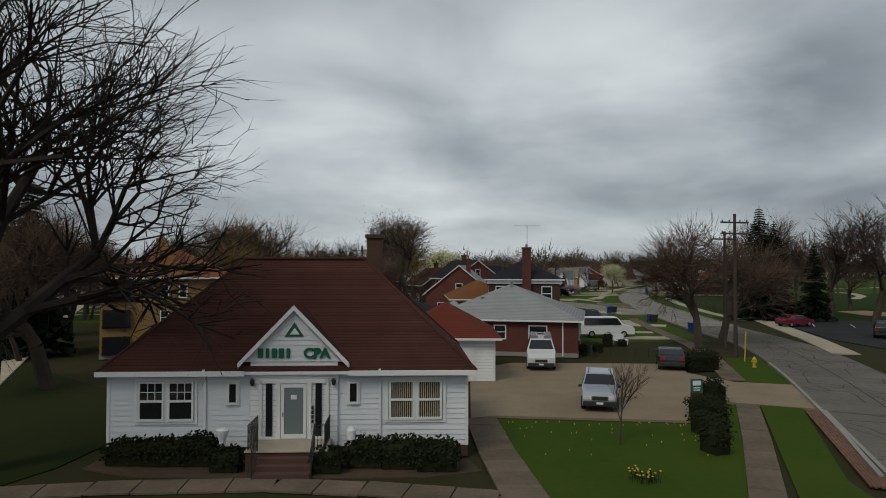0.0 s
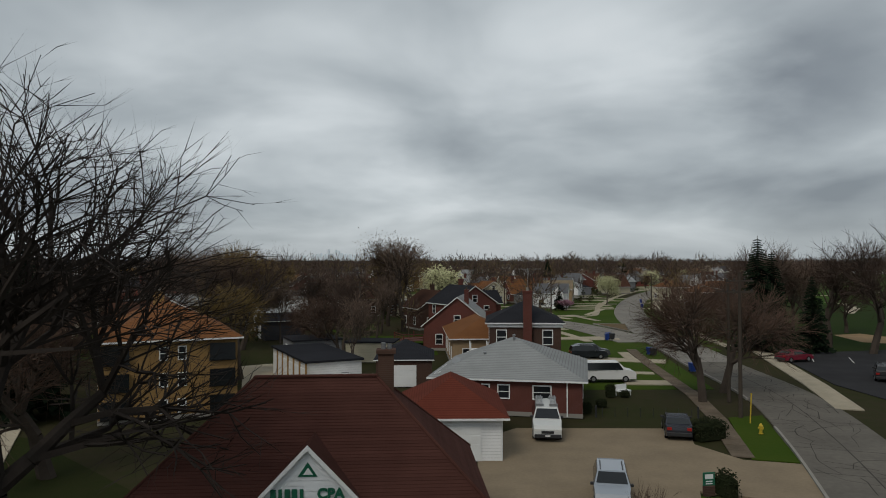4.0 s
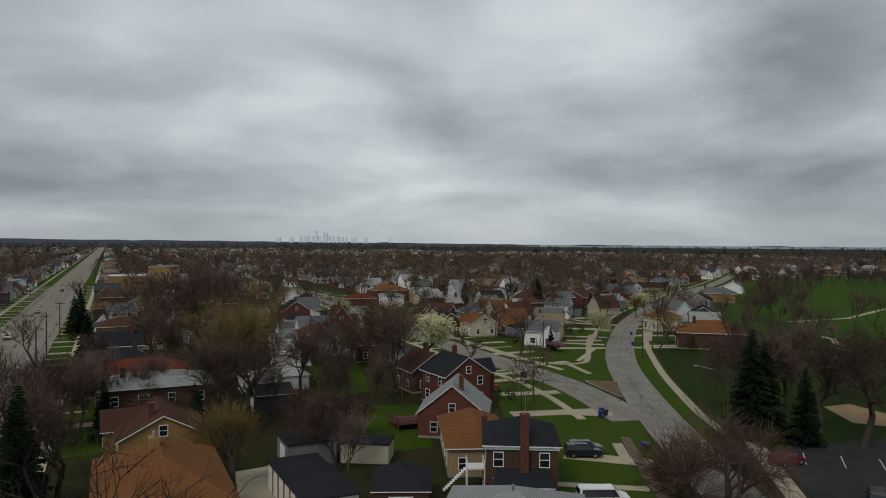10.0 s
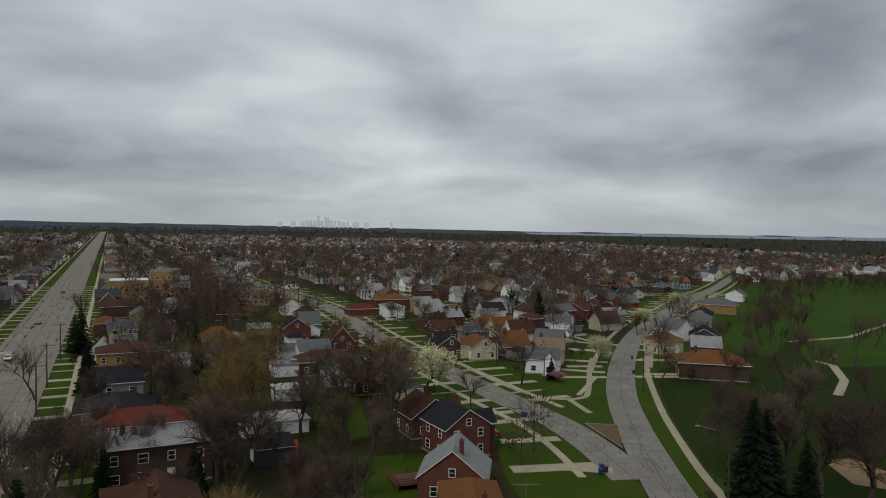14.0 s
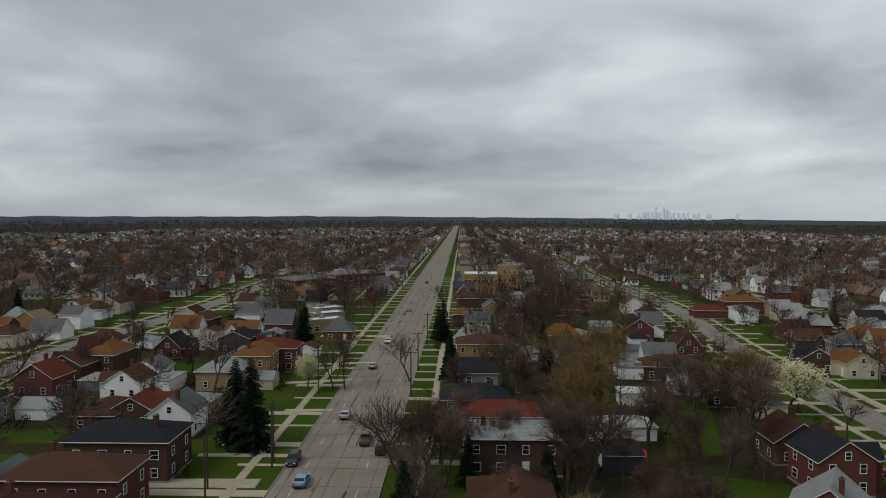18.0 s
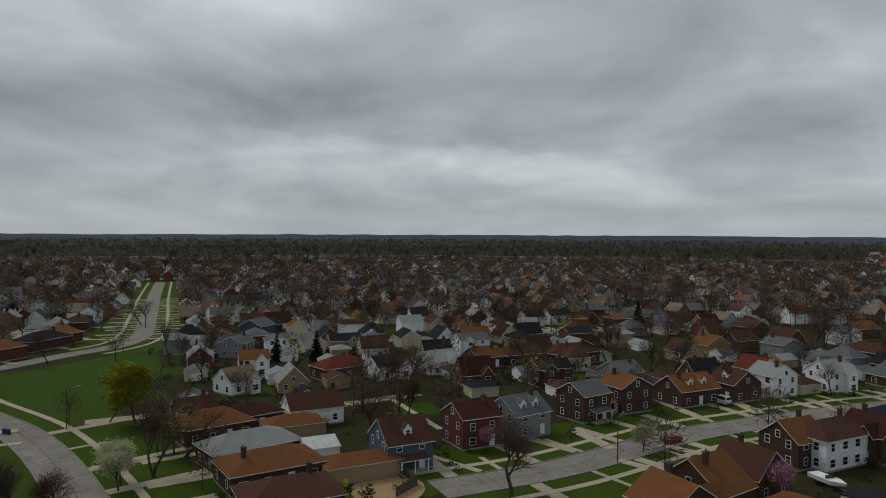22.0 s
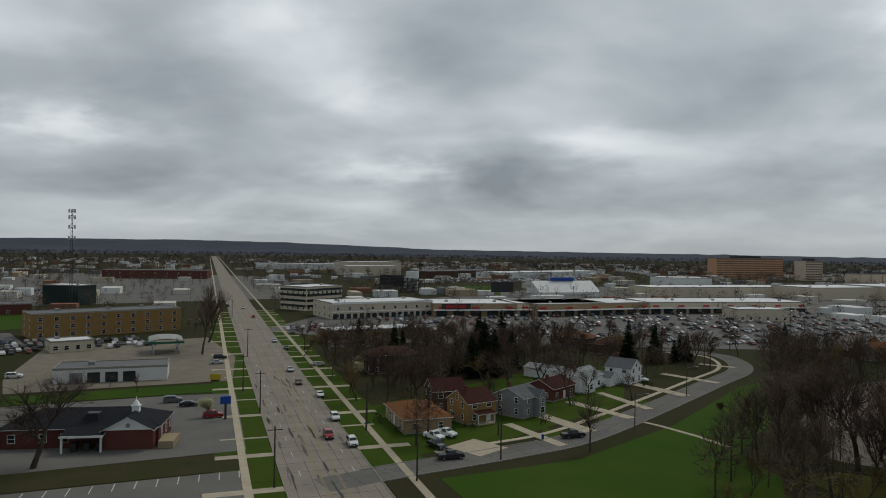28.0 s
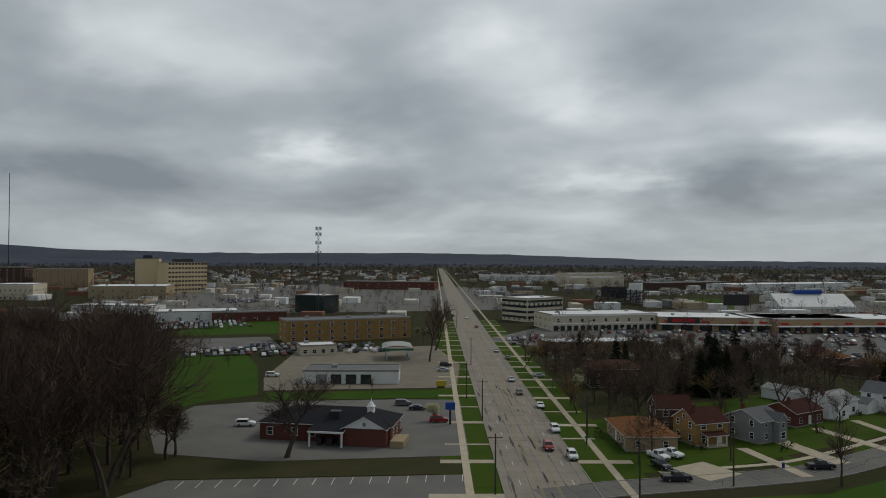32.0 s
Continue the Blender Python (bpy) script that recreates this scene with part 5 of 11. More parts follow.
def front_lawns(pts, half, reach, sides, z, spread, seed):
    rng_ = random.Random(seed)
    ways = None if spread > 1e6 else root("driveways", 0, 0, 0, 0, "pale concrete driveways and walks across the front lawns", "driveway", "", "structure")
    for s in sides:
        ribbon("front_lawn", offset(pts, s * (half + reach / 2 + .2)), reach, z, MAT["lawn"], None, 0.06, "row of mown green front lawns along the street", "lawn")
        acc, wide = rng_.uniform(0, spread), True
        for a, b in zip(pts, pts[1:]):
            a, b = Vector(a), Vector(b)
            d, left = (b - a).normalized(), (b - a).length
            while acc < left:
                q = a + d * acc + Vector((-d.y, d.x)) * s * (half + .15)
                e = a + d * acc + Vector((-d.y, d.x)) * s * (half + 12)
                clear = all(min((Vector(p) - e).length for p in line) > 9 for line in STREETS if line is not pts) and not in_core(e.x, e.y) and e.length < 470 and (e - Vector((-205, -112))).length > 62 and (e - Vector((-108, -122))).length > 52
                if clear:
                    w = 2.4 if wide else 1.0
                    ln = rng_.uniform(11, reach) if wide else rng_.uniform(7, 11)
                    m = pose(q.x, q.y, .018 if wide else .022, 0, 0, math.degrees(math.atan2(d.y, d.x)) + (0 if s > 0 else 180)) @ Matrix.Diagonal((1, ln, 1, 1))
                    part("driveway" if wide else "front_walk", crossing[w], ways, m)
                wide = not wide
                acc += spread * (.5 + rng_.uniform(-.12, .12))
            acc -= left


north = long_line(AVENUE[1], (-410.4, 885), 40)
front_lawns(north, 8.2, 19, (1, -1), -0.0472, 21, 1)
front_lawns(long_line((-22, -4), AVENUE[1], 6), 8.2, 19, (1,), -0.0464, 20, 2)
front_lawns(long_line((31, -121), (-22, -4), 8), 8.2, 15, (-1,), -0.0457, 19, 3)
front_lawns(CRESCENT, 4.0, 17, (1, -1), -0.0448, 20, 4)
front_lawns(WESTWAY, 3.9, 17, (1, -1), -0.0436, 24, 5)
front_lawns(SIDE[8:], 3.7, 16, (1, -1), -0.0427, 19, 6)
front_lawns(DRIVE[70:], 3.4, 17, (1, -1), -0.0418, 13, 7)
front_lawns(FORK[8:], 3.7, 16, (1, -1), -0.0384, 14, 8)
front_lawns(DRIVE[34:70], 3.4, 7.5, (-1,), -0.0361, 1e9, 11)
front_lawns(long_line((31, -121), (168, -429), 14), 8.2, 11, (-1, 1), -0.0354, 34, 12)
patch("lawn", [(23.43, 199.07), (44.18, 227.01), (72.69, 242.61), (71.37, 201.11), (49.23, 138.22), (43.66, 136.90), (31.61, 164.46)], -0.0339, MAT["lawn"], "green mown front lawn", "lawn")
patch("lawn", [(35.63, -176.05), (-2.48, -230.28), (-41.56, -258.64), (-31.27, -190.97), (1.85, -147.44), (17.60, -136.29)], -0.0333, MAT["lawn"], "green mown front lawn", "lawn")
patch("park_meadow", [(61.48, 200.69), (72.47, 191.34), (87.97, 189.63), (133.72, 259.54), (106.81, 194.28), (94.61, 160.66), (108.96, 166.79), (61.18, 94.83), (43.05, 93.78), (46.61, 121.97)], -0.046, MAT["shade_grass"], "rough grass at the park edge with tree shade put into its colour", "lawn")
patch("park_edge", [(47.2, 96.0), (44.22, 114.46), (46.75, 130.09), (50.2, 149.23), (55.91, 174.37), (58.18, 184.01), (64.0, 196.0), (104.6, 226.8), (99.2, 198.0), (133.5, 203.7), (63.9, 98.9)], -0.0305, MAT["shade_grass"], "grass under the park trees with their shade put into its colour", "lawn")
patch("traffic_island", [(30.4, 140.4), (36.4, 139.4), (33.5, 126.0)], 0.14, surface("island_earth", (0.150, 0.105, 0.062), (0.085, 0.066, 0.040), 0.95, 0.6, 5.0, 0.5, fleck=0.9), "bare triangular traffic island between two streets", "island")
ribbon("kerb", [(30.4, 140.6), (36.6, 139.6), (33.5, 125.4), (30.4, 140.6)], .18, .17, MAT["kerb"], None, .2, "low concrete kerb round the traffic island", "kerb")

# back lawns between the garden rows
yards, yrng = Shape(), random.Random(31)
for k in range(520):
    a_, r_ = yrng.uniform(-3.14, 3.14), math.sqrt(yrng.uniform(95 ** 2, 420 ** 2))
    x0, y0 = r_ * math.cos(a_), r_ * math.sin(a_)
    if y0 < -60 and x0 > -150 or x0 > 60 and y0 < 240:
        continue
    w_, d_, t_ = yrng.uniform(7, 16), yrng.uniform(6, 13), radians(23.5)
    c_, s_ = math.cos(t_), math.sin(t_)
    yards.add([(x0 + u * c_ - v * s_, y0 + u * s_ + v * c_, -.0745 + .00002 * k) for u, v in ((-w_ / 2, -d_ / 2), (w_ / 2, -d_ / 2 + yrng.uniform(-1, 1)), (w_ / 2, d_ / 2), (-w_ / 2 + yrng.uniform(-1, 1), d_ / 2))], [(0, 1, 2, 3)])
tagged(new("back_lawns", yards.mesh("back_lawns", MAT["lawn"])), "patches of green back lawn between the houses", "lawn", "", "stuff")

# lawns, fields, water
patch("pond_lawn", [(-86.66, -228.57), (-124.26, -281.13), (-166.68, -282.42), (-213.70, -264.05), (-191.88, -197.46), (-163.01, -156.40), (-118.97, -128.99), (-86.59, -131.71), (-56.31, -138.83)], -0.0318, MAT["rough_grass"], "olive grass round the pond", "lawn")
patch("park_lawn", [(11.2, -122.6), (-14.7, -138.2), (-39.5, -169.3), (-69.8, -220.4), (-78.8, -230), (-64.6, -177.3), (-47.0, -146.0), (-50.5, -132), (-46, -118), (-40, -106), (2, -104)], -0.04, MAT["mown"], "open mown green lawn beside the curving street", "lawn")
patch("field", [(-191.1, -134.9), (-248.2, -112.9), (-172, -74.6), (-154, -94)], -0.04, MAT["mown"], "green triangular field between streets", "lawn")
patch("park", [(60, 180), (110, 300), (220, 520), (420, 640), (520, 420), (330, 180), (150, 100), (75, 85), (52, 110)], -0.05, MAT["mown"], "wide green park lawn", "lawn")
patch("grove_floor", curve([(-54, -133), (-62, -137), (-72, -134), (-90, -138), (-112, -143), (-138, -156), (-128, -118), (-104, -99), (-82, -92), (-64, -104), (-58, -120), (-54, -133)], 4)[:-1], -0.05, MAT["moss"], "yellowed mossy grass under the grove", "lawn")
patch("pond", curve(POND + POND[:1], 4)[:-1], -0.02, MAT["water"], "still brown pond among bare trees", "pond")
patch("sand_bunker", [(66, 119), (71.7, 121), (74, 112), (69, 105.9), (64.5, 108.5)], -0.01, surface("sand", (0.30, 0.21, 0.12), (0.22, 0.15, 0.09), 0.95, 0.4, 5.0, 0.2), "bare sandy patch in the park grass", "sand")
patch("mall_lot", [(120, -330), (40, -300), (-130, -312), (-260, -420), (-330, -520), (-230, -590), (-100, -520), (60, -455), (110, -440)], -0.03, MAT["lot"], "huge worn tarmac parking lot before the shops", "parking lot")
patch("commercial_yard", [(150, -560), (420, -330), (720, -640), (560, -980), (300, -900)], -0.045, MAT["lot"], "paved yards among large buildings", "parking lot")
patch("far_lot", [(-330, -520), (-700, -640), (-760, -860), (-420, -980), (-60, -800), (120, -480), (-230, -590)], -0.06, MAT["lot"], "distant parking lots round shops", "parking lot")

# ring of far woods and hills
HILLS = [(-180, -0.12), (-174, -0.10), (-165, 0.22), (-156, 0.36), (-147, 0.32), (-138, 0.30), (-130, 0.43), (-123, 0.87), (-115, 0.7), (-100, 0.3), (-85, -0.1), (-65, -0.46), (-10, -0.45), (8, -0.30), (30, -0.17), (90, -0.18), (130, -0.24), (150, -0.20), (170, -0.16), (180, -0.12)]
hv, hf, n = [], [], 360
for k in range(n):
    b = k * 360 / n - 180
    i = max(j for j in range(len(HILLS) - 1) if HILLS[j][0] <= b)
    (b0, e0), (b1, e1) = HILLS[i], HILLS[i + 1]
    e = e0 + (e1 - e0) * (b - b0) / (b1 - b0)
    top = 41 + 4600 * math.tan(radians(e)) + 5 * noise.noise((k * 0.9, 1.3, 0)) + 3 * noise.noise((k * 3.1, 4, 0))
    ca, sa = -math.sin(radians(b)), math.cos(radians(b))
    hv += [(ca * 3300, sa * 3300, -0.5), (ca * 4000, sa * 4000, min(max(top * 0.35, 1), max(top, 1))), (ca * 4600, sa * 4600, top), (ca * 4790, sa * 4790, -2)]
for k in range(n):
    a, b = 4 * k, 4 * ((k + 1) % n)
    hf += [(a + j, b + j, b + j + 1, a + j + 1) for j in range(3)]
tagged(new("far_hills", mesh("far_hills", hv, hf, MAT["haze"])), "low wooded hills on the horizon with bluish haze put into their colour", "hills", "", "structure")
tagged(new("lake", mesh("lake", [(500, 3350, 1.2), (2350, 2500, 1.2), (3350, 3400, 4.5), (650, 4690, 4.5)], [(0, 1, 2, 3)], MAT["lake"])), "thin strip of lake on the horizon with haze put into its colour", "lake", "", "structure")

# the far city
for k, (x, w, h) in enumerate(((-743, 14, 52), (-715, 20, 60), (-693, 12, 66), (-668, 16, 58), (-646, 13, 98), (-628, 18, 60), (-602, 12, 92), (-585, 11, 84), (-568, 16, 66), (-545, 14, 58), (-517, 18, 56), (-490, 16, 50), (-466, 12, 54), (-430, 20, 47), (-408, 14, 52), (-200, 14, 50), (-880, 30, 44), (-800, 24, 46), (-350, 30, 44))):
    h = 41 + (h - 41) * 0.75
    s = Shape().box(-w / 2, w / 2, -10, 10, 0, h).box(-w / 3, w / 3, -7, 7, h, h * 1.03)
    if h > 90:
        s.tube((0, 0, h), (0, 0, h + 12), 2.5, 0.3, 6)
    ob = root("tower_block", x, 4350, 0, 0, "distant city tower with haze put into its pale colour", "skyscraper", "city skyline")
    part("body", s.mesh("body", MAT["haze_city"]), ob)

# ------------------------------------------------------------------ the white corner office
def office():
    ob = root("office_house", -6.04, 31.40, 0, 2.9, "white-sided corner office with steep maroon hip roof and a gabled entry", "house")
    siding, bare = WALL["white"], surface("white_clapboard", (0.66, 0.68, 0.70), (0.58, 0.60, 0.61), 0.55, 0.7, 9.0, 0.05, vary=0.06)
    hx, hy, e = 6.76, 4.2, 3.42
    part("wall", Shape().box(-hx, hx, -hy, hy, 0.42, e).mesh("wall", siding), ob)
    part("foundation", Shape().box(-hx - .04, hx + .04, -hy - .04, hy + .04, 0, 0.42).mesh("foundation", WALL["brown"]), ob)
    board = mesh("clapboard", [(-hx - .02, -.02, 0), (hx + .02, -.02, 0), (hx + .02, -.035, 0), (-hx - .02, -.035, 0), (-hx - .02, 0, .2), (hx + .02, 0, .2), (hx + .02, -.012, .2), (-hx - .02, -.012, .2)], BOX, bare)
    for k in range(15):
        part("clapboard", board, ob, pose(0, -hy, 0.44 + k * 0.2))
    for s in (-1, 1):
        part("corner_board", Shape().box(-.06, .06, -.05, .03, .42, e).mesh("corner_board", MAT["trim"]), ob, pose(s * hx, -hy, 0))
    # roof in courses: front and two ends laid as single strips, the back as one plane
    shingles = surface("maroon_shingles", (0.048, 0.021, 0.017), (0.070, 0.031, 0.025), 0.95, 0.6, 22.0, 0.4, vary=0.22, fleck=1.0)
    o, top, eave = 0.34, 7.62, 3.32
    X, Y = hx + o, hy + o
    rx = X - Y
    roof = part("roof", slab_roof([[(-X, -Y, eave), (X, -Y, eave), (rx, 0, top), (-rx, 0, top)], [(X, Y, eave), (-X, Y, eave), (-rx, 0, top), (rx, 0, top)], [(X, -Y, eave), (X, Y, eave), (rx, 0, top)], [(-X, Y, eave), (-X, -Y, eave), (-rx, 0, top)]], 0.12, shingles), ob)
    n = 42
    for k in range(n):
        a, b = k / n, (k + 1.15) / n
        b = min(b, 1)
        for side in range(3):
            def at(t, u, lift):
                y, z = -Y + Y * t, eave + (top - eave) * t + lift
                if side == 0:
                    return (u * (X - (X - rx) * t), y, z)
                s = 1 if side == 1 else -1
                return (s * (X - (X - rx) * t), u * Y * (1 - t), z)
            q = [at(a, -1, .035), at(a, 1, .035), at(b, 1, .012), at(b, -1, .012), at(a, -1, .004), at(a, 1, .004)]
            f = [(0, 1, 2, 3), (4, 5, 1, 0)] if side != 2 else [(3, 2, 1, 0), (0, 1, 5, 4)]
            part("shingle_course", mesh("shingle_course", q, f, shingles), roof)
    cap = Shape().box(-rx - .1, rx + .1, -.14, .14, top - .02, top + .07, bevel=.03)
    for sx, sy in ((-1, -1), (1, -1), (1, 1), (-1, 1)):
        cap.tube((sx * X, sy * Y, eave + .02), (sx * rx, 0, top + .02), .07, .07, 6)
    part("ridge_cap", cap.mesh("ridge_cap", shingles), roof)
    for g0, g1 in ((-X - .03, -1.65), (2.25, X + .03)):
        part("gutter", Shape().box(g0, g1, -Y - .11, -Y + .02, eave - .16, eave + .02).mesh("gutter", MAT["trim"]), ob)
    for px_ in (-3.17, 3.42):
        ds = part("downspout", Shape().box(-.04, .04, -.09, -.03, .3, e - .1).box(-.04, .04, -.36, -.03, e - .1, e - .02).mesh("downspout", MAT["trim"]), ob, pose(px_, -hy - .03, 0))
    chim = Shape().box(-.34, .34, -.34, .34, 6.4, 8.55).box(-.42, .42, -.42, .42, 8.55, 8.72).tube((-.12, 0, 8.72), (-.12, 0, 9.0), .1, .1, 8, 1).tube((.15, 0, 8.72), (.15, 0, 8.95), .09, .09, 8, 1)
    part("chimney", chim.mesh("chimney", [WALL["brown"], MAT["steel"]]), roof, pose(3.0, 0.35, 0))
    # entry gable
    gx, gw, zb, za = 0.18, 1.95, 3.66, 5.60
    face = -hy - .16
    wallg = mesh("entry_bay", [(gx - 1.64, face, .5), (gx + 1.64, face, .5), (gx + 1.64, face, zb), (gx + gw, face, zb), (gx, face, za), (gx - gw, face, zb), (gx - 1.64, face, zb), (gx - 1.64, -hy, .5), (gx + 1.64, -hy, .5), (gx + 1.64, -hy, zb), (gx - 1.64, -hy, zb)],
                 [(0, 1, 2, 3, 4, 5, 6), (1, 8, 9, 2), (7, 0, 6, 10)], siding)
    part("entry_bay", wallg, ob)
    zm = za + .12
    back = -Y + Y * (zm - eave) / (top - eave) + .25
    backe = -Y + Y * (zb - .06 - eave) / (top - eave) + .2
    part("entry_roof", slab_roof([[(gx - gw - .14, face - .22, zb - .06), (gx, face - .22, zm), (gx, back, zm), (gx - gw - .14, backe, zb - .06)], [(gx + gw + .14, face - .22, zb - .06), (gx + gw + .14, backe, zb - .06), (gx, back, zm), (gx, face - .22, zm)]], .1, shingles), ob)
    for s in (-1, 1):
        a, b = Vector((gx + s * (gw + .12), face - .24, zb - .2)), Vector((gx, face - .24, za + .02))
        part("rake_board", mesh("rake_board", [a, b, b + Vector((0, 0, .2)), a + Vector((0, 0, .2)), a + Vector((0, .05, 0)), b + Vector((0, .05, 0)), b + Vector((0, .05, .2)), a + Vector((0, .05, .2))], [(0, 1, 2, 3), (4, 7, 6, 5), (0, 4, 5, 1), (3, 2, 6, 7)], MAT["trim"]), ob)
    for k in range(9):
        z = zb + .02 + k * .2
        w = gw * (za - z - .2) / (za - zb)
        if w > .1:
            part("clapboard", mesh("clapboard", [(gx - w, face - .032, z), (gx + w, face - .032, z), (gx + w, face - .008, z + .19), (gx - w, face - .008, z + .19), (gx - w, face, z), (gx + w, face, z)], [(0, 1, 2, 3), (4, 5, 1, 0)], bare), ob)
    # sign: green emblem and letters
    f2 = face - .06
    tri = mesh("emblem", [(gx - .36, f2, 4.62), (gx + .36, f2, 4.62), (gx, f2, 5.16), (gx - .36, f2 + .04, 4.62), (gx + .36, f2 + .04, 4.62), (gx, f2 + .04, 5.16), (gx - .17, f2 - .004, 4.7), (gx + .2, f2 - .004, 4.7), (gx + .02, f2 - .004, 4.96)],
               [(0, 1, 2), (0, 3, 4, 1), (1, 4, 5, 2), (2, 5, 3, 0), (6, 7, 8)], [MAT["green_sign"], MAT["trim"]], [0, 0, 0, 0, 1])
    part("emblem", tri, ob)
    for k in range(5):
        w = .13 if k in (1, 4) else .2
        part("sign_bar", Shape().box(-w / 2, w / 2, -.03, .03, 0, .36, bevel=.02).mesh("sign_bar", MAT["green_sign"]), ob, pose(gx - 1.26 + k * .26, f2, 3.82))
    text = bpy.data.curves.new("sign_letters", "FONT")
    text.body, text.size, text.extrude, text.align_x = "CPA", .52, .03, "LEFT"
    text.offset = .022
    text.materials.append(MAT["green_sign"])
    part("sign_letters", text, ob, pose(gx + .36, f2, 3.82, 90, 0, 0), "green raised sign letters")
    # windows
    def sash(x, w, z0, z1, bars):
        s, g = Shape(), Shape().box(-w / 2, w / 2, -.03, 0, z0, z1)
        zm_ = (z0 + z1) / 2
        for x0, x1, a, b in ((-w / 2 - .07, w / 2 + .07, z1, z1 + .07), (-w / 2 - .07, w / 2 + .07, z0 - .09, z0), (-w / 2 - .07, -w / 2, z0, z1), (w / 2, w / 2 + .07, z0, z1)) + (((-w / 2, w / 2, zm_ - .04, zm_ + .04),) if bars else ()):
            s.box(x0, x1, -.09, .02, a, b)
        if bars > 1:
            for k in range(1, 3):
                s.box(-w / 2 + w * k / 3 - .012, -w / 2 + w * k / 3 + .012, -.045, -.03, zm_, z1)
            s.box(-w / 2, w / 2, -.045, -.03, (zm_ + z1) / 2 - .012, (zm_ + z1) / 2 + .012)
        win = part("window", s.mesh("window", MAT["trim"]), ob, pose(x, -hy - .04, 0))
        if bars == 1:
            slat = Shape().box(-.016, .016, -.036, -.031, z0, z1).mesh("blind_slat", MAT["concrete"])
            for k in range(11):
                part("blind_slat", slat, win, pose(-w / 2 + w * (k + .5) / 11, 0, 0))
        part("pane", g.mesh("pane", MAT["pane"]), win)
    for x, bars in ((-5.17, 2), (-4.07, 2), (4.26, 1), (5.32, 1)):
        sash(x, .82, 1.52, 2.86, bars)
    for x0 in (-4.62, 4.79):
        part("window_surround", Shape().box(-1.16, 1.16, -.05, 0, 1.32, 1.42).box(-1.16, 1.16, -.05, 0, 2.94, 3.06).box(-1.16, -1.06, -.05, 0, 1.42, 2.94).box(1.06, 1.16, -.05, 0, 1.42, 2.94).box(-.1, .1, -.045, 0, 1.42, 2.94).mesh("window_surround", MAT["trim"]), ob, pose(x0, -hy - .03, 0))
    for x in (-2.14, 2.41):
        sash(x, .26, 2.12, 2.82, 0)
        part("window_surround", Shape().box(-.26, .26, -.045, 0, 2.0, 2.08).box(-.26, .26, -.045, 0, 2.9, 2.98).box(-.26, -.2, -.045, 0, 2.08, 2.9).box(.2, .26, -.045, 0, 2.08, 2.9).mesh("window_surround", MAT["trim"]), ob, pose(x, -hy - .035, 0))
    # entry: door, sidelights, lamps, house-number bars
    fd = face - .03
    for x0, x1, z0, z1 in ((-1.32, -1.2, .75, 3.0), (1.2, 1.32, .75, 3.0), (-.66, -.5, .75, 2.86), (.5, .66, .75, 2.86), (-1.32, 1.32, 2.86, 3.02), (-1.2, -.66, .75, .86), (.66, 1.2, .75, .86)):
        part("entry_trim", Shape().box(x0, x1, -.05, .02, z0, z1).mesh("entry_trim", MAT["trim"]), ob, pose(gx, fd, 0))
    for x in (-.93, .93):
        part("sidelight", Shape().box(-.12, .12, -.03, .0, .86, 2.86).mesh("sidelight", MAT["pane"]), ob, pose(gx + x, fd, 0))
    dr = part("storm_door", Shape().box(-.48, .48, -.05, 0, .78, .95).box(-.48, .48, -.05, 0, 2.7, 2.84).box(-.48, -.36, -.05, 0, .95, 2.7).box(.36, .48, -.05, 0, .95, 2.7).mesh("storm_door", MAT["trim"]), ob, pose(gx, fd - .01, 0))
    part("door_glass", Shape().box(-.36, .36, -.025, 0, .95, 2.7).mesh("door_glass", glass_like("pale_door_glass", (.16, .19, .19), .1)), dr)
    part("notice", Shape().box(-.11, .11, -.032, -.026, 2.25, 2.42).mesh("notice", MAT["trim"]), dr)
    part("door_handle", Shape().tube((-.4, -.05, 1.7), (-.4, -.1, 1.7), .02, .02, 6).tube((-.4, -.09, 1.62), (-.4, -.09, 1.78), .015, .015, 6).mesh("door_handle", MAT["dark"]), dr)
    for k in range(4):
        part("number_bar", Shape().box(-.05, .05, -.02, 0, 0, .13).mesh("number_bar", MAT["dark"]), ob, pose(gx + .7, fd - .02, 1.35 + k * .17))
    for x in (-1.55, 1.5):
        part("wall_lantern", Shape().lathe([(.03, 2.78), (.07, 2.82), (.09, 2.98), (.03, 3.06)], 8).box(-.02, .02, 0, .12, 2.84, 2.9).mesh("wall_lantern", MAT["dark"]), ob, pose(gx + x, face - .13, 0))
    # stoop, steps and rails
    part("stoop", Shape().box(-1.42, 1.42, -1.75, 0, 0, .7, bevel=.02).mesh("stoop", WALL["brown"]), ob, pose(gx, face, 0))
    part("stoop_slab", Shape().box(-1.46, 1.46, -1.8, 0, .7, .76, bevel=.015).mesh("stoop_slab", MAT["concrete"]), ob, pose(gx, face, 0))
    for k in range(3):
        part("step", Shape().box(-.95, .95, -.3, 0, 0, .57 - .19 * k, bevel=.015).mesh("step", surface("worn_red_step", (.10, .055, .045), (.07, .045, .04), .9, 1, 9)), ob, pose(gx, face - 1.75 - .3 * k, 0))
    for s in (-1, 1):
        r = Shape()
        p0, p1, p2 = Vector((s * 1.35, 0, .76)), Vector((s * 1.35, -1.7, .76)), Vector((s * 1.0, -2.75, .1))
        for a, b in ((p0, p1), (Vector((s * 1.35, -1.7, .76)), Vector((s * 1.0, -1.78, .76)))):
            for h in (.1, .88):
                r.tube(a + Vector((0, 0, h)), b + Vector((0, 0, h)), .02, .02, 6)
            m = int((b - a).length / .13) + 1
            for k in range(m + 1):
                q = a.lerp(b, k / m)
                r.tube(q, q + Vector((0, 0, .88)), .012, .012, 5)
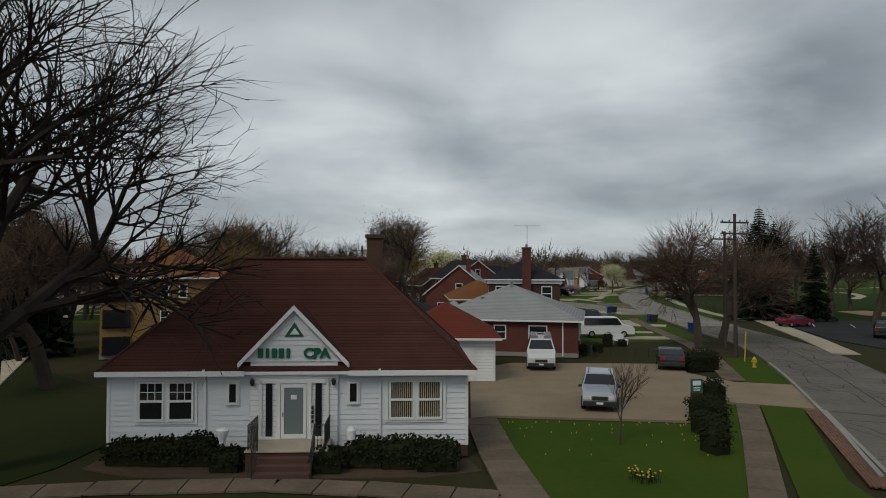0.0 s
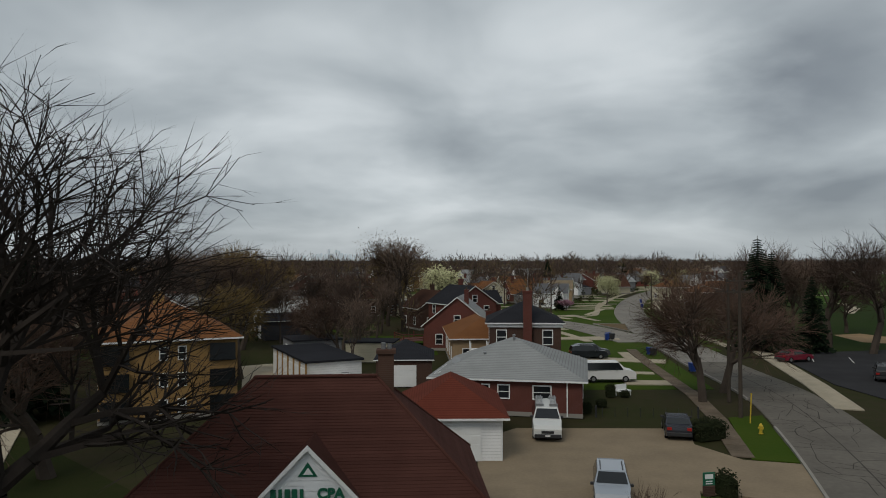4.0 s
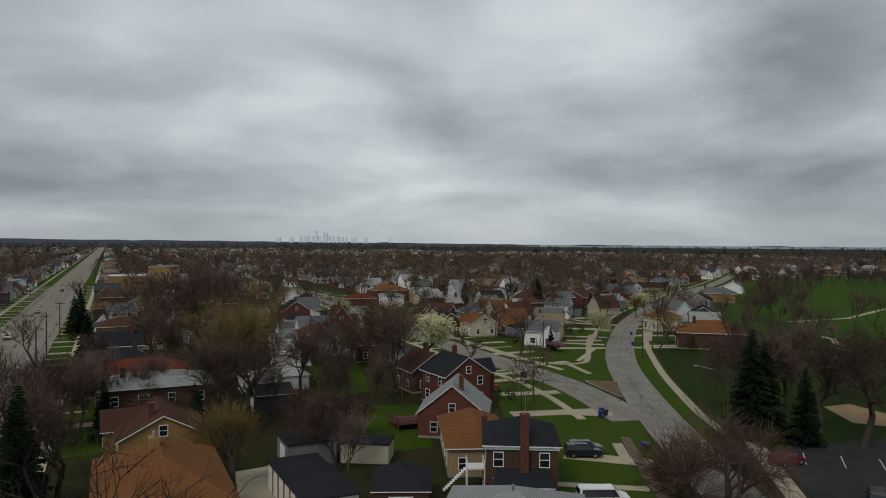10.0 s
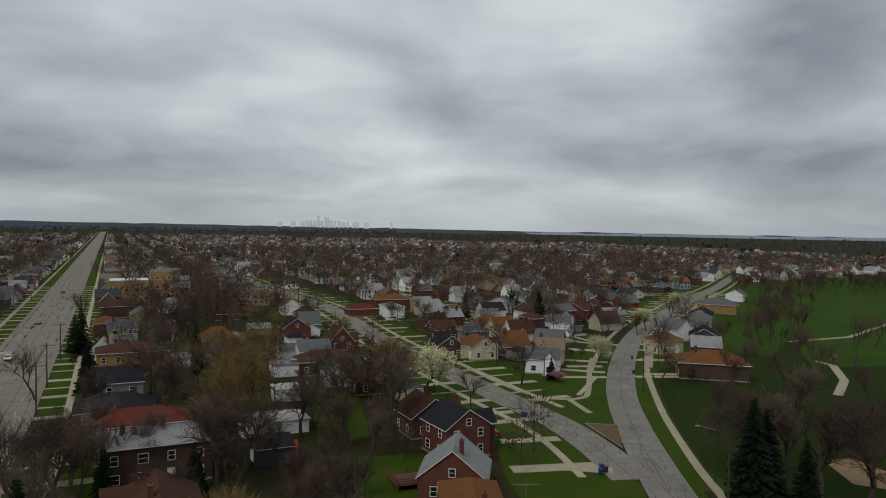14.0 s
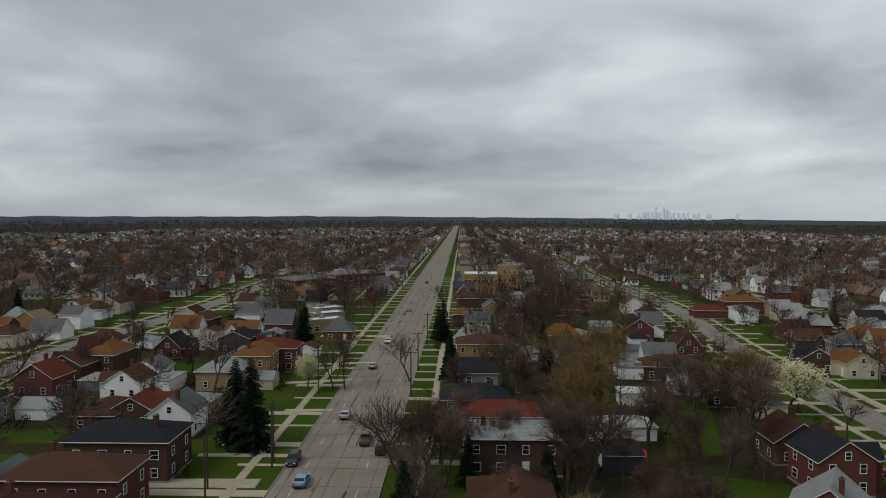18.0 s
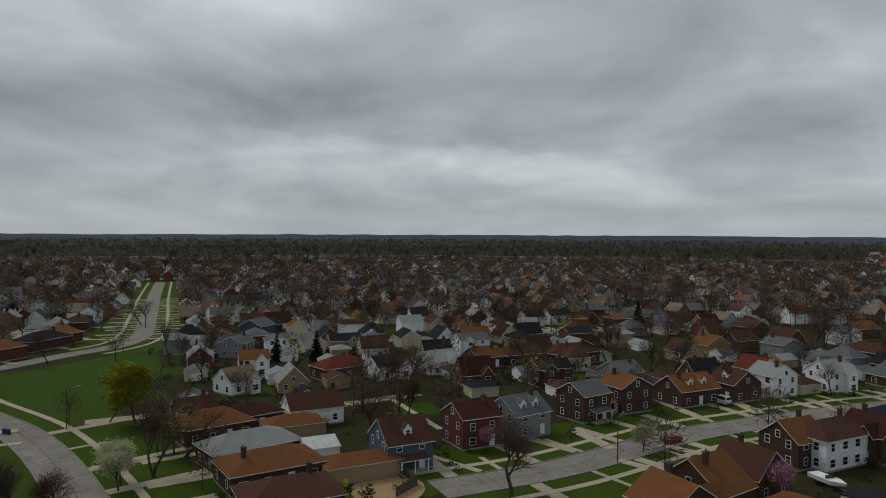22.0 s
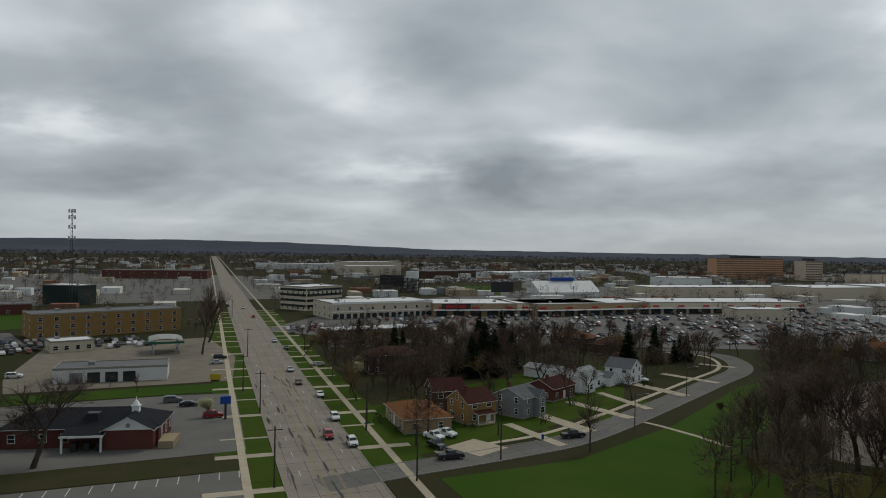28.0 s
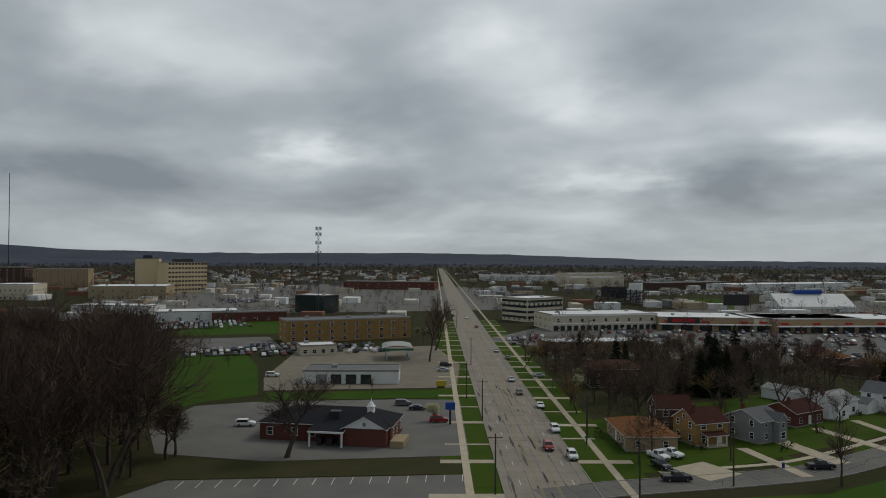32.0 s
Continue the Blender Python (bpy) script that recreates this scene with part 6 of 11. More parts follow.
        r.tube((s * 1.0, -1.78, .76), (s * 1.0, -1.78, 1.7), .025, .025, 6).tube((s * 1.0, -2.7, .05), (s * 1.0, -2.7, 1.05), .025, .025, 6).tube((s * 1.0, -1.78, 1.66), (s * 1.0, -2.7, 1.0), .02, .02, 6).tube((s * 1.0, -1.78, .95), (s * 1.0, -2.7, .25), .015, .015, 6)
        for k in range(1, 6):
            q = Vector((s * 1.0, -1.78, .95)).lerp(Vector((s * 1.0, -2.7, .25)), k / 6)
            r.tube(q, q + Vector((0, 0, .72)), .01, .01, 5)
        part("railing", r.mesh("railing", MAT["dark"]), ob, pose(gx, face, 0))
    return ob


office()
for x, words in ((-8.05, "cream stone urn beside the front steps"), (-3.35, "white mailbox on a post beside the steps")):
    ob = root("urn" if x < -5 else "mailbox", x, 26.1, 0, 0, words, "urn" if x < -5 else "mailbox")
    part("body", Shape().lathe([(.16, .0), (.18, .5), (.1, .62), (.12, .9), (.22, 1.2), (.24, 1.3), (.12, 1.36)] if x < -5 else [(.05, 0), (.05, .95), (.16, .97), (.17, 1.3), (.11, 1.42)], 12).mesh("body", MAT["cream"] if "cream" in MAT else MAT["trim"]), ob)

# planting before the office
for k, (x, y, L, W, H) in enumerate(((-11.6, 26.5, 1.7, 1.2, .95), (-10.2, 26.4, 1.6, 1.2, 1.0), (-9.0, 26.4, 1.3, 1.2, 1.15), (-7.75, 25.6, 1.2, 1.0, .85), (-4.1, 25.5, 1.2, 1.0, .9), (-2.85, 26.3, 1.5, 1.2, 1.1), (-1.5, 26.2, 1.6, 1.3, 1.1), (-.2, 25.9, 1.7, 1.4, 1.1))):
    hedge(x, y, 0, L, W, H, k + 3, "shrub", "low dark evergreen shrub before the office wall")
patch("planting_bed", [(-13, 27.1), (1.0, 27.1), (1.4, 25.6), (-.5, 24.9), (-6, 24.6), (-11, 24.9), (-13, 25.8)], -0.03, MAT["earth"], "bare planting bed along the office wall", "bed")

# ------------------------------------------------------------------ yard, walks and lawn by the office
patch("concrete_yard", [(1.35, 34.29), (2.53, 34.81), (11.72, 33.75), (13.50, 39.20), (15.65, 38.25), (19.40, 36.62), (21.86, 44.14), (18.50, 45.18), (16.80, 48.98), (17.90, 53.53), (5.20, 53.98), (1.94, 50.39)], 0.03, MAT["yard"], "tan concrete parking yard beside the office", "yard", thick=0.12)
lawn_pts = [(2.52, 34.30), (11.55, 33.27), (13.27, 38.54), (15.52, 37.93), (12.20, 28.21), (10.05, 22.64), (8, 14), (-6, 12), (2.90, 22.65)]
patch("front_lawn", lawn_pts, -0.02, MAT["lawn"], "green lawn with yellow flower specks beside the yard", "lawn")
patch("verge", [(16.88, 37.95), (18.69, 37.05), (13.88, 24.51), (13.2, 19), (11, 14), (9.6, 18)], 0.0, MAT["lawn"], "strip of mown grass between walk and kerb", "lawn")
patch("verge", [(22.55, 57.25), (25.62, 58.01), (21.86, 44.57), (19.14, 45.41)], 0.0, MAT["lawn"], "strip of mown grass between walk and kerb", "lawn")
# this lawn's darker material takes the place of shade under the big trees
patch("side_lawn", [(-14, 26), (-13.4, 36), (-30, 52), (-60, 60), (-36, 10), (-20, 8)], -0.03, MAT["rough_grass"], "dark lawn with the shade of the big trees put into its colour", "lawn")
walk_slabs("front_walk", [(-16, 22.6), (-11, 23.5), (-6, 23.9), (-2, 23.4), (1.8, 22.6), (5, 20.6)], 1.35, 0.03, 1.5, "curved concrete slab walk before the office")
walk_slabs("side_walk", [(1.84, 34.29), (2.15, 28.14), (2.62, 22.60)], 1.5, 0.035, 1.5, "concrete slab walk beside the office corner")
walk_slabs("street_walk", [(16.19, 37.94), (13.24, 30.05), (10.31, 22.64), (9.6, 16)], 1.15, 0.035, 1.3, "worn concrete slab sidewalk along the street", 0.03)
walk_slabs("street_walk", [(18.78, 45.85), (21.46, 56.53), (23.23, 66.28), (25.05, 86.06), (26.75, 100.09)], 1.4, 0.035, 1.5, "worn concrete slab sidewalk along the street", 0.03)

# brick strip beside the kerb
rest_bricks = Shape()
strip = root("brick_strip", 0, 0, 0, 0, "strip of old red paving bricks beside the kerb", "pavement", "", "structure")
paver = Shape().box(-.1, .1, -.05, .05, -.05, 0, bevel=.008).mesh("brick", surface("paving_brick", (.17, .095, .065), (.12, .075, .055), .9, 2.0, 20.0, .3, vary=.4))
edge0, edge1 = Vector((18.82, 36.19)), Vector((14.51, 23.41))
along = (edge1 - edge0).normalized()
across = Vector((along.y, -along.x))
if across.x > 0:
    across = -across
rng = random.Random(9)
for i in range(int((edge1 - edge0).length / .22)):
    for j in range(7):
        q = edge0 + along * (i * .22 + (.11 if j % 2 else 0)) + across * (j * .112 - .3)
        if i * 7 + j >= 300:
            c, sn = along * .1, across * .05
            k = len(rest_bricks.v)
            rest_bricks.v += [(*(q - c - sn), .06), (*(q + c - sn), .06), (*(q + c + sn), .06), (*(q - c + sn), .06), (*(q - c - sn), 0), (*(q + c - sn), 0), (*(q + c + sn), 0), (*(q - c + sn), 0)]
            rest_bricks.f += [tuple(k + n_ for n_ in f_) for f_ in BOX]
            rest_bricks.s += [0] * len(BOX)
        else:
            part("brick", paver, strip, pose(q.x, q.y, .06 + rng.uniform(-.006, .006), 0, 0, math.degrees(math.atan2(along.y, along.x)) + rng.uniform(-2, 2)))
part("far_bricks", rest_bricks.mesh("far_bricks", paver.materials[0]), strip)["kind"] = "stuff"
ribbon("kerb", [tuple(edge0 - across * .5), tuple(edge1 - across * .5), tuple(edge1 + along * 12 - across * .5)], .16, .1, MAT["kerb"], None, .2, "low concrete kerb along the street", "kerb")

hedge(14.68, 38.55, 20, .7, 1.5, 1.4, 21)
hedge(10.75, 28.2, 20, .8, 1.3, 1.2, 22)
hedge(11.6, 31.0, 20, .7, 2.4, 1.0, 24)
hedge(12.7, 34.2, 20, .8, 2.6, 1.15, 25)
hedge(18.33, 50.61, 20, 2.6, 1.6, 1.5, 23, "hedge", "dark evergreen hedge beside the parked car")
sg = root("yard_sign", 13.73, 38.55, 0, 10, "small green and white yard sign on a post", "sign")
part("board", Shape().box(-.34, .34, -.03, .03, .55, 1.25, bevel=.02).mesh("board", MAT["green_sign"]), sg)
part("plate", Shape().box(-.24, .24, -.036, -.031, .9, 1.15).mesh("plate", MAT["trim"]), sg)
for k in range(2):
    part("text_bar", Shape().box(-.2, .2, -.036, -.031, .62 + k * .12, .68 + k * .12).mesh("text_bar", MAT["trim"]), sg)
part("base", Shape().box(-.3, .3, -.12, .12, 0, .55, bevel=.03).mesh("base", WALL["brown"]), sg)
fl = Shape()
rng = random.Random(4)
for _ in range(70):
    a, r = rng.uniform(0, 6.28), .55 * math.sqrt(rng.random())
    x, y, h = r * math.cos(a), r * math.sin(a), rng.uniform(.2, .38)
    fl.tube((x, y, 0), (x + rng.gauss(0, .04), y + rng.gauss(0, .04), h), .012, .006, 3, 0, False)
    if rng.random() < .22:
        fl.lathe([(.01, h), (.05, h + .03), (.02, h + .06)], 5, 1, x, y)
tagged(new("daffodils", fl.mesh("daffodils", [MAT["hedge"], MAT["hydrant"]])), "clump of yellow daffodils in the lawn", "flowers", "", "stuff").location = (6.90, 24.46, -.02)
dots = Shape()
for _ in range(55):
    u, w = rng.random() ** 2, rng.random()
    x, y = 2.4 + w * 9.5, 33.6 - u * 6 - w * .3
    dots.lathe([(.02, 0), (.022, .05), (.008, .065)], 4, 0, x, y)
tagged(new("dandelions", dots.mesh("dandelions", MAT["hydrant"])), "yellow flower specks scattered over the lawn", "flowers", "", "stuff")
hy = root("fire_hydrant", 22.66, 51.80, 0.02, 0, "yellow cast-iron fire hydrant on the verge", "hydrant")
part("barrel", Shape().lathe([(.16, 0), (.17, .06), (.11, .08), (.11, .5), (.15, .54), (.14, .62), (.07, .72), (.03, .78)], 12).mesh("barrel", MAT["hydrant"]), hy)
for s in (-1, 1):
    part("outlet", Shape().tube((s * .1, 0, .44), (s * .2, 0, .44), .06, .06, 8).mesh("outlet", MAT["hydrant"]), hy)
part("pumper_outlet", Shape().tube((0, -.1, .4), (0, -.22, .4), .08, .08, 8).mesh("pumper_outlet", MAT["hydrant"]), hy)
gp = root("guy_marker", 23.41, 55.21, 0, 0, "thin yellow guy-wire marker beside the pole", "marker")
part("sleeve", Shape().tube((0, 0, 0), (.15, .1, 2.3), .05, .05, 6).mesh("sleeve", MAT["hydrant"]), gp)
pole(23.56, 57.26, 11.6, 15, 2)
pole(25.17, 63.38, 10.5, 15, 1)

# ------------------------------------------------------------------ cars by the office
car(7.22, 52.47, -97, "van", (.50, .51, .50), "white", "with a ladder rack in the yard")
for k in (-.5, .5):
    lad = root("ladder", 7.22, 52.47, 0.02, -97, "aluminium ladder lying on the van roof", "ladder", "ladders on the van")
    s = Shape()
    for y in (k - .18, k + .18):
        s.tube((-2.4, y, 2.28), (1.0, y, 2.28), .03, .03, 5)
    for i in range(11):
        s.tube((-2.3 + i * .32, k - .18, 2.28), (-2.3 + i * .32, k + .18, 2.28), .015, .015, 5)
    for x in (-2.0, .7):
        s.box(x - .03, x + .03, k - .3, k + .3, 2.06, 2.26)
    part("ladder_frame", s.mesh("ladder_frame", MAT["steel"]), lad)
car(8.33, 37.86, -102, "suv", (.24, .27, .31), "silver-blue", "standing on the concrete yard")
car(16.61, 52.01, 76, "sedan", (.02, .022, .03), "black", "standing on the concrete yard")
car(17.09, 74.67, 0, "van", (.62, .62, .62), "white", "parked before the brick bungalow")
car(19.45, 93.08, 5, "suv", (.05, .055, .06), "dark grey", "parked on a concrete drive")
car(43.64, 88.24, 20, "sedan", (.16, .015, .03), "dark red", "parked in the tarmac lot")
car(46.33, 74.76, 60, "suv", (.02, .02, .022), "black", "parked in the tarmac lot")

# ------------------------------------------------------------------ buildings round the office
def near_houses():
    # garage with rust-red roof behind the office
    g = root("garage", .3, 49.4, 0, 0, "white-sided garage with rust-red hip roof and white door", "garage", "detached garages")
    part("wall", Shape().box(-3.3, 3.05, -4.1, 4.1, 0, 2.7).mesh("wall", WALL["white"]), g)
    part("roof", hip_roof(8.6, 6.4, 2.7, 4.7, ROOF["red"], .35), g, pose(-.1, 0, 0, 0, 0, 90))
    d = Shape().box(-1.35, 1.35, -.04, .02, 0, 2.2)
    for k in range(4):
        d.box(-1.3, 1.3, -.06, -.04, .05 + k * .54, .52 + k * .54)
    part("garage_door", d.mesh("garage_door", MAT["trim"]), g, pose(.35, -4.12, .02))
    part("downspout", Shape().box(-.04, .04, -.06, 0, 0, 2.6).mesh("downspout", MAT["trim"]), g, pose(2.95, -4.1, 0))
    # brick bungalow with pale hip roof
    h = house(6.2, 64.6, -12, 12.2, 12.6, 2.9, 5.6, "hip", "red", "light", windows=False, chimney=False)
    for x, w in ((-4.0, 1.1), (-1.7, .55), (-.2, .85), (2.9, 1.35)):
        add_window(h, x, -6.32, 1.45, 0, w, 1.0)
    for x in (-5.9, 4.9):
        part("downspout", Shape().box(-.05, .05, -.07, 0, .1, 2.8).mesh("downspout", MAT["trim"]), h, pose(x, -6.34, 0))
    for x, y, z in ((-2.2, -3.0, 4.1), (.1, -.6, 5.4)):
        part("vent", Shape().tube((0, 0, -.3), (0, 0, .55), .09, .09, 8).lathe([(.14, .5), (.14, .58), (.02, .66)], 8).mesh("vent", MAT["steel"]), h, pose(x, y, z))
    dish = Shape().lathe([(.02, 0), (.25, .05), (.4, .16)], 12).tube((0, 0, -.4), (0, 0, .02), .03, .03, 6)
    part("satellite_dish", dish.mesh("satellite_dish", MAT["steel"]), h, pose(-4.6, -3.6, 3.9, 50, 0, 20))
    for y in (-3, 2):
        add_window(h, 6.12, y, 1.2, 90, 1.4, 1.2)
    lad = root("ladder", -.2, 63.2, 0, -12, "white ladder lying along the bungalow eave", "ladder", "ladders on roofs")
    s = Shape()
    for o in (0, .4):
        s.tube((o, -3.5, 3.2 + o * .3), (o, 2.0, 3.2 + o * .3), .05, .05, 5)
    for k in range(16):
        s.tube((0, -3.4 + k * .35, 3.2), (.4, -3.4 + k * .35, 3.32), .02, .02, 5)
    part("ladder_frame", s.mesh("ladder_frame", MAT["trim"]), lad)
    # two-storey brick house with dark hip roof, chimney and sun porch
    h = house(9.1, 80.6, -5, 7.6, 8.8, 5.9, 7.9, "hip", "brown", "dark", windows=False, chimney=False)
    part("chimney", Shape().box(-.45, .45, -.38, .38, 0, 9.2).box(-.53, .53, -.46, .46, 9.2, 9.4).tube((0, 0, 9.4), (0, 0, 9.75), .14, .12, 8, 1).mesh("chimney", [WALL["red"], MAT["kerb"]]), h, pose(.25, -4.65, 0))
    for x in (-2.5, 2.4):
        add_window(h, x, -4.42, 3.7, 0, .95, 1.45)
        add_window(h, x, -4.42, .95, 0, .95, 1.4)
    for y in (-2.2, 1.8):
        add_window(h, 3.82, y, 3.7, 90, 1.0, 1.4)
        add_window(h, -3.82, y, 3.7, -90, 1.0, 1.4)
    part("cornice", Shape().box(-4.0, 4.0, -4.6, -4.4, 5.5, 5.8).mesh("cornice", MAT["trim"]), h)
    part("sun_porch", Shape().box(-2.9, 2.9, -6.8, -4.4, 0, 2.4).mesh("sun_porch", WALL["brown"]), h)
    part("porch_roof", slab_roof([[(-3.3, -7.2, 2.4), (3.3, -7.2, 2.4), (2.7, -4.4, 3.5), (-2.7, -4.4, 3.5)]], .12, ROOF["dark"]), h)
    for k in range(4):
        add_window(h, -2.1 + k * 1.4, -6.82, .9, 0, .9, 1.3)
    an = root("tv_antenna", 9.0, 75.9, 9.4, 0, "thin rooftop television antenna on the chimney", "antenna")
    s = Shape().tube((0, 0, 0), (0, 0, 2.4), .025, .02, 6).tube((-1.4, 0, 2.3), (1.4, 0, 2.3), .015, .015, 5)
    for k in range(9):
        s.tube((-1.3 + k * .32, -.5 + .03 * k, 2.3), (-1.3 + k * .32, .5 - .03 * k, 2.3), .01, .01, 4)
    part("mast", s.mesh("mast", MAT["steel"]), an)
    # tan bungalow with rear stair beside it
    house(4.6, 91.5, 92, 15, 7.4, 3.4, 5.4, "hip", "tan", "orange", chimney=True)
    deck = root("back_stair", 4.0, 79.6, 0, 0, "white wooden back stair with a landing", "stair")
    part("landing", Shape().box(-1, 1, -1, 1, 2.6, 2.75).mesh("landing", MAT["trim"]), deck)
    for x in (-.95, .95):
        for y in (-.95, .95):
            part("post", Shape().box(x - .06, x + .06, y - .06, y + .06, 0, 3.6).mesh("post", MAT["trim"]), deck)
    for k in range(10):
        part("tread", Shape().box(-1.2 - .25 * k - .14, -1.2 - .25 * k + .14, -.95, 0, 2.5 - .25 * k, 2.55 - .25 * k).mesh("tread", MAT["trim"]), deck)
    # yellow-brick apartment house, orange hip roof
    h = house(-25.2, 64.9, 113.5, 16.0, 10.4, 6.3, 9.0, "hip", "yellow", "orange", windows=False, chimney=False, name="apartment_house")
    part("chimney", Shape().box(-.7, .7, -.45, .45, 8.2, 9.9).tube((-.4, 0, 9.9), (-.4, 0, 10.35), .16, .13, 8, 1).tube((0, 0, 9.9), (0, 0, 10.35), .16, .13, 8, 1).tube((.4, 0, 9.9), (.4, 0, 10.35), .16, .13, 8, 1).mesh("chimney", [WALL["yellow"], MAT["kerb"]]), h, pose(1.0, .5, 0))
    for z in (.4, 2.5, 4.6):
        for y in (-4.0, 4.0):
            part("balcony", Shape().box(-.3, .05, -1.0, 1.0, 0, 1.35).mesh("balcony", MAT["pane"]), h, pose(-8.0, y, z))
            part("balcony_rail", Shape().box(-.12, -.05, -1.05, 1.05, -.1, .12).box(-.12, -.05, -1.05, 1.05, .55, .62).mesh("balcony_rail", MAT["dark"]), h, pose(-8.02, y, z))
        for y in (-.9, .5):
            add_window(h, -8.03, y, z + .2, -90, .5, .95)
        for x in (-5, 0, 5):
            add_window(h, x, -5.23, z, 0, 1.7, 1.2)
            add_window(h, x, 5.23, z, 180, 1.7, 1.2)
    # row of garages: dark flat roof, white block end
    a, b = Vector((-19.17, 81.10)), Vector((-13.14, 68.39))
    c = Vector((-8.01, 70.34))
    mid_ = (a + c) / 2
    d = (a - b)
    t = math.degrees(math.atan2(d.y, d.x))
    g = root("garage_row", mid_.x, mid_.y, 0, t, "row of garages with white block walls and dark flat roof", "garage")
    L, W = d.length, (c - b).length
    part("wall", Shape().box(-L / 2, L / 2, -W / 2, W / 2, 0, 2.9).mesh("wall", WALL["block"]), g)
    part("roof", Shape().box(-L / 2 - .2, L / 2 + .2, -W / 2 - .2, W / 2 + .2, 2.9, 3.1).mesh("roof", ROOF["dark"]), g)
    n = 6
    for k in range(n):
        part("garage_door", Shape().box(-L / n * .4, L / n * .4, 0, .06, 0, 2.3).mesh("garage_door", MAT["trim"]), g, pose((k + .5) / n * L - L / 2, W / 2, 0))
        part("pier", Shape().box(-.18, .18, 0, .1, 0, 2.9).mesh("pier", WALL["yellow"]), g, pose(k / n * L - L / 2 + .1, W / 2, 0))
    patch("garage_court", [(-24.19, 86.18), (-20.34, 88.49), (-13.86, 74.08), (-6.98, 66.56), (-6.51, 60.01), (-11.34, 56.75), (-17.07, 59.45), (-21.70, 77.81)], 0.02, MAT["concrete"], "tan concrete court before the garages", "yard")
    # small dark-roofed brick outbuilding and wooden fences
    garage(-4.0, 75.4, 90, 7.4, 5.6, 2.7, 4.2, "hip", "brown", "dark")
    # long white shed with pale fence behind it
    x, y, t, L = facing((-39.3, 179.8), (-24.5, 185.3), 7)
    block(x, y, t, L, 7, 3.0, WALL["white"], "shed", "long low white shed behind the gardens", "building", 0, 1, ROOF["light"])
    # red-stained timber deck behind the gabled house
    dk = root("deck", -3.3, 107.5, 0, 20, "red-stained timber deck with rails and benches", "deck")
    for k in range(12):
        part("plank", Shape().box(-3.2, 3.2, -2.4 + k * .4, -2.03 + k * .4, .8, .86).mesh("plank", WALL["red"]), dk)
    for x0, x1, y0, y1 in ((-3.2, 3.2, -2.45, -2.38), (-3.2, -3.13, -2.4, 2.4), (3.13, 3.2, -2.4, 2.4)):
        for z in (1.1, 1.4, 1.75):
            part("rail", Shape().box(x0, x1, y0, y1, z, z + .12).mesh("rail", WALL["red"]), dk)
    for x in (-3.1, 0, 3.1):
        for y in (-2.35, 2.35):
            part("post", Shape().box(x - .08, x + .08, y - .08, y + .08, 0, 1.85).mesh("post", WALL["red"]), dk)
    bo = root("boat", -120.6, 58.5, 0, 20, "white motor boat with blue trim on a trailer", "boat")
    hull = [(-3.2, -1.0, .8), (1.5, -1.05, .8), (3.4, 0, 1.15), (1.5, 1.05, .8), (-3.2, 1.0, .8), (-3.2, -1.15, 1.5), (1.5, -1.2, 1.55), (3.7, 0, 1.7), (1.5, 1.2, 1.55), (-3.2, 1.15, 1.5)]
    part("hull", mesh("hull", hull, [(4, 3, 2, 1, 0), (0, 1, 6, 5), (1, 2, 7, 6), (2, 3, 8, 7), (3, 4, 9, 8), (4, 0, 5, 9), (5, 6, 7, 8, 9)], MAT["trim"]), bo)
    part("windscreen", Shape().box(.3, .5, -.9, .9, 1.5, 2.1, bevel=.05).mesh("windscreen", MAT["pane"]), bo)
    part("outboard_motor", Shape().box(-3.7, -3.2, -.25, .25, .7, 1.9, bevel=.08).mesh("outboard_motor", MAT["dark"]), bo)
    part("trailer", Shape().box(-2.6, 4.4, -.08, .08, .5, .62).box(-1.4, -1.2, -1.1, 1.1, .4, .8).mesh("trailer", MAT["steel"]), bo)
    for s_ in (-1, 1):
        part("wheel", Shape().tube((-1.3, s_ * 1.0, .35), (-1.3, s_ * 1.2, .35), .34, .34, 12).mesh("wheel", MAT["rubber"]), bo)
    # round garden pool area inside a timber fence
    patch("sand_yard", [(-115 + 7 * math.cos(a * .4), -13 + 6 * math.sin(a * .4)) for a in range(16)], -.01, surface("yard_sand", (.33, .24, .13), (.26, .19, .10), .95, .5, 5.0, .1), "round sandy patch in a fenced garden", "sand")
    fence([(-118.34, -21.60), (-126.90, -14.21), (-116.58, -8.47), (-111.22, -11.33)], 1.6, MAT["wood"], "brown timber fence round a garden", .5, .46)
    pool = root("trampoline", -116.33, -20.09, 0, 0, "small yellow garden slide toy", "toy")
    part("slide", Shape().box(-.9, .9, -.4, .4, 0, .9, bevel=.2).mesh("slide", MAT["hydrant"]), pool)
    tp = root("tarpaulin", -129.17, -27.19, 0, 20, "blue tarpaulin over a stack", "tarpaulin")
    part("cover", Shape().box(-1.4, 1.4, -1, 1, 0, 1.1, bevel=.35).mesh("cover", MAT["sign_blue"]), tp)
    aw = root("awning", -24.6, 118.0, 0, 20, "bright red canvas awning over a doorway", "awning")
    part("canvas", mesh("canvas", [(-2.2, -1.4, 2.3), (2.2, -1.4, 2.3), (2.2, 0, 3.2), (-2.2, 0, 3.2), (-2.2, -1.4, 2.2), (2.2, -1.4, 2.2), (2.2, 0, 3.1), (-2.2, 0, 3.1)], BOX, MAT["sign_red"]), aw)
    for x in (-2, 2):
        part("post", Shape().tube((x, -1.3, 0), (x, -1.3, 2.3), .05, .05, 6).mesh("post", MAT["steel"]), aw)


near_houses()


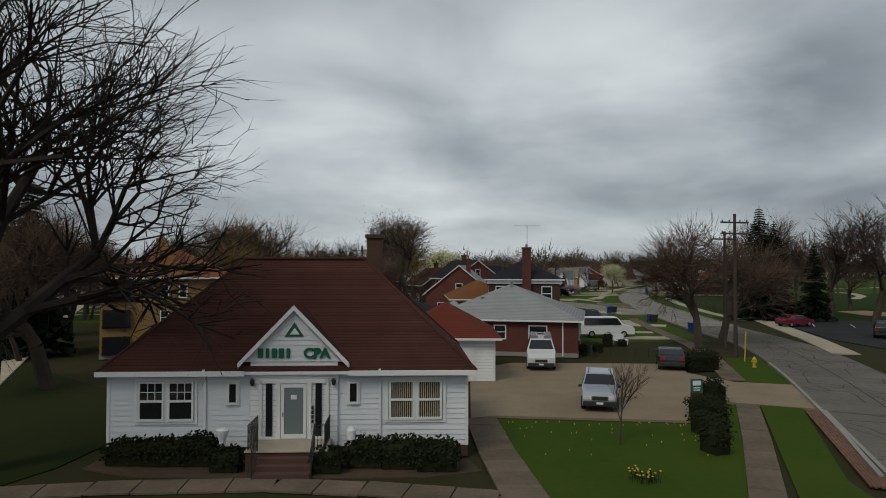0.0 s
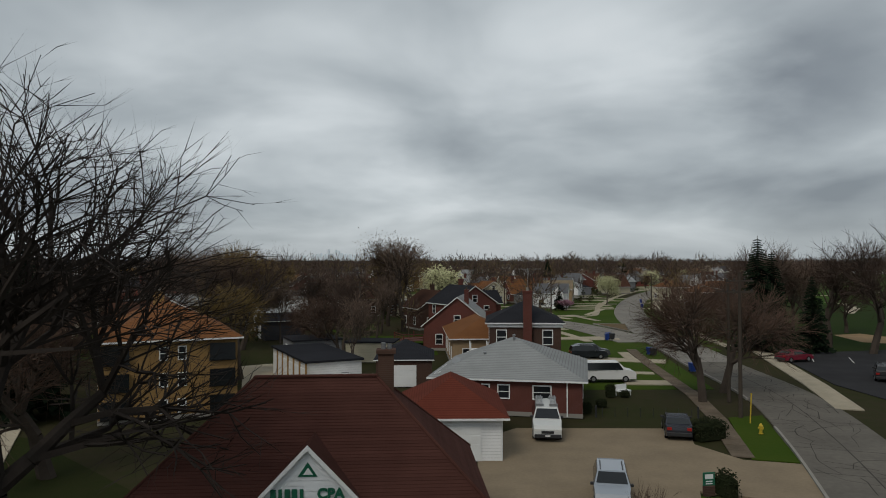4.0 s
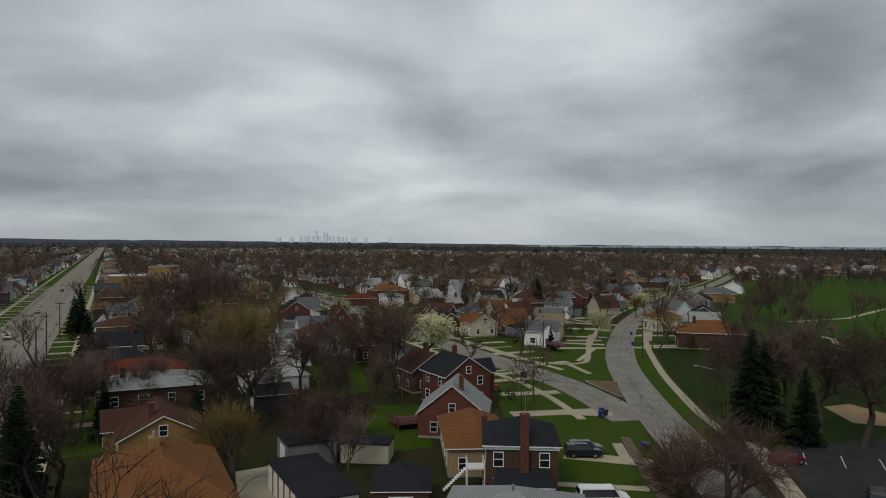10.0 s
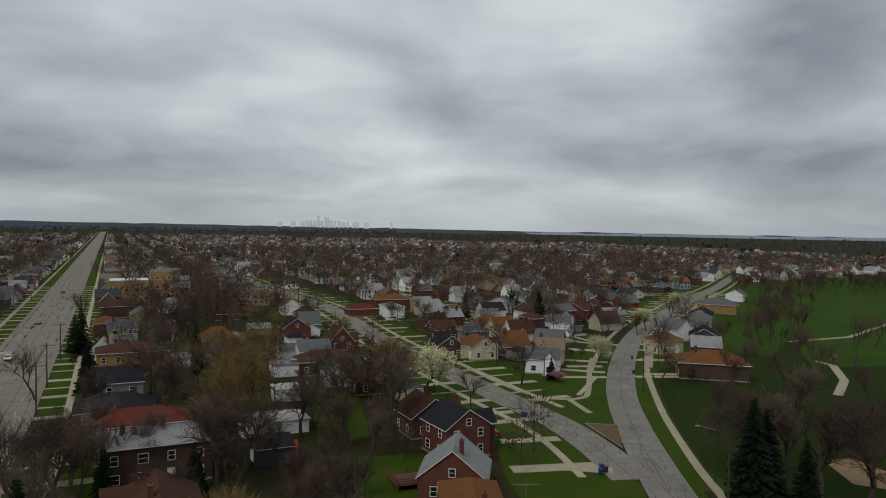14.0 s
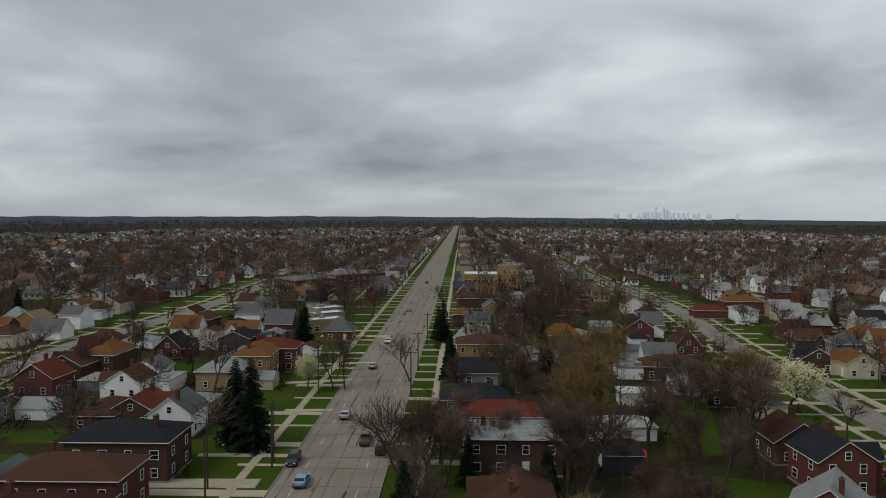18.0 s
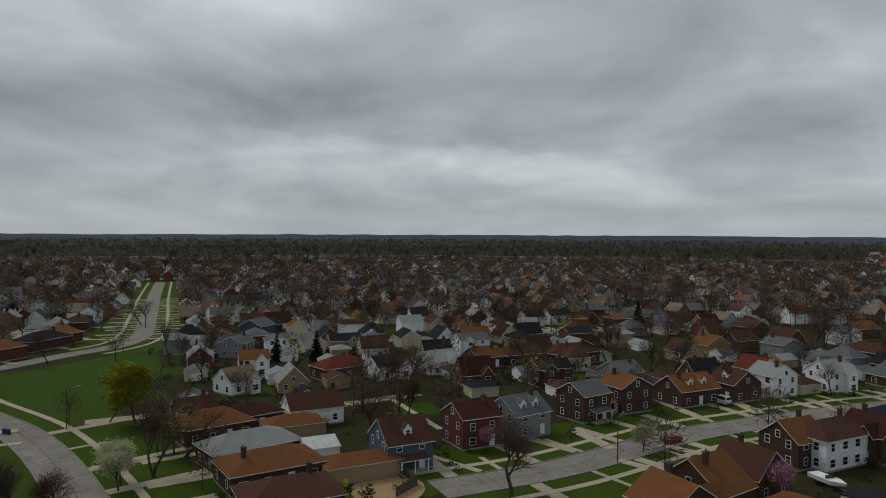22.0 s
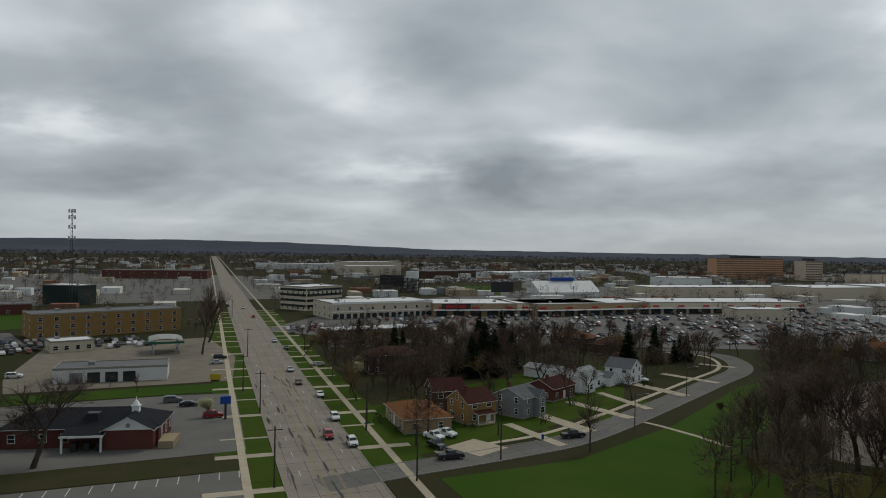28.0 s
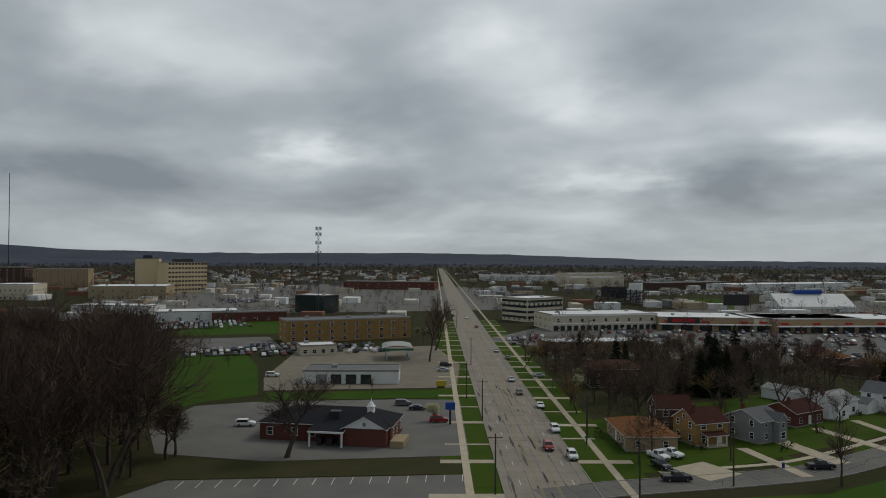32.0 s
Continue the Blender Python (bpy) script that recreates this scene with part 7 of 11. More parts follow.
fence([(4.49, 59.94), (6.97, 59.98)], 1.8, MAT["wood"], "weathered grey wooden board fence by the garage")
fence([(-6.86, 68.52), (-4.27, 56.42)], 1.8, MAT["wood"], "weathered grey wooden board fence by the garage", .4, .35)
fence([(12.03, 57.64), (20.04, 56.97)], .8, MAT["dark"], "low dark wire garden fence behind the yard", .9, .04)
fence([(46.5, 106), (52.5, 140), (60, 178), (74, 222)], .7, MAT["wood"], "low wooden rail fence along the park walk", 1.6, .1)
# garden clutter behind the yard
for k, (x, y, h) in enumerate(((11.59, 59.28, .9), (13.44, 61.69, .7), (15.30, 66.14, 1.2), (11.08, 61.65, 1.3), (16.62, 66.17, .6))):
    hedge(x, y, 0, .9, .8, h, 40 + k, "shrub", "small dark garden shrub behind the yard")
gr = root("grill", 16.67, 66.78, 0, 30, "white covered garden seat on the bungalow lawn", "seat")
part("seat", Shape().box(-.7, .7, -.35, .35, .4, .5, bevel=.02).mesh("seat", MAT["trim"]), gr)
part("backrest", Shape().box(-.7, .7, .3, .38, .5, 1.0, bevel=.02).mesh("backrest", MAT["trim"]), gr)
for x in (-.6, .6):
    for y in (-.3, .3):
        part("leg", Shape().box(x - .04, x + .04, y - .04, y + .04, 0, .4).mesh("leg", MAT["trim"]), gr)

# bins at the kerbs
for x, y, t, m in ((27.61, 94.57, 20, "bin_blue"), (27.88, 93.76, 40, "dark"), (26.84, 113.97, 10, "bin_blue"), (27.17, 112.79, 30, "dark"), (26.12, 111.80, 0, "bin_blue"), (18.46, 145.26, 0, "dark"), (19.09, 144.82, 20, "bin_blue"), (32.72, 186.93, 0, "bin_blue"),
                   (54.11, 188.33, 0, "bin_blue"), (60.05, 209.57, 0, "bin_blue"), (-7.97, -151.56, 0, "bin_blue"), (-140.45, -94.32, 0, "bin_blue"), (-140.12, -93.26, 10, "bin_blue"), (28.04, 80.16, 10, "bin_blue")):
    bin_(x, y, t, m)

# tarmac lot beyond the drive
patch("tarmac_lot", [(40, 60), (39.5, 72), (43, 88), (48, 96), (66, 100), (90, 92), (92, 66), (62, 44)], 0.0, MAT["tarmac"], "dark tarmac parking lot with white bay lines", "parking lot")
for k in range(9):
    ribbon("bay_line", [(46 + k * 4.2, 88 - k * 1.4), (48.3 + k * 4.2, 93 - k * 1.4)], .12, .01, MAT["white_line"], None, .008, "white painted parking bay line", "road marking")
    ribbon("bay_line", [(46 + k * 3.6, 66 - k * 1.2), (48.0 + k * 3.6, 71 - k * 1.2)], .12, .01, MAT["white_line"], None, .008, "white painted parking bay line", "road marking")
ribbon("lot_walk", [(34, 60), (37.5, 72), (42, 90), (44, 98)], 2.2, .04, MAT["concrete"], None, .1, "concrete walk along the tarmac lot", "sidewalk")

# driveways
drive_z = .028
for a, b, w in (((21.20, 115.22), (28.65, 113.86), 2.8), ((16.60, 92.51), (27.84, 88.65), 3.0), ((13.41, 81.54), (23.53, 79.70), 1.4), ((18.67, 73.80), (23.82, 73.36), 2.6), ((12.11, 128.78), (23.27, 130.77), 2.6), ((12.38, 114.08), (26.57, 116.24), 3.2),
                ((10.53, 147.35), (17.24, 149.39), 2.0), ((32.55, 183.82), (45.96, 184.32), 2.4), ((38.35, 198.02), (48.31, 198.44), 2.4), ((34.26, 164.54), (42.97, 184.21), 1.2), ((56.88, 188.43), (66.91, 188.82), 2.4), ((62.62, 209.69), (73.99, 208.35), 2.4),
                ((70.80, 236.42), (82.92, 238.29), 2.4), ((45.33, 223.82), (55.81, 225.44), 2.2), ((83.61, 271.15), (95.98, 275.13), 2.2),
                ((-150.56, 21.66), (-138.76, 27.19), 2.6), ((-178.60, 46.15), (-160.66, 51.85), 2.4), ((-142.08, 36.75), (-136.49, 43.51), 2.2), ((-131.89, 26.75), (-126.09, 33.55), 2.2), ((-178.99, 64.23), (-168.21, 65.98), 3.0), ((-183.87, 83.49), (-169.12, 86.30), 2.4),
                ((-194.93, 103.37), (-185.25, 109.57), 2.4), ((-91.08, 79.58), (-74.91, 87.11), 3.6), ((-92.57, 92.99), (-77.21, 99.78), 1.5), ((-113.53, 139.34), (-98.65, 151.16), 2.2), ((-96.50, 121.66), (-87.57, 126.04), 1.5), ((-123.10, 158.26), (-104.75, 170.69), 2.0), ((-142.48, 200.85), (-120.95, 209.96), 4.0),
                ((-124.55, -58.23), (-133.60, -46.23), 2.0), ((-113.21, -51.77), (-121.31, -39.79), 2.4), ((-176.82, -20.56), (-149.92, -6.44), 1.4), ((-159.24, 30.35), (-148.92, 38.76), 2.2), ((-144.98, 10.90), (-136.38, 19.88), 2.2), ((-134.35, -9.83), (-124.09, 1.81), 1.4),
                ((9.51, -145.95), (2.08, -140.30), 9.0), ((-0.31, -163.99), (-12.05, -147.04), 2.6), ((-7.37, -175.21), (-19.16, -159.69), 4.0), ((-16.60, -191.09), (-30.54, -174.46), 3.0), ((-26.46, -204.84), (-36.87, -185.36), 2.6), ((-38.15, -221.14), (-50.70, -204.37), 4.0), ((-51.27, -240.94), (-65.70, -226.63), 3.0),
                ((-69.53, -264.89), (-80.30, -258.68), 2.6), ((-123.46, -144.26), (-122.27, -140.62), 1.0), ((-95.87, -81.87), (-110.52, -80.40), 4.0), ((-134.41, -109.12), (-142.81, -93.10), 2.6), ((-126.82, -102.72), (-134.46, -86.65), 1.6), ((-121.31, -65.28), (-135.61, -51.66), 2.0), ((-110.31, -56.77), (-122.96, -43.36), 2.4),
                ((-223.68, -164.15), (-212.78, -140.67), 2.0), ((-245.03, -154.24), (-242.39, -141.93), 2.0), ((-269.83, -161.34), (-264.57, -146.92), 2.0), ((-295.41, -164.49), (-294.14, -151.83), 2.0)):
    drive_z += .0013
    ribbon("driveway", [a, b], w, drive_z, MAT["concrete"], None, .1, "plain concrete driveway across the lawn", "driveway")
ribbon("alley", [(-149.82, -82.98), (-155.20, -73.18), (-159.69, -51.80), (-172.25, -26.86), (-182.27, -14.00)], 4.2, .02, MAT["concrete"], None, .1, "pale concrete lane behind the field", "road")
ribbon("park_path", [(126.49, 245.69), (155.12, 258.04), (194.56, 295.71)], 2.0, .0, MAT["concrete"], None, .06, "pale path across the park", "path")
ribbon("park_path", [(96.42, 166.42), (108.00, 183.00), (116.70, 203.05), (115.73, 210.24)], 2.2, .0, MAT["concrete"], None, .06, "pale path across the park", "path")
patch("lawn", [(13, 70), (26.5, 70), (28.6, 88), (31.4, 108), (25.5, 124), (17, 146), (12, 152), (11, 112), (13.5, 92)], -0.056, MAT["lawn"], "green mown front lawn", "lawn")
patch("lawn", [(-27.4, 162.7), (-17.1, 168.8), (-11.5, 131.2), (-20.0, 125.8)], -0.057, MAT["lawn"], "green back lawn behind the brick houses", "lawn")
patch("lawn", [(-12.5, 120.1), (-1.7, 121.7), (-0.4, 96.4), (-10.7, 92.4)], -0.0575, MAT["lawn"], "green back lawn beside the timber deck", "lawn")
# bright mown lawns before the houses
lawn_z = -0.05
for q in ([(12.89, 141.62), (25.13, 137.72), (24.65, 124.88), (11.02, 118.37)], [(12.40, 110.59), (24.72, 112.32), (24.29, 98.61), (15.21, 98.55)], [(8.89, 158.24), (19.11, 141.76), (20.39, 135.64), (8.97, 134.63)], [(19.49, 111.15), (26.06, 109.12), (25.57, 92.91), (16.71, 93.05)],
          [(15.66, 87.87), (23.98, 85.33), (23.79, 80.51), (14.50, 82.16)], [(52.80, 177.59), (44.75, 140.20), (39.01, 98.71), (37.01, 98.70), (42.48, 140.15), (50.63, 177.52)], [(59.03, 181.24), (96.21, 186.19), (65.91, 132.67), (43.16, 100.87)],
          [(11.50, 198.56), (23.95, 190.98), (38.10, 175.76), (36.92, 164.62), (26.51, 165.46)], [(-87.19, 81.01), (-86.45, 96.43), (-79.72, 98.58), (-77.80, 87.88)], [(-110.74, 133.84), (-100.12, 144.53), (-90.10, 120.42), (-96.51, 118.09)], [(-83.53, 71.73), (-86.26, 80.13), (-76.47, 82.53), (-75.49, 79.02)],
          [(-196.50, 78.79), (-178.77, 84.46), (-173.25, 72.45)], [(-125.82, -39.31), (-134.78, -3.48), (-119.77, -0.07), (-111.79, -6.10)], [(9.22, -142.03), (0.07, -143.68), (3.98, -137.09)], [(-8.17, -162.20), (-16.38, -156.75), (-8.71, -147.83)], [(-24.91, -185.75), (-31.19, -169.95), (-20.81, -163.05)], [(-36.11, -198.69), (-40.85, -189.75), (-33.58, -183.90)],
          [(-124.85, -57.44), (-133.49, -49.65), (-123.78, -44.72), (-115.85, -53.03)], [(-141.00, -130.61), (-153.99, -127.71), (-140.97, -101.94), (-131.02, -117.22)]):
    patch("lawn", q, lawn_z, MAT["lawn"], "green mown front lawn", "lawn")
    lawn_z += 0.002

# ------------------------------------------------------------------ the commercial side, south along the avenue
APARTMENT = surface("buff_brick_far", (.58, .47, .36), (.48, .39, .30), .9, .1, 2.0, .05)
PLASTER = surface("cream_render", (.52, .46, .36), (.44, .39, .30), .85, .3, 4.0, .05)
TANPANEL = surface("tan_panel", (.30, .24, .15), (.25, .20, .13), .8, .2, 3.0, .05)
WHITEPANEL = surface("white_panel", (.60, .61, .60), (.50, .51, .50), .7, .2, 3.0, .05)
WHITEROOF = surface("white_membrane_roof", (.66, .67, .67), (.50, .51, .51), .8, .05, 1.0, .05)
GREYROOF = surface("grey_gravel_roof", (.16, .165, .17), (.12, .122, .125), .9, .1, 3.0, .1)
GLASS = glass_like("dark_glazing", (.02, .03, .032), .08)


def bank():
    x, y, t, L = facing((98.58, -124.82), (69.64, -132.72), 15)
    ob = root("bank_building", x, y, 0, t, "red brick bank with dark hip roof and white gabled wing", "bank")
    part("wall", Shape().box(-L / 2, L / 2, -5, 7.5, 0, 3.8).mesh("wall", WALL["red"]), ob)
    part("roof", hip_roof(L, 12.5, 3.8, 6.6, ROOF["dark"], .5), ob, pose(0, 1.25, 0))
    wx = L / 2 - 5.2
    w = part("wing_wall", gable_wall(7.0, 9.5, 3.9, 6.4, WALL["red"]), ob, pose(wx, -4.2, 0, 0, 0, 90))
    part("wing_roof", gable_roof(7.6, 9.5, 3.9, 6.4, ROOF["dark"], .4), ob, pose(wx, -4.2, 0, 0, 0, 90))
    part("gable_face", mesh("gable_face", [(-4.7, 0, 3.9), (4.7, 0, 3.9), (0, 0, 6.35), (-4.7, .06, 3.9), (4.7, .06, 3.9), (0, .06, 6.35)], [(0, 1, 2), (0, 3, 4, 1)], MAT["trim"]), ob, pose(wx, -7.76, 0))
    part("round_window", Shape().tube((0, 0, 0), (0, .1, 0), .45, .45, 14).mesh("round_window", MAT["steel"]), ob, pose(wx, -7.85, 4.8))
    part("cupola", Shape().box(-.7, .7, -.7, .7, 5.6, 7.4).box(-.85, .85, -.85, .85, 7.4, 7.55).mesh("cupola", MAT["trim"]), ob, pose(wx, -1.5, 0))
    part("cupola_roof", Shape().lathe([(.9, 7.55), (.5, 8.2), (.1, 8.7), (.03, 9.4)], 8).mesh("cupola_roof", MAT["trim"]), ob, pose(wx, -1.5, 0))
    # drive-through canopy
    cx = wx - 8.2
    part("canopy_roof", slab_roof([[(cx - 4.0, -9.5, 3.3), (cx + 4.0, -9.5, 3.3), (cx + 4.0, -5, 4.1), (cx - 4.0, -5, 4.1)]], .25, ROOF["dark"]), ob)
    part("canopy_fascia", Shape().box(cx - 4.0, cx + 4.0, -9.6, -9.45, 3.0, 3.4).mesh("canopy_fascia", MAT["trim"]), ob)
    for dx in (-3.6, 3.6):
        part("column", Shape().box(-.18, .18, -.18, .18, 0, 3.1).mesh("column", MAT["trim"]), ob, pose(cx + dx, -9.2, 0))
    for k in range(3):
        part("teller_unit", Shape().box(-.5, .5, -.8, .8, 0, 1.7, bevel=.06).mesh("teller_unit", MAT["dark"]), ob, pose(cx - 1.8 + k * 2.4, -7.4, 0))
    part("roof_unit", Shape().box(-1.2, 1.2, -1, 1, 4.8, 6.4, bevel=.08).mesh("roof_unit", MAT["dark"]), ob, pose(cx + .2, -2.2, 0))
    for k in (-L / 2 + 2.4, -L / 2 + 8.2, -L / 2 + 12.2):
        add_window(ob, k, -5.03, 1.2, 0, 1.3, 1.6)
    for y0 in (-2, 2, 6):
        add_window(ob, L / 2 + .03, y0, 1.2, 90, 1.2, 1.6)
    part("drive_wall", Shape().box(L / 2 + .4, L / 2 + 3.4, -7.5, -1, 0, 1.4).mesh("drive_wall", TANPANEL), ob)
    return ob


bank()
patch("bank_lot", [(129.88, -124.91), (111.63, -108.74), (87.54, -113.47), (51.55, -134.56), (74.90, -187.07), (90.77, -180.53), (126.91, -159.59), (137.60, -148.65)], -0.01, MAT["lot"], "grey tarmac lot round the bank", "parking lot")
patch("brown_bank", [(109.82, -103.96), (50.85, -132.13), (46.68, -123.19), (96.41, -96.52), (100.13, -89.49)], -0.02, surface("bank_scrub", (0.050, 0.040, 0.022), (0.026, 0.034, 0.011), 0.95, 0.15, 2.5, 0.6, fleck=1.0), "brown and green scrub slope between two lots", "slope")
patch("empty_lot", [(95.91, -96.01), (46.42, -122.53), (40.63, -109.05), (66, -84), (98, -70)], -0.005, MAT["lot"], "empty tarmac lot with slanted white bay lines", "parking lot")
for k in range(16):
    a, b = Vector((91.21, -93.27)), Vector((46.44, -117.97))
    q = a.lerp(b, k / 15)
    ribbon("bay_line", [tuple(q), (q.x + 1.5, q.y - 3.7)], .16, .01, MAT["white_line"], None, .008, "white painted parking bay line", "road marking")
patch("bank_field", [(222.28, -217.64), (192.38, -238.50), (166.54, -212.94), (131.81, -168.41), (139.20, -154.92), (141.88, -136.56)], -0.03, MAT["mown"], "green lawn beside the bank", "lawn")
patch("hospital_lawn", [(301.44, -357.26), (255.87, -406.03), (213.33, -321.43), (278.58, -273.05)], -0.02, MAT["mown"], "green lawn before the hospital lots", "lawn")
patch("car_park", [(269.83, -257.12), (223.96, -295.79), (193.85, -264.33), (241.35, -223.54)], -0.02, MAT["lot"], "long car park full of cars", "parking lot")
patch("station_yard", [(149.01, -193.52), (180.26, -258.19), (132.93, -299.13), (100.13, -249.53), (83.08, -204.93), (134.85, -175.07)], -0.012, surface("station_concrete", (.20, .178, .142), (.135, .120, .098), .9, .2, 3.0, .1), "pale concrete yard of the service station", "yard")
patch("grass_strip", [(132.55, -172.08), (80.84, -201.77), (75.41, -190.54), (91.51, -182.01), (125.10, -162.37)], -0.0, MAT["mown"], "narrow green strip before the workshop", "lawn")
x, y, t, L = facing((130.72, -189.68), (102.48, -202.51), 13)
w = block(x, y, t, L, 13, 4.2, WHITEPANEL, "workshop", "white flat-roofed car workshop with large doors", "building", 0, 1, GREYROOF)
for k in range(4):
    part("workshop_door", Shape().box(-1.7, 1.7, -.06, 0, 0, 3.0).mesh("workshop_door", GLASS if k else MAT["steel"]), w, pose(-L / 2 + 6.0 + k * 4.8, -6.52, .02))
x, y, t, L = facing((131.70, -245.70), (120.89, -251.70), 16)
cn = root("fuel_canopy", x, y, 0, t, "green-edged white fuel station canopy on posts", "canopy")
cv = Shape()
for k in range(8):
    a0, a1 = math.pi * k / 8, math.pi * (k + 1) / 8
    cv.add([(-L / 2 * math.cos(a0), -8, 4.6 + 1.3 * math.sin(a0)), (-L / 2 * math.cos(a1), -8, 4.6 + 1.3 * math.sin(a1)), (-L / 2 * math.cos(a1), 8, 4.6 + 1.3 * math.sin(a1)), (-L / 2 * math.cos(a0), 8, 4.6 + 1.3 * math.sin(a0))], [(0, 1, 2, 3), (3, 2, 1, 0)])
part("roof", cv.mesh("roof", WHITEPANEL), cn)
part("fascia", Shape().box(-L / 2, L / 2, -8.1, -7.9, 4.0, 4.8).box(-L / 2 - .1, -L / 2 + .1, -8, 8, 4.0, 4.8).box(L / 2 - .1, L / 2 + .1, -8, 8, 4.0, 4.8).mesh("fascia", MAT["green_sign"]), cn)
for dx in (-.35, .35):
    for dy in (-5.5, 0, 5.5):
        part("post", Shape().box(-.2, .2, -.2, .2, 0, 4.4).mesh("post", MAT["trim"]), cn, pose(dx * L, dy, 0))
        part("fuel_pump", Shape().box(-.4, .4, -.6, .6, 0, 1.6, bevel=.06).mesh("fuel_pump", MAT["steel"]), cn, pose(dx * L, dy - 1.4, 0))
for a, b, dep, h, wall, nm, lab, bays, fl, rf in (
        ((168.76, -243.72), (157.76, -253.90), 12, 4.0, PLASTER, "kiosk_building", "small cream service building with blue-edged flat roof", 4, 1, WHITEROOF),
        ((199.27, -276.20), (156.84, -322.97), 18, 10.5, WALL["yellow"], "school_building", "long yellow brick school with rows of windows", 20, 3, GREYROOF),
        ((76.40, -291.50), (34.53, -318.99), 16, 5.0, WALL["tan"], "store_building", "low tan brick store with white fascia", 6, 1, WHITEROOF),
        ((128.62, -435.44), (112.72, -464.25), 24, 15.0, PLASTER, "office_block", "pale stepped office block with window bands", 8, 3, WHITEROOF),
        ((99.95, -388.61), (47.35, -427.01), 30, 9.0, PLASTER, "shop_row", "long cream shop row with arched openings", 9, 2, WHITEROOF),
        ((444.21, -1196.29), (294.53, -1255.61), 40, 10.0, WHITEPANEL, "warehouse_store", "long white store far along the avenue", 0, 1, WHITEROOF),
        ((231.20, -986.68), (164.00, -1040.60), 40, 14.0, PLASTER, "cinema_building", "large tan hall far along the avenue", 0, 1, WHITEROOF),
        ((479.20, -787.70), (364.41, -817.94), 30, 10.0, WALL["red"], "school_hall", "long dark red brick building behind trees", 18, 2, GREYROOF),
        ((308.25, -438.10), (281.85, -435.78), 18, 13.0, GLASS, "glass_office", "dark glass office with pale roof", 0, 1, WHITEROOF),
        ((304.98, -345.55), (271.19, -376.02), 18, 6.0, WALL["red"], "clinic_building", "low red brick clinic with white gables", 12, 1, GREYROOF),
        ((334.03, -327.61), (296.94, -360.05), 26, 6.5, WHITEPANEL, "medical_building", "low white medical building with bowed roofs", 10, 1, WHITEROOF),
        ((438.74, -353.61), (383.20, -370.77), 24, 6.0, WHITEPANEL, "medical_building", "low white medical building with bowed roofs", 10, 1, WHITEROOF),
        ((571.68, -479.90), (515.35, -520.53), 50, 12.0, TANPANEL, "hospital_wing", "tan hospital wing with long window bands", 16, 2, WHITEROOF),
        ((637.67, -432.31), (610.05, -452.23), 40, 14.0, PLASTER, "hospital_wing", "tan hospital wing with long window bands", 8, 2, WHITEROOF),
        ((826.36, -613.13), (778.16, -653.72), 40, 24.0, WALL["tan"], "apartment_block", "brown brick apartment block in the distance", 16, 6, GREYROOF),
        ((875.26, -571.96), (833.81, -606.86), 40, 26.0, WALL["brown"], "apartment_block", "brown brick apartment block in the distance", 14, 6, GREYROOF),
        ((115.43, -972.35), (22.36, -1085.53), 40, 9.0, WALL["brown"], "plaza_building", "far brown shopping plaza", 0, 1, GREYROOF),
        ((13.13, -959.69), (-145.43, -1132.92), 50, 9.0, WHITEPANEL, "plaza_building", "far white shopping plaza", 0, 1, WHITEROOF),
        ((-215.60, -788.25), (-161.33, -781.64), 40, 13.0, WHITEPANEL, "plaza_building", "far white shopping plaza", 0, 1, WHITEROOF),
        ((-124.91, -641.51), (-281.06, -705.65), 40, 9.0, PLASTER, "plaza_building", "far cream shops with yellow fascia", 0, 1, WHITEROOF),
        ((-264.38, -648.16), (-357.56, -690.89), 50, 11.0, PLASTER, "mall_building", "large pale shopping mall block", 0, 1, WHITEROOF),
        ((-342.26, -661.04), (-570.54, -751.62), 70, 12.0, PLASTER, "mall_building", "large pale shopping mall block", 0, 1, WHITEROOF),
        ((-135.63, -436.43), (-167.24, -442.70), 20, 7.0, PLASTER, "restaurant_building", "low white pavilion in the parking lot", 6, 1, WHITEROOF),
        ((250.99, -1066.87), (180.03, -1138.20), 40, 18.0, PLASTER, "cinema_building", "large tan hall far behind the shops", 0, 1, WHITEROOF),
        ((-446.76, -975.39), (-596.62, -966.34), 30, 15.0, APARTMENT, "apartment_block", "long tan apartment block in the distance", 22, 5, GREYROOF),
        ((-652.62, -1057.60), (-800.63, -1089.17), 30, 19.0, APARTMENT, "apartment_block", "long tan apartment block in the distance", 16, 6, GREYROOF),
        ((-219.93, 290.50), (-210.27, 312.14), 22, 8.0, WALL["red"], "school_wing", "low dark red brick building beside the avenue", 8, 2, GREYROOF),
        ((-219.63, 326.20), (-205.03, 354.17), 22, 8.0, WALL["red"], "school_wing", "low dark red brick building beside the avenue", 8, 2, GREYROOF),
        ((-149.94, 339.33), (-133.60, 346.15), 18, 10.0, WALL["yellow"], "apartment_block", "yellow brick flat-roofed building beside the avenue", 8, 2, WHITEROOF),
        ((-137.61, 356.62), (-126.92, 357.74), 18, 14.0, WALL["yellow"], "apartment_block", "yellow brick flat-roofed building beside the avenue", 4, 3, GREYROOF)):
    x, y, t, L = facing(a, b, dep)
    ob = block(x, y, t, L, dep, h, wall, nm, lab, "building", bays if bays < 10 else bays // 2, fl, rf, False, min(1.6, (h - 1) / max(fl, 1) * .5))
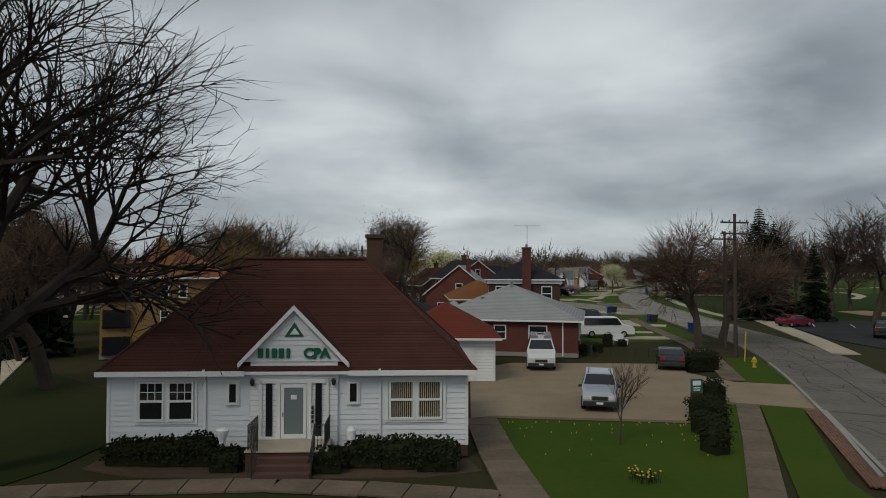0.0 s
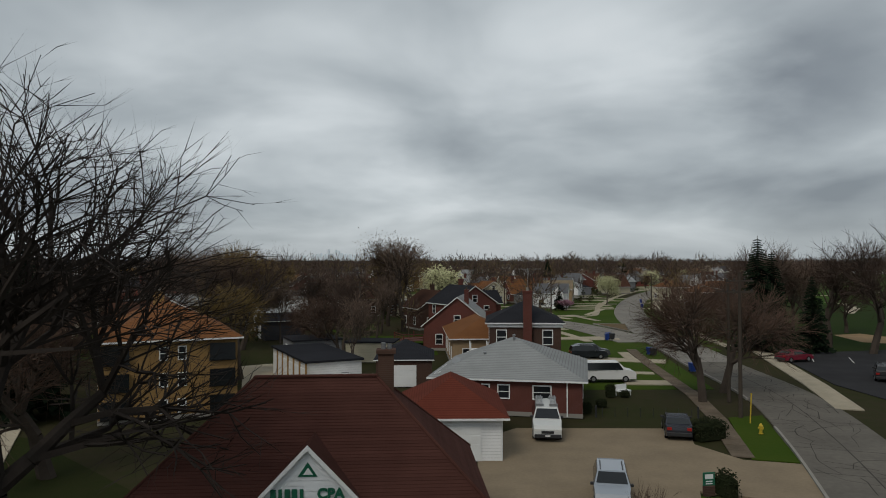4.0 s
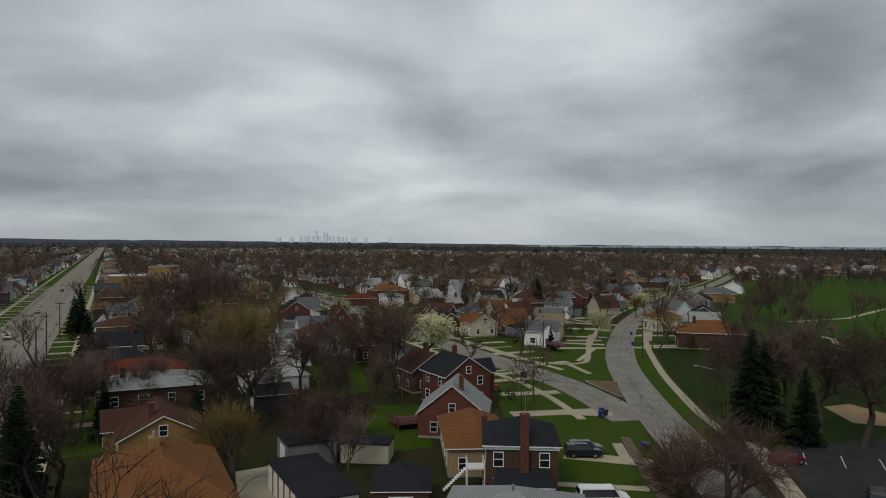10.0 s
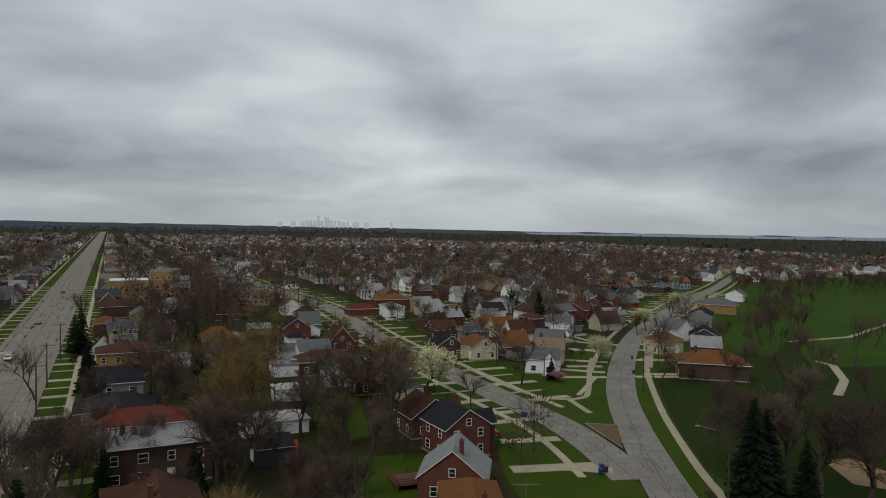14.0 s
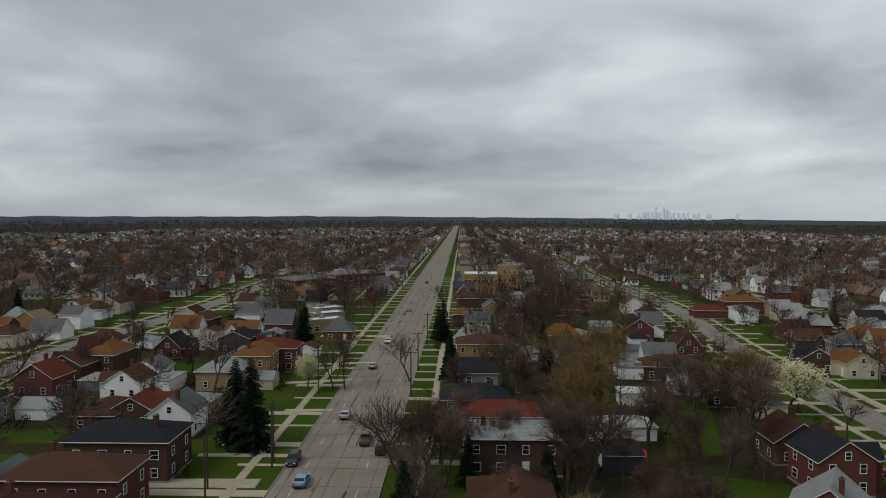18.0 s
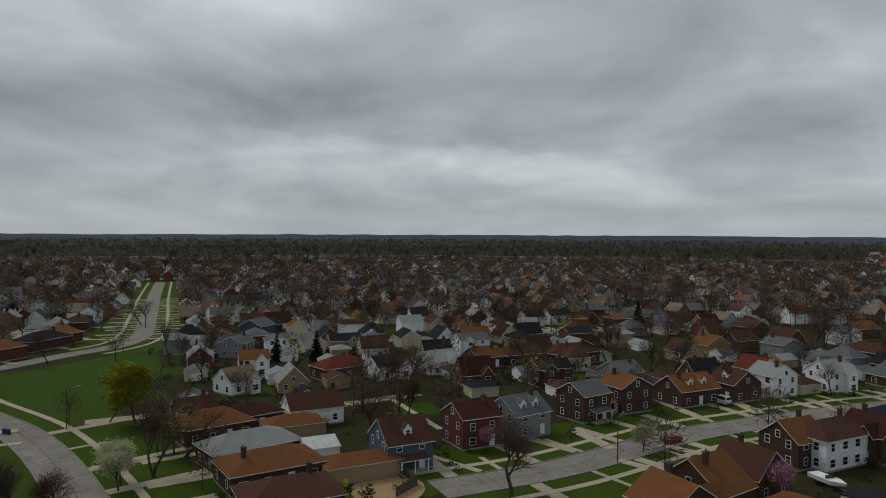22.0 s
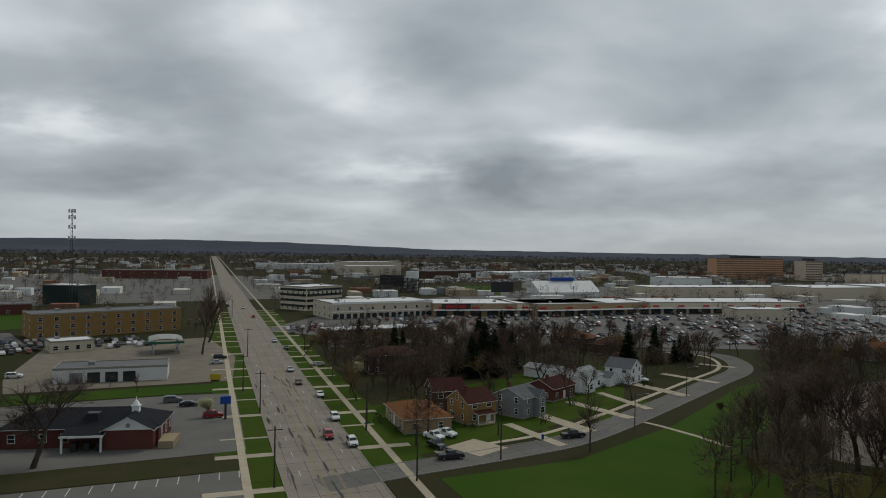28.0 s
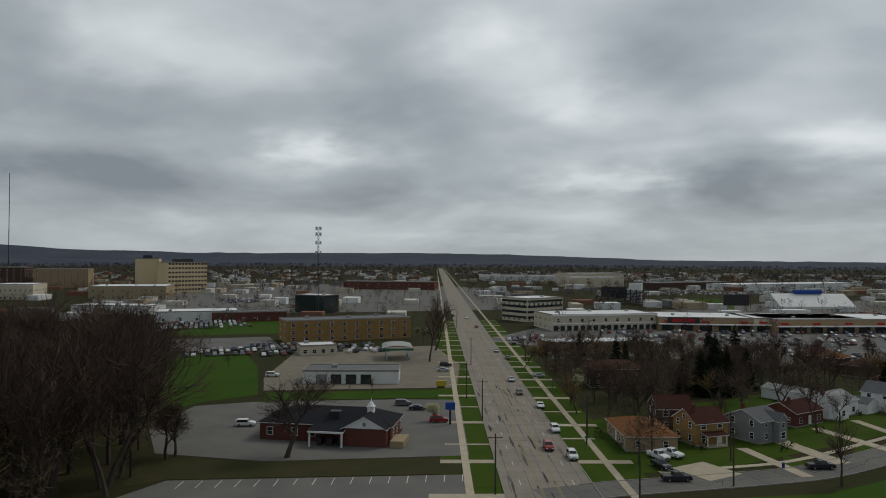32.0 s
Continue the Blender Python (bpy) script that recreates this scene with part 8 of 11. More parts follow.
    if nm == "shop_row":
        for k in range(16):
            part("arcade_bay", Shape().box(-1.3, 1.3, -.12, 0, .1, 2.9).mesh("arcade_bay", GLASS), ob, pose((k + .5) / 16 * L - L / 2, -dep / 2 - .05, 0))
        part("string_course", Shape().box(-L / 2, L / 2, -.25, 0, 3.8, 4.3).mesh("string_course", MAT["trim"]), ob, pose(0, -dep / 2, 0))
        part("cornice", Shape().box(-L / 2, L / 2, -.4, 0, 8.3, 9.1).mesh("cornice", MAT["trim"]), ob, pose(0, -dep / 2, 0))
    if nm == "office_block":
        for k in range(4):
            part("window_band", Shape().box(-L / 2 + .4, L / 2 - .4, -.12, 0, 0, 1.5).mesh("window_band", GLASS), ob, pose(0, -dep / 2 - .06, 2.2 + 3.4 * k))
            part("side_band", Shape().box(-dep / 2 + .4, dep / 2 - .4, -.12, 0, 0, 1.5).mesh("side_band", GLASS), ob, pose(-L / 2 - .06, 0, 2.2 + 3.4 * k, 0, 0, -90))
for a, b in (((-147.37, 202.41), (-140.19, 211.46)), ((-155.19, 215.49), (-149.06, 225.85)), ((-162.99, 227.25), (-157.34, 237.80))):
    x, y, t, L = facing(a, b, 7)
    block(x, y, t, L, 7, 4.5, WALL["tan"], "flat_row", "low tan building with white flat roof", "building", 3, 1, WHITEROOF)

# shopping strip with red signs
strip_ = ((46.00, -420.57), (-4.27, -436.34)), ((-4.27, -436.34), (-60.70, -462.75)), ((-15.84, -433.10), (-90.70, -472.79)), ((-90.70, -472.79), (-203.43, -508.74))
for k, (a, b) in enumerate(strip_):
    x, y, t, L = facing(a, b, 40)
    s = block(x, y, t, L, 40, 7.5, PLASTER if k % 2 else WALL["tan"], "shopping_strip", "long flat-roofed shopping strip with red shop signs", "building", 0, 1, WHITEROOF)
    n = int(L / 9)
    for i in range(n):
        xx = (i + .5) / n * L - L / 2
        part("shop_front", Shape().box(-3.4, 3.4, -.08, 0, .1, 3.4).mesh("shop_front", GLASS), s, pose(xx, -20.02, 0))
        if i % 2 == 0:
            part("shop_sign", Shape().box(-2.2, 2.2, -.25, 0, 4.6, 5.7, bevel=.05).mesh("shop_sign", MAT["sign_red"]), s, pose(xx, -20.02, 0))
    part("walkway_canopy", Shape().box(-L / 2, L / 2, -3, 0, 3.6, 4.1).mesh("walkway_canopy", MAT["trim"]), s, pose(0, -20, 0))
    if k == 0:
        part("store_sign", Shape().box(-9, 9, -.3, 0, 4.2, 7.6).mesh("store_sign", MAT["dark"]), s, pose(-L / 2 + 14, -20.05, 0))
        for i in range(6):
            part("sign_bar", Shape().box(-.85, .85, -.2, 0, 4.9, 6.9, bevel=.1).mesh("sign_bar", MAT["sign_red"]), s, pose(-L / 2 + 8.6 + i * 2.1, -20.4, 0))

# hospital tower, apartment tower, masts
def tower(a, b, depth, h, material, bands, nm, lab):
    x, y, t, L = facing(a, b, depth)
    ob = root(nm, x, y, 0, t, lab, "building")
    part("wall", Shape().box(-L / 2, L / 2, -depth / 2, depth / 2, 0, h).mesh("wall", material), ob)
    part("roof", Shape().box(-L / 2 - .4, L / 2 + .4, -depth / 2 - .4, depth / 2 + .4, h, h + .8).mesh("roof", GREYROOF), ob)
    part("plant_room", Shape().box(-L / 5, L / 5, -depth / 4, depth / 4, h + .8, h + 4).mesh("plant_room", MAT["dark"]), ob)
    for k in range(bands):
        z = h * (k + .45) / bands
        n = max(3, int(L / 4))
        for i in range(n):
            part("window", Shape().box(-L / n * .36, L / n * .36, -.1, 0, 0, h / bands * .42).mesh("window", MAT["dark"]), ob, pose((i + .5) / n * L - L / 2, -depth / 2 - .02, z))
    return ob


ORANGEBRICK = surface("orange_brick_far", (.52, .31, .19), (.44, .26, .16), .9, .1, 2.0, .05)
TOWERTAN = surface("tower_tan", (0.56, 0.45, 0.28), (0.48, 0.38, 0.24), 0.9, 0.05, 2.0, 0.0)
tower((594.59, -603.29), (580.03, -649.25), 24, 34, TOWERTAN, 7, "hospital_tower", "tan hospital tower with dark window bands")
tower((641.52, -601.15), (621.64, -616.70), 24, 38, TOWERTAN, 0, "hospital_shaft", "blank tan hospital shaft with a red emblem")
tower((642.34, -637.27), (633.80, -644.06), 20, 30, MAT["dark"], 0, "hospital_link", "dark glazed link between hospital towers")
tower((-323.14, -1160.23), (-436.59, -1194.09), 26, 32, ORANGEBRICK, 9, "apartment_tower", "brown brick apartment tower beyond the mall")
tower((-442.66, -1120.85), (-470.59, -1128.21), 26, 30, APARTMENT, 8, "apartment_tower", "brown brick apartment tower beyond the mall")
m = root("radio_mast", 274.16, -416.67, 0, 20, "tall lattice phone mast with antennas on top", "mast")
s = Shape()
mh = 62.0
for k in range(3):
    a0 = k * 2.094
    s.tube((1.1 * math.cos(a0), 1.1 * math.sin(a0), 0), (.5 * math.cos(a0), .5 * math.sin(a0), mh), .12, .08, 5)
for k in range(24):
    z0, z1 = k * mh / 24, (k + 1) * mh / 24
    r0, r1 = 1.1 - .6 * k / 24, 1.1 - .6 * (k + 1) / 24
    for j in range(3):
        a0, a1 = j * 2.094, (j + 1) * 2.094
        s.tube((r0 * math.cos(a0), r0 * math.sin(a0), z0), (r1 * math.cos(a1), r1 * math.sin(a1), z1), .05, .05, 4)
part("lattice", s.mesh("lattice", MAT["dark"]), m)
for z in (44, 51, 57, 61):
    for j in range(6):
        a0 = j * 1.047
        part("antenna", Shape().box(-.2, .2, -.15, .15, -1.2, 1.2).mesh("antenna", MAT["steel"]), m, pose(1.9 * math.cos(a0), 1.9 * math.sin(a0), z, 0, 0, math.degrees(a0)))
sc = root("scoreboard", 7.72, -611.59, 0, 200, "black stadium scoreboard on posts", "scoreboard")
part("panel", Shape().box(-10, 10, -.5, .5, 4, 13, bevel=.2).mesh("panel", MAT["dark"]), sc)
for dx in (-7, 7):
    part("post", Shape().box(-.3, .3, -.3, .3, 0, 4).mesh("post", MAT["steel"]), sc, pose(dx, 0, 0))
st = root("grandstand", -51.63, -671.12, 0, 205, "pale sloping grandstand beside a sports field", "grandstand")
part("terrace", mesh("terrace", [(-32, -8, 0), (32, -8, 0), (32, 10, 0), (-32, 10, 0), (-32, -8, 2), (32, -8, 2), (32, 10, 12), (-32, 10, 12)], BOX, WHITEPANEL), st)
part("press_box", Shape().box(-12, 12, 8, 11, 12, 15).mesh("press_box", MAT["sign_blue"]), st)
st = root("grandstand", 105.6, -651.6, 0, 160, "dark steel grandstand with a pale press tower", "grandstand")
for k in range(10):
    part("bench_row", Shape().box(-24, 24, -8 + k * 1.6, -6.4 + k * 1.6, 1.2 + k * 1.2, 1.6 + k * 1.2).mesh("bench_row", MAT["dark"]), st)
for dx in range(-24, 25, 6):
    part("frame", Shape().tube((dx, -8, 0), (dx, 8, 13), .35, .35, 5).tube((dx, 8, 0), (dx, 8, 13), .3, .3, 5).tube((dx, 0, 0), (dx, 0, 7), .25, .25, 5).mesh("frame", MAT["dark"]), st)
part("press_tower", Shape().box(4, 16, 8.5, 12, 0, 19, bevel=.3).mesh("press_tower", WHITEPANEL), st)
part("back_screen", Shape().box(-24, 2, 8.4, 8.8, 5, 15).mesh("back_screen", MAT["dark"]), st)
patch("sports_field", [(79.8, -761.6), (14.9, -792.7), (9.0, -634.4), (69.4, -624.3)], -.01, MAT["mown"], "green sports field behind the shops", "field")
pl = root("pylon_sign", 65.77, -158.15, 0, 25, "blue and white bank sign on a post", "sign")
part("panel", Shape().box(-1.2, 1.2, -.25, .25, 3.6, 5.4, bevel=.08).mesh("panel", MAT["sign_blue"]), pl)
part("text_bar", Shape().box(-.9, .9, -.28, -.25, 4.5, 4.8).mesh("text_bar", MAT["trim"]), pl)
part("post", Shape().box(-.25, .25, -.2, .2, 0, 3.6).mesh("post", MAT["dark"]), pl)
pl = root("price_sign", 87.50, -202.56, 0, 25, "yellow sign board beside the avenue", "sign")
part("panel", Shape().box(-1.6, 1.6, -.2, .2, .4, 2.2, bevel=.05).mesh("panel", MAT["hydrant"]), pl)
part("post", Shape().box(-1.2, 1.2, -.1, .1, 0, .4).mesh("post", MAT["dark"]), pl)

# poles and lamps along the streets
PA = ((38.59, -113.58), (59.75, -164.67), (73.77, -189.52), (96.31, -251.64), (155.20, -381.46), (-80.34, 82.22), (-77.39, 93.49), (-98.51, 136.63), (-78.25, 143.55), (-88.44, 167.03), (-101.88, 199.75), (-75.13, 76.28), (-78.62, 95.46))
for x, y in PA:
    pole(x, y, 10.5, 24, 1, 0)
for x, y, t in ((15.20, -120.53, 60), (31.83, -157.42, 24), (1.64, -153.09, 60), (31.08, -153.11, 24), (0.78, -135.60, 60), (40.64, 98.54, 20), (-27.02, 161.07, 24), (-18.56, 129.02, 24), (-10.37, 90.84, 10)):
    pole(x, y, 10.0, t, 1)
for x, y, t in ((-130.25, 26.38, 150), (-144.50, -83.79, 150), (-29.30, -162.79, 160), (43.04, 108.88, 170), (-50.70, -204.37, 160), (-205.36, -65.60, 120)):
    street_lamp(x, y, 8.6, t)
wire_pts = [(38.59, -113.58), (59.75, -164.67), (73.77, -189.52), (96.31, -251.64)]
for (x0, y0), (x1, y1) in zip(wire_pts, wire_pts[1:]):
    for o in (-1.1, 0, 1.1):
        wire("overhead_wire", (x0 + o, y0, 9.9), (x1 + o, y1, 9.9), .6)
for a, b in (((15.20, -120.53), (31.83, -157.42)), ((15.20, -120.53), (1.64, -153.09)), ((-80.34, 82.22), (-77.39, 93.49)), ((-77.39, 93.49), (-98.51, 136.63))):
    for o in (-.9, .9):
        wire("overhead_wire", (a[0] + o, a[1], 9.4), (b[0] + o, b[1], 9.4), .6)
sg = root("street_sign", 30.02, -148.95, 0, 30, "green street name sign on a thin post", "sign")
part("post", Shape().tube((0, 0, 0), (0, 0, 2.6), .04, .04, 6).mesh("post", MAT["steel"]), sg)
part("plate", Shape().box(-.6, .6, -.02, .02, 2.5, 2.85).mesh("plate", MAT["green_sign"]), sg)

# ------------------------------------------------------------------ houses and garages of the neighbourhood
house(-48.6, 120.9, 24, 14.1, 9.0, 6.0, 7.8, "hip", "brown", "red")
house(-42.7, 110.8, 24, 15.4, 10.0, 6.0, 7.5, "hip", "brown", "light")
house(-32.4, 84.4, -66, 10.8, 9.0, 6.0, 8.3, "gable", "yellow", "brown")
house(-65.0, 151.1, 24, 8.5, 9.0, 6.0, 8.5, "gable", "grey", "dark", porch=2.0)
house(-57.3, 130.6, 24, 12.8, 8.0, 5.5, 7.8, "hip", "brown", "dark")
house(-76.3, 184.6, 24, 16.1, 10.0, 6.0, 7.8, "hip", "yellow", "brown")
house(-96.8, 227.9, 24, 8.5, 8.0, 5.0, 7.5, "gable", "cream", "grey", porch=2.0)
house(-122.8, 291.7, 24, 17.0, 9.0, 4.5, 7.0, "hip", "brown", "brown", windows=False)
house(-44.7, 238.9, 112, 8.5, 9.0, 4.5, 7.5, "gable", "red", "dark")
house(-32.5, 199.8, -161, 8.5, 8.0, 4.0, 6.5, "gable", "white", "grey")
house(-27.5, 188.0, 19, 14.8, 9.0, 3.5, 5.8, "hip", "brown", "brown")
house(-22.2, 174.0, 108, 8.5, 8.0, 4.0, 6.5, "gable", "white", "green")
house(-14.2, 167.4, -162, 8.5, 9.0, 4.0, 6.5, "gable", "brown", "brown")
house(-1.4, 134.9, 115, 8.5, 9.0, 4.0, 7.0, "gable", "brown", "brown")
house(3.8, 122.6, 118, 8.5, 8.5, 5.5, 8.3, "gable", "red", "dark")
house(2.9, 104.5, 82, 9.1, 9.5, 3.6, 7.4, "gable", "red", "light")
house(-16.7, 320.9, 21, 15.6, 9.0, 5.5, 7.5, "hip", "red", "orange", windows=False)
house(-27.8, 302.7, 21, 13.1, 8.0, 3.3, 5.2, "hip", "red", "red", windows=False)
house(8.3, 276.2, -159, 8.5, 8.0, 4.0, 6.5, "gable", "red", "light", windows=False)
house(4.5, 242.9, 22, 8.5, 8.0, 4.0, 6.5, "gable", "brown", "brown")
house(5.1, 212.0, -71, 8.5, 8.0, 4.0, 6.5, "gable", "brown", "dark")
house(14.8, 209.5, -71, 8.5, 8.0, 4.0, 6.5, "gable", "cream", "orange")
house(30.5, 191.2, -14, 8.9, 9.0, 4.0, 6.3, "gable", "white", "grey")
house(34.6, 204.9, -14, 8.5, 9.0, 4.5, 6.8, "gable", "tan", "tan")
house(37.6, 220.9, 162, 8.5, 9.0, 4.5, 7.0, "gable", "brown", "grey", porch=2.0)
house(47.2, 255.1, 159, 8.6, 9.0, 5.0, 7.3, "gable", "white", "grey", windows=False)
house(18.3, 361.4, 25, 13.1, 8.0, 4.0, 8.0, "gable", "white", "light", windows=False)
house(34.0, 331.9, 64, 17.0, 9.0, 3.5, 6.0, "hip", "white", "grey", windows=False)
house(-2.5, 384.3, 25, 8.8, 9.0, 4.0, 7.0, "gable", "red", "grey", windows=False)
house(42.9, 305.3, 64, 9.3, 9.0, 4.0, 7.0, "gable", "brown", "brown", windows=False)
house(64.7, 299.9, -26, 8.5, 9.0, 4.5, 7.0, "gable", "red", "brown", windows=False)
house(74.2, 186.4, 166, 17.0, 11.0, 4.2, 7.0, "hip", "brown", "orange")
house(83.6, 213.7, -18, 8.5, 9.0, 4.0, 6.5, "gable", "brown", "light")
house(91.3, 234.0, -111, 11.6, 9.0, 4.0, 6.5, "gable", "dark", "dark", windows=False)
house(110.1, 284.3, -116, 15.3, 9.0, 4.5, 7.0, "gable", "grey", "dark", windows=False)
house(135.3, 328.3, -29, 17.0, 9.0, 4.0, 6.5, "hip", "yellow", "grey", windows=False)
house(168.0, 382.3, -121, 13.2, 9.0, 4.0, 6.5, "gable", "white", "grey", windows=False)
house(126.5, 464.8, 59, 17.0, 9.0, 4.0, 6.5, "hip", "brown", "grey", windows=False)
house(64.0, 302.0, 64, 14.7, 9.0, 4.5, 7.0, "gable", "red", "brown", windows=False)
house(78.5, 326.4, 61, 13.9, 9.0, 4.5, 7.0, "gable", "brown", "brown", windows=False)
house(141.2, 427.4, 59, 17.0, 9.0, 4.0, 6.5, "hip", "brown", "grey", windows=False)
house(-96.7, 82.6, -156, 15.9, 10.0, 6.3, 8.3, "hip", "brown", "dark")
house(-90.6, 68.3, -156, 15.8, 9.5, 6.2, 8.3, "hip", "red", "brown")
house(-83.1, 57.1, -156, 14.9, 9.0, 6.0, 7.8, "hip", "red", "maroon")
house(-105.5, 101.3, 114, 8.5, 8.0, 4.5, 7.5, "gable", "white", "grey")
house(-124.1, 135.7, 114, 17.0, 10.0, 4.5, 6.5, "hip", "tan", "light")
house(-123.2, 145.5, 114, 14.5, 9.0, 6.2, 8.3, "hip", "yellow", "orange")
house(-124.3, 153.2, 24, 13.2, 9.0, 6.2, 8.3, "hip", "red", "red")
house(-116.7, 102.8, 114, 9.6, 9.0, 3.5, 6.0, "gable", "brown", "red")
house(-121.9, 99.2, 114, 11.9, 8.0, 3.2, 5.0, "hip", "brown", "brown")
house(-135.5, 116.8, -68, 8.5, 8.0, 4.0, 6.5, "gable", "white", "brown")
house(-141.2, 128.1, -68, 8.5, 7.0, 4.0, 6.0, "gable", "white", "grey")
house(-103.3, 66.0, 114, 8.5, 8.0, 3.2, 5.5, "gable", "white", "grey")
house(-110.7, 35.7, -51, 8.5, 11.0, 4.0, 8.0, "gable", "brown", "orange")
house(-102.9, 28.9, -150, 8.5, 10.0, 4.0, 7.2, "gable", "brown", "orange")
house(-117.4, 44.6, -141, 8.5, 9.0, 4.0, 7.5, "gable", "brown", "brown")
house(-133.0, 58.3, -60, 8.5, 8.0, 5.0, 8.0, "gable", "brown", "orange")
house(-133.6, 65.0, -60, 13.6, 8.0, 5.5, 8.0, "hip", "white", "brown")
house(-137.6, 74.9, 30, 8.5, 9.0, 5.0, 8.0, "gable", "brown", "maroon")
house(-146.6, 86.2, 27, 14.1, 9.0, 5.0, 7.5, "hip", "grey", "dark")
house(-154.9, 109.6, -68, 8.5, 9.0, 4.5, 7.5, "gable", "red", "red", porch=2.0)
house(-160.6, 121.5, -68, 9.3, 9.0, 4.5, 7.0, "gable", "brown", "brown")
house(-159.9, 131.6, -68, 11.9, 8.0, 5.5, 8.3, "hip", "brown", "orange")
house(-170.2, 35.7, 30, 8.5, 9.0, 6.0, 8.3, "gable", "brown", "orange", porch=2.0)
house(-178.2, 52.3, 120, 12.6, 9.0, 4.0, 7.0, "gable", "brown", "orange", dormer=2)
house(-183.1, 65.4, 27, 8.5, 9.0, 4.5, 7.5, "gable", "brown", "brown", dormer=1)
house(-188.4, 76.8, 27, 8.5, 8.0, 5.5, 8.0, "gable", "white", "light", porch=2.0)
house(-194.8, 94.4, 112, 8.5, 8.0, 5.5, 8.0, "gable", "white", "light")
house(-197.7, 40.1, 120, 8.5, 9.0, 4.0, 6.5, "gable", "grey", "grey")
house(-198.8, 76.8, 27, 8.5, 8.0, 5.0, 8.0, "gable", "white", "red", porch=2.0)
house(-247.8, 80.1, 22, 8.5, 9.0, 4.0, 7.0, "gable", "yellow", "orange", windows=False)
house(-246.9, 103.4, 27, 9.3, 9.0, 4.5, 6.5, "gable", "grey", "grey", windows=False)
house(-291.8, 109.7, 27, 11.3, 9.0, 4.5, 7.0, "gable", "brown", "brown", windows=False)
house(-336.7, 146.4, 107, 8.5, 8.0, 5.0, 7.5, "gable", "white", "red", windows=False)
house(-290.5, 151.5, 107, 10.8, 9.0, 4.5, 7.0, "gable", "red", "orange", windows=False)
house(-236.6, 126.8, 27, 15.4, 9.0, 4.0, 6.5, "hip", "brown", "brown", windows=False)
house(-240.4, 167.2, 107, 9.0, 9.0, 4.5, 7.0, "gable", "yellow", "tan", windows=False)
house(-230.9, 176.5, 17, 8.5, 8.0, 5.5, 8.0, "gable", "white", "grey", windows=False)
house(-251.4, 211.2, 111, 12.3, 9.0, 4.5, 7.0, "gable", "cream", "brown", windows=False)
house(-268.7, 247.2, 111, 11.3, 9.0, 5.0, 7.5, "gable", "red", "brown", windows=False)
house(-205.4, 240.0, -159, 8.5, 9.0, 4.5, 7.5, "gable", "white", "brown", windows=False)
house(-189.4, 195.1, -73, 10.6, 9.0, 4.0, 6.0, "gable", "brown", "brown", windows=False)
house(-149.8, 168.6, 114, 9.9, 9.0, 4.5, 6.5, "gable", "dark", "dark")
house(-183.7, 308.7, 114, 17.0, 9.0, 5.0, 7.0, "hip", "dark", "grey", windows=False)
house(-127.3, -12.4, 120, 8.5, 9.0, 5.0, 8.5, "gable", "blue", "brown", dormer=1, porch=2.0)
house(-141.0, 0.1, 120, 8.5, 8.5, 6.0, 8.3, "gable", "red", "maroon")
house(-148.6, 9.7, 129, 9.4, 9.0, 5.0, 8.0, "gable", "grey", "grey", dormer=2)
house(-161.8, 24.8, 129, 8.5, 8.5, 6.0, 8.3, "gable", "brown", "grey", porch=2.0)
house(-154.1, -34.6, 120, 11.5, 8.0, 3.8, 6.5, "gable", "white", "brown")
house(-127.8, -39.9, -48, 16.2, 9.0, 3.3, 5.5, "hip", "brown", "light")
house(-117.6, -33.1, 126, 15.6, 10.0, 3.3, 5.5, "hip", "brown", "orange")
house(-104.4, -26.3, 120, 13.9, 10.0, 3.3, 5.5, "hip", "brown", "brown")
house(-140.5, -51.5, 132, 13.5, 9.0, 3.5, 6.0, "hip", "brown", "orange")
house(-150.9, -59.7, -48, 8.5, 8.0, 3.5, 5.7, "gable", "white", "maroon")
house(-148.9, -47.4, 132, 13.2, 8.0, 3.2, 5.0, "hip", "brown", "maroon")
house(-181.0, -60.7, 144, 8.5, 8.0, 3.5, 6.5, "gable", "white", "tan")
house(-201.7, -37.7, 132, 14.7, 9.0, 3.5, 6.0, "hip", "brown", "red")
house(-202.2, -24.2, 129, 11.2, 8.0, 4.0, 6.5, "gable", "white", "dark")
house(-210.6, -11.0, 129, 11.6, 9.0, 4.0, 6.5, "gable", "white", "light")
house(-221.6, 2.7, 120, 9.6, 9.0, 3.5, 6.0, "gable", "brown", "orange")
house(-227.7, 15.3, 120, 17.0, 9.0, 3.5, 6.0, "hip", "brown", "brown")
house(-273.6, -84.7, -12, 11.1, 9.0, 5.0, 7.5, "gable", "blue", "grey", windows=False)
house(-308.2, -111.5, 112, 9.8, 8.0, 5.0, 8.0, "gable", "white", "grey", windows=False)
house(-323.6, -108.3, 22, 13.7, 8.0, 5.0, 8.0, "gable", "white", "grey", windows=False)
house(-231.9, -78.1, -12, 8.5, 8.0, 5.0, 7.0, "gable", "grey", "grey")
house(-230.7, 30.3, 117, 17.0, 9.0, 3.5, 6.0, "hip", "brown", "brown")
house(-297.2, 7.2, -12, 10.6, 8.0, 4.5, 7.0, "gable", "white", "dark", windows=False)
house(-318.2, 24.5, 117, 9.5, 8.0, 4.5, 7.0, "gable", "white", "dark", windows=False)
house(-324.1, 36.3, 112, 9.9, 8.0, 4.5, 7.0, "gable", "white", "dark", windows=False)
house(-326.9, 76.0, 117, 17.0, 9.0, 4.5, 7.0, "gable", "grey", "grey", windows=False)
house(-312.4, -93.3, 22, 8.5, 9.0, 4.5, 7.0, "gable", "cream", "brown", windows=False)
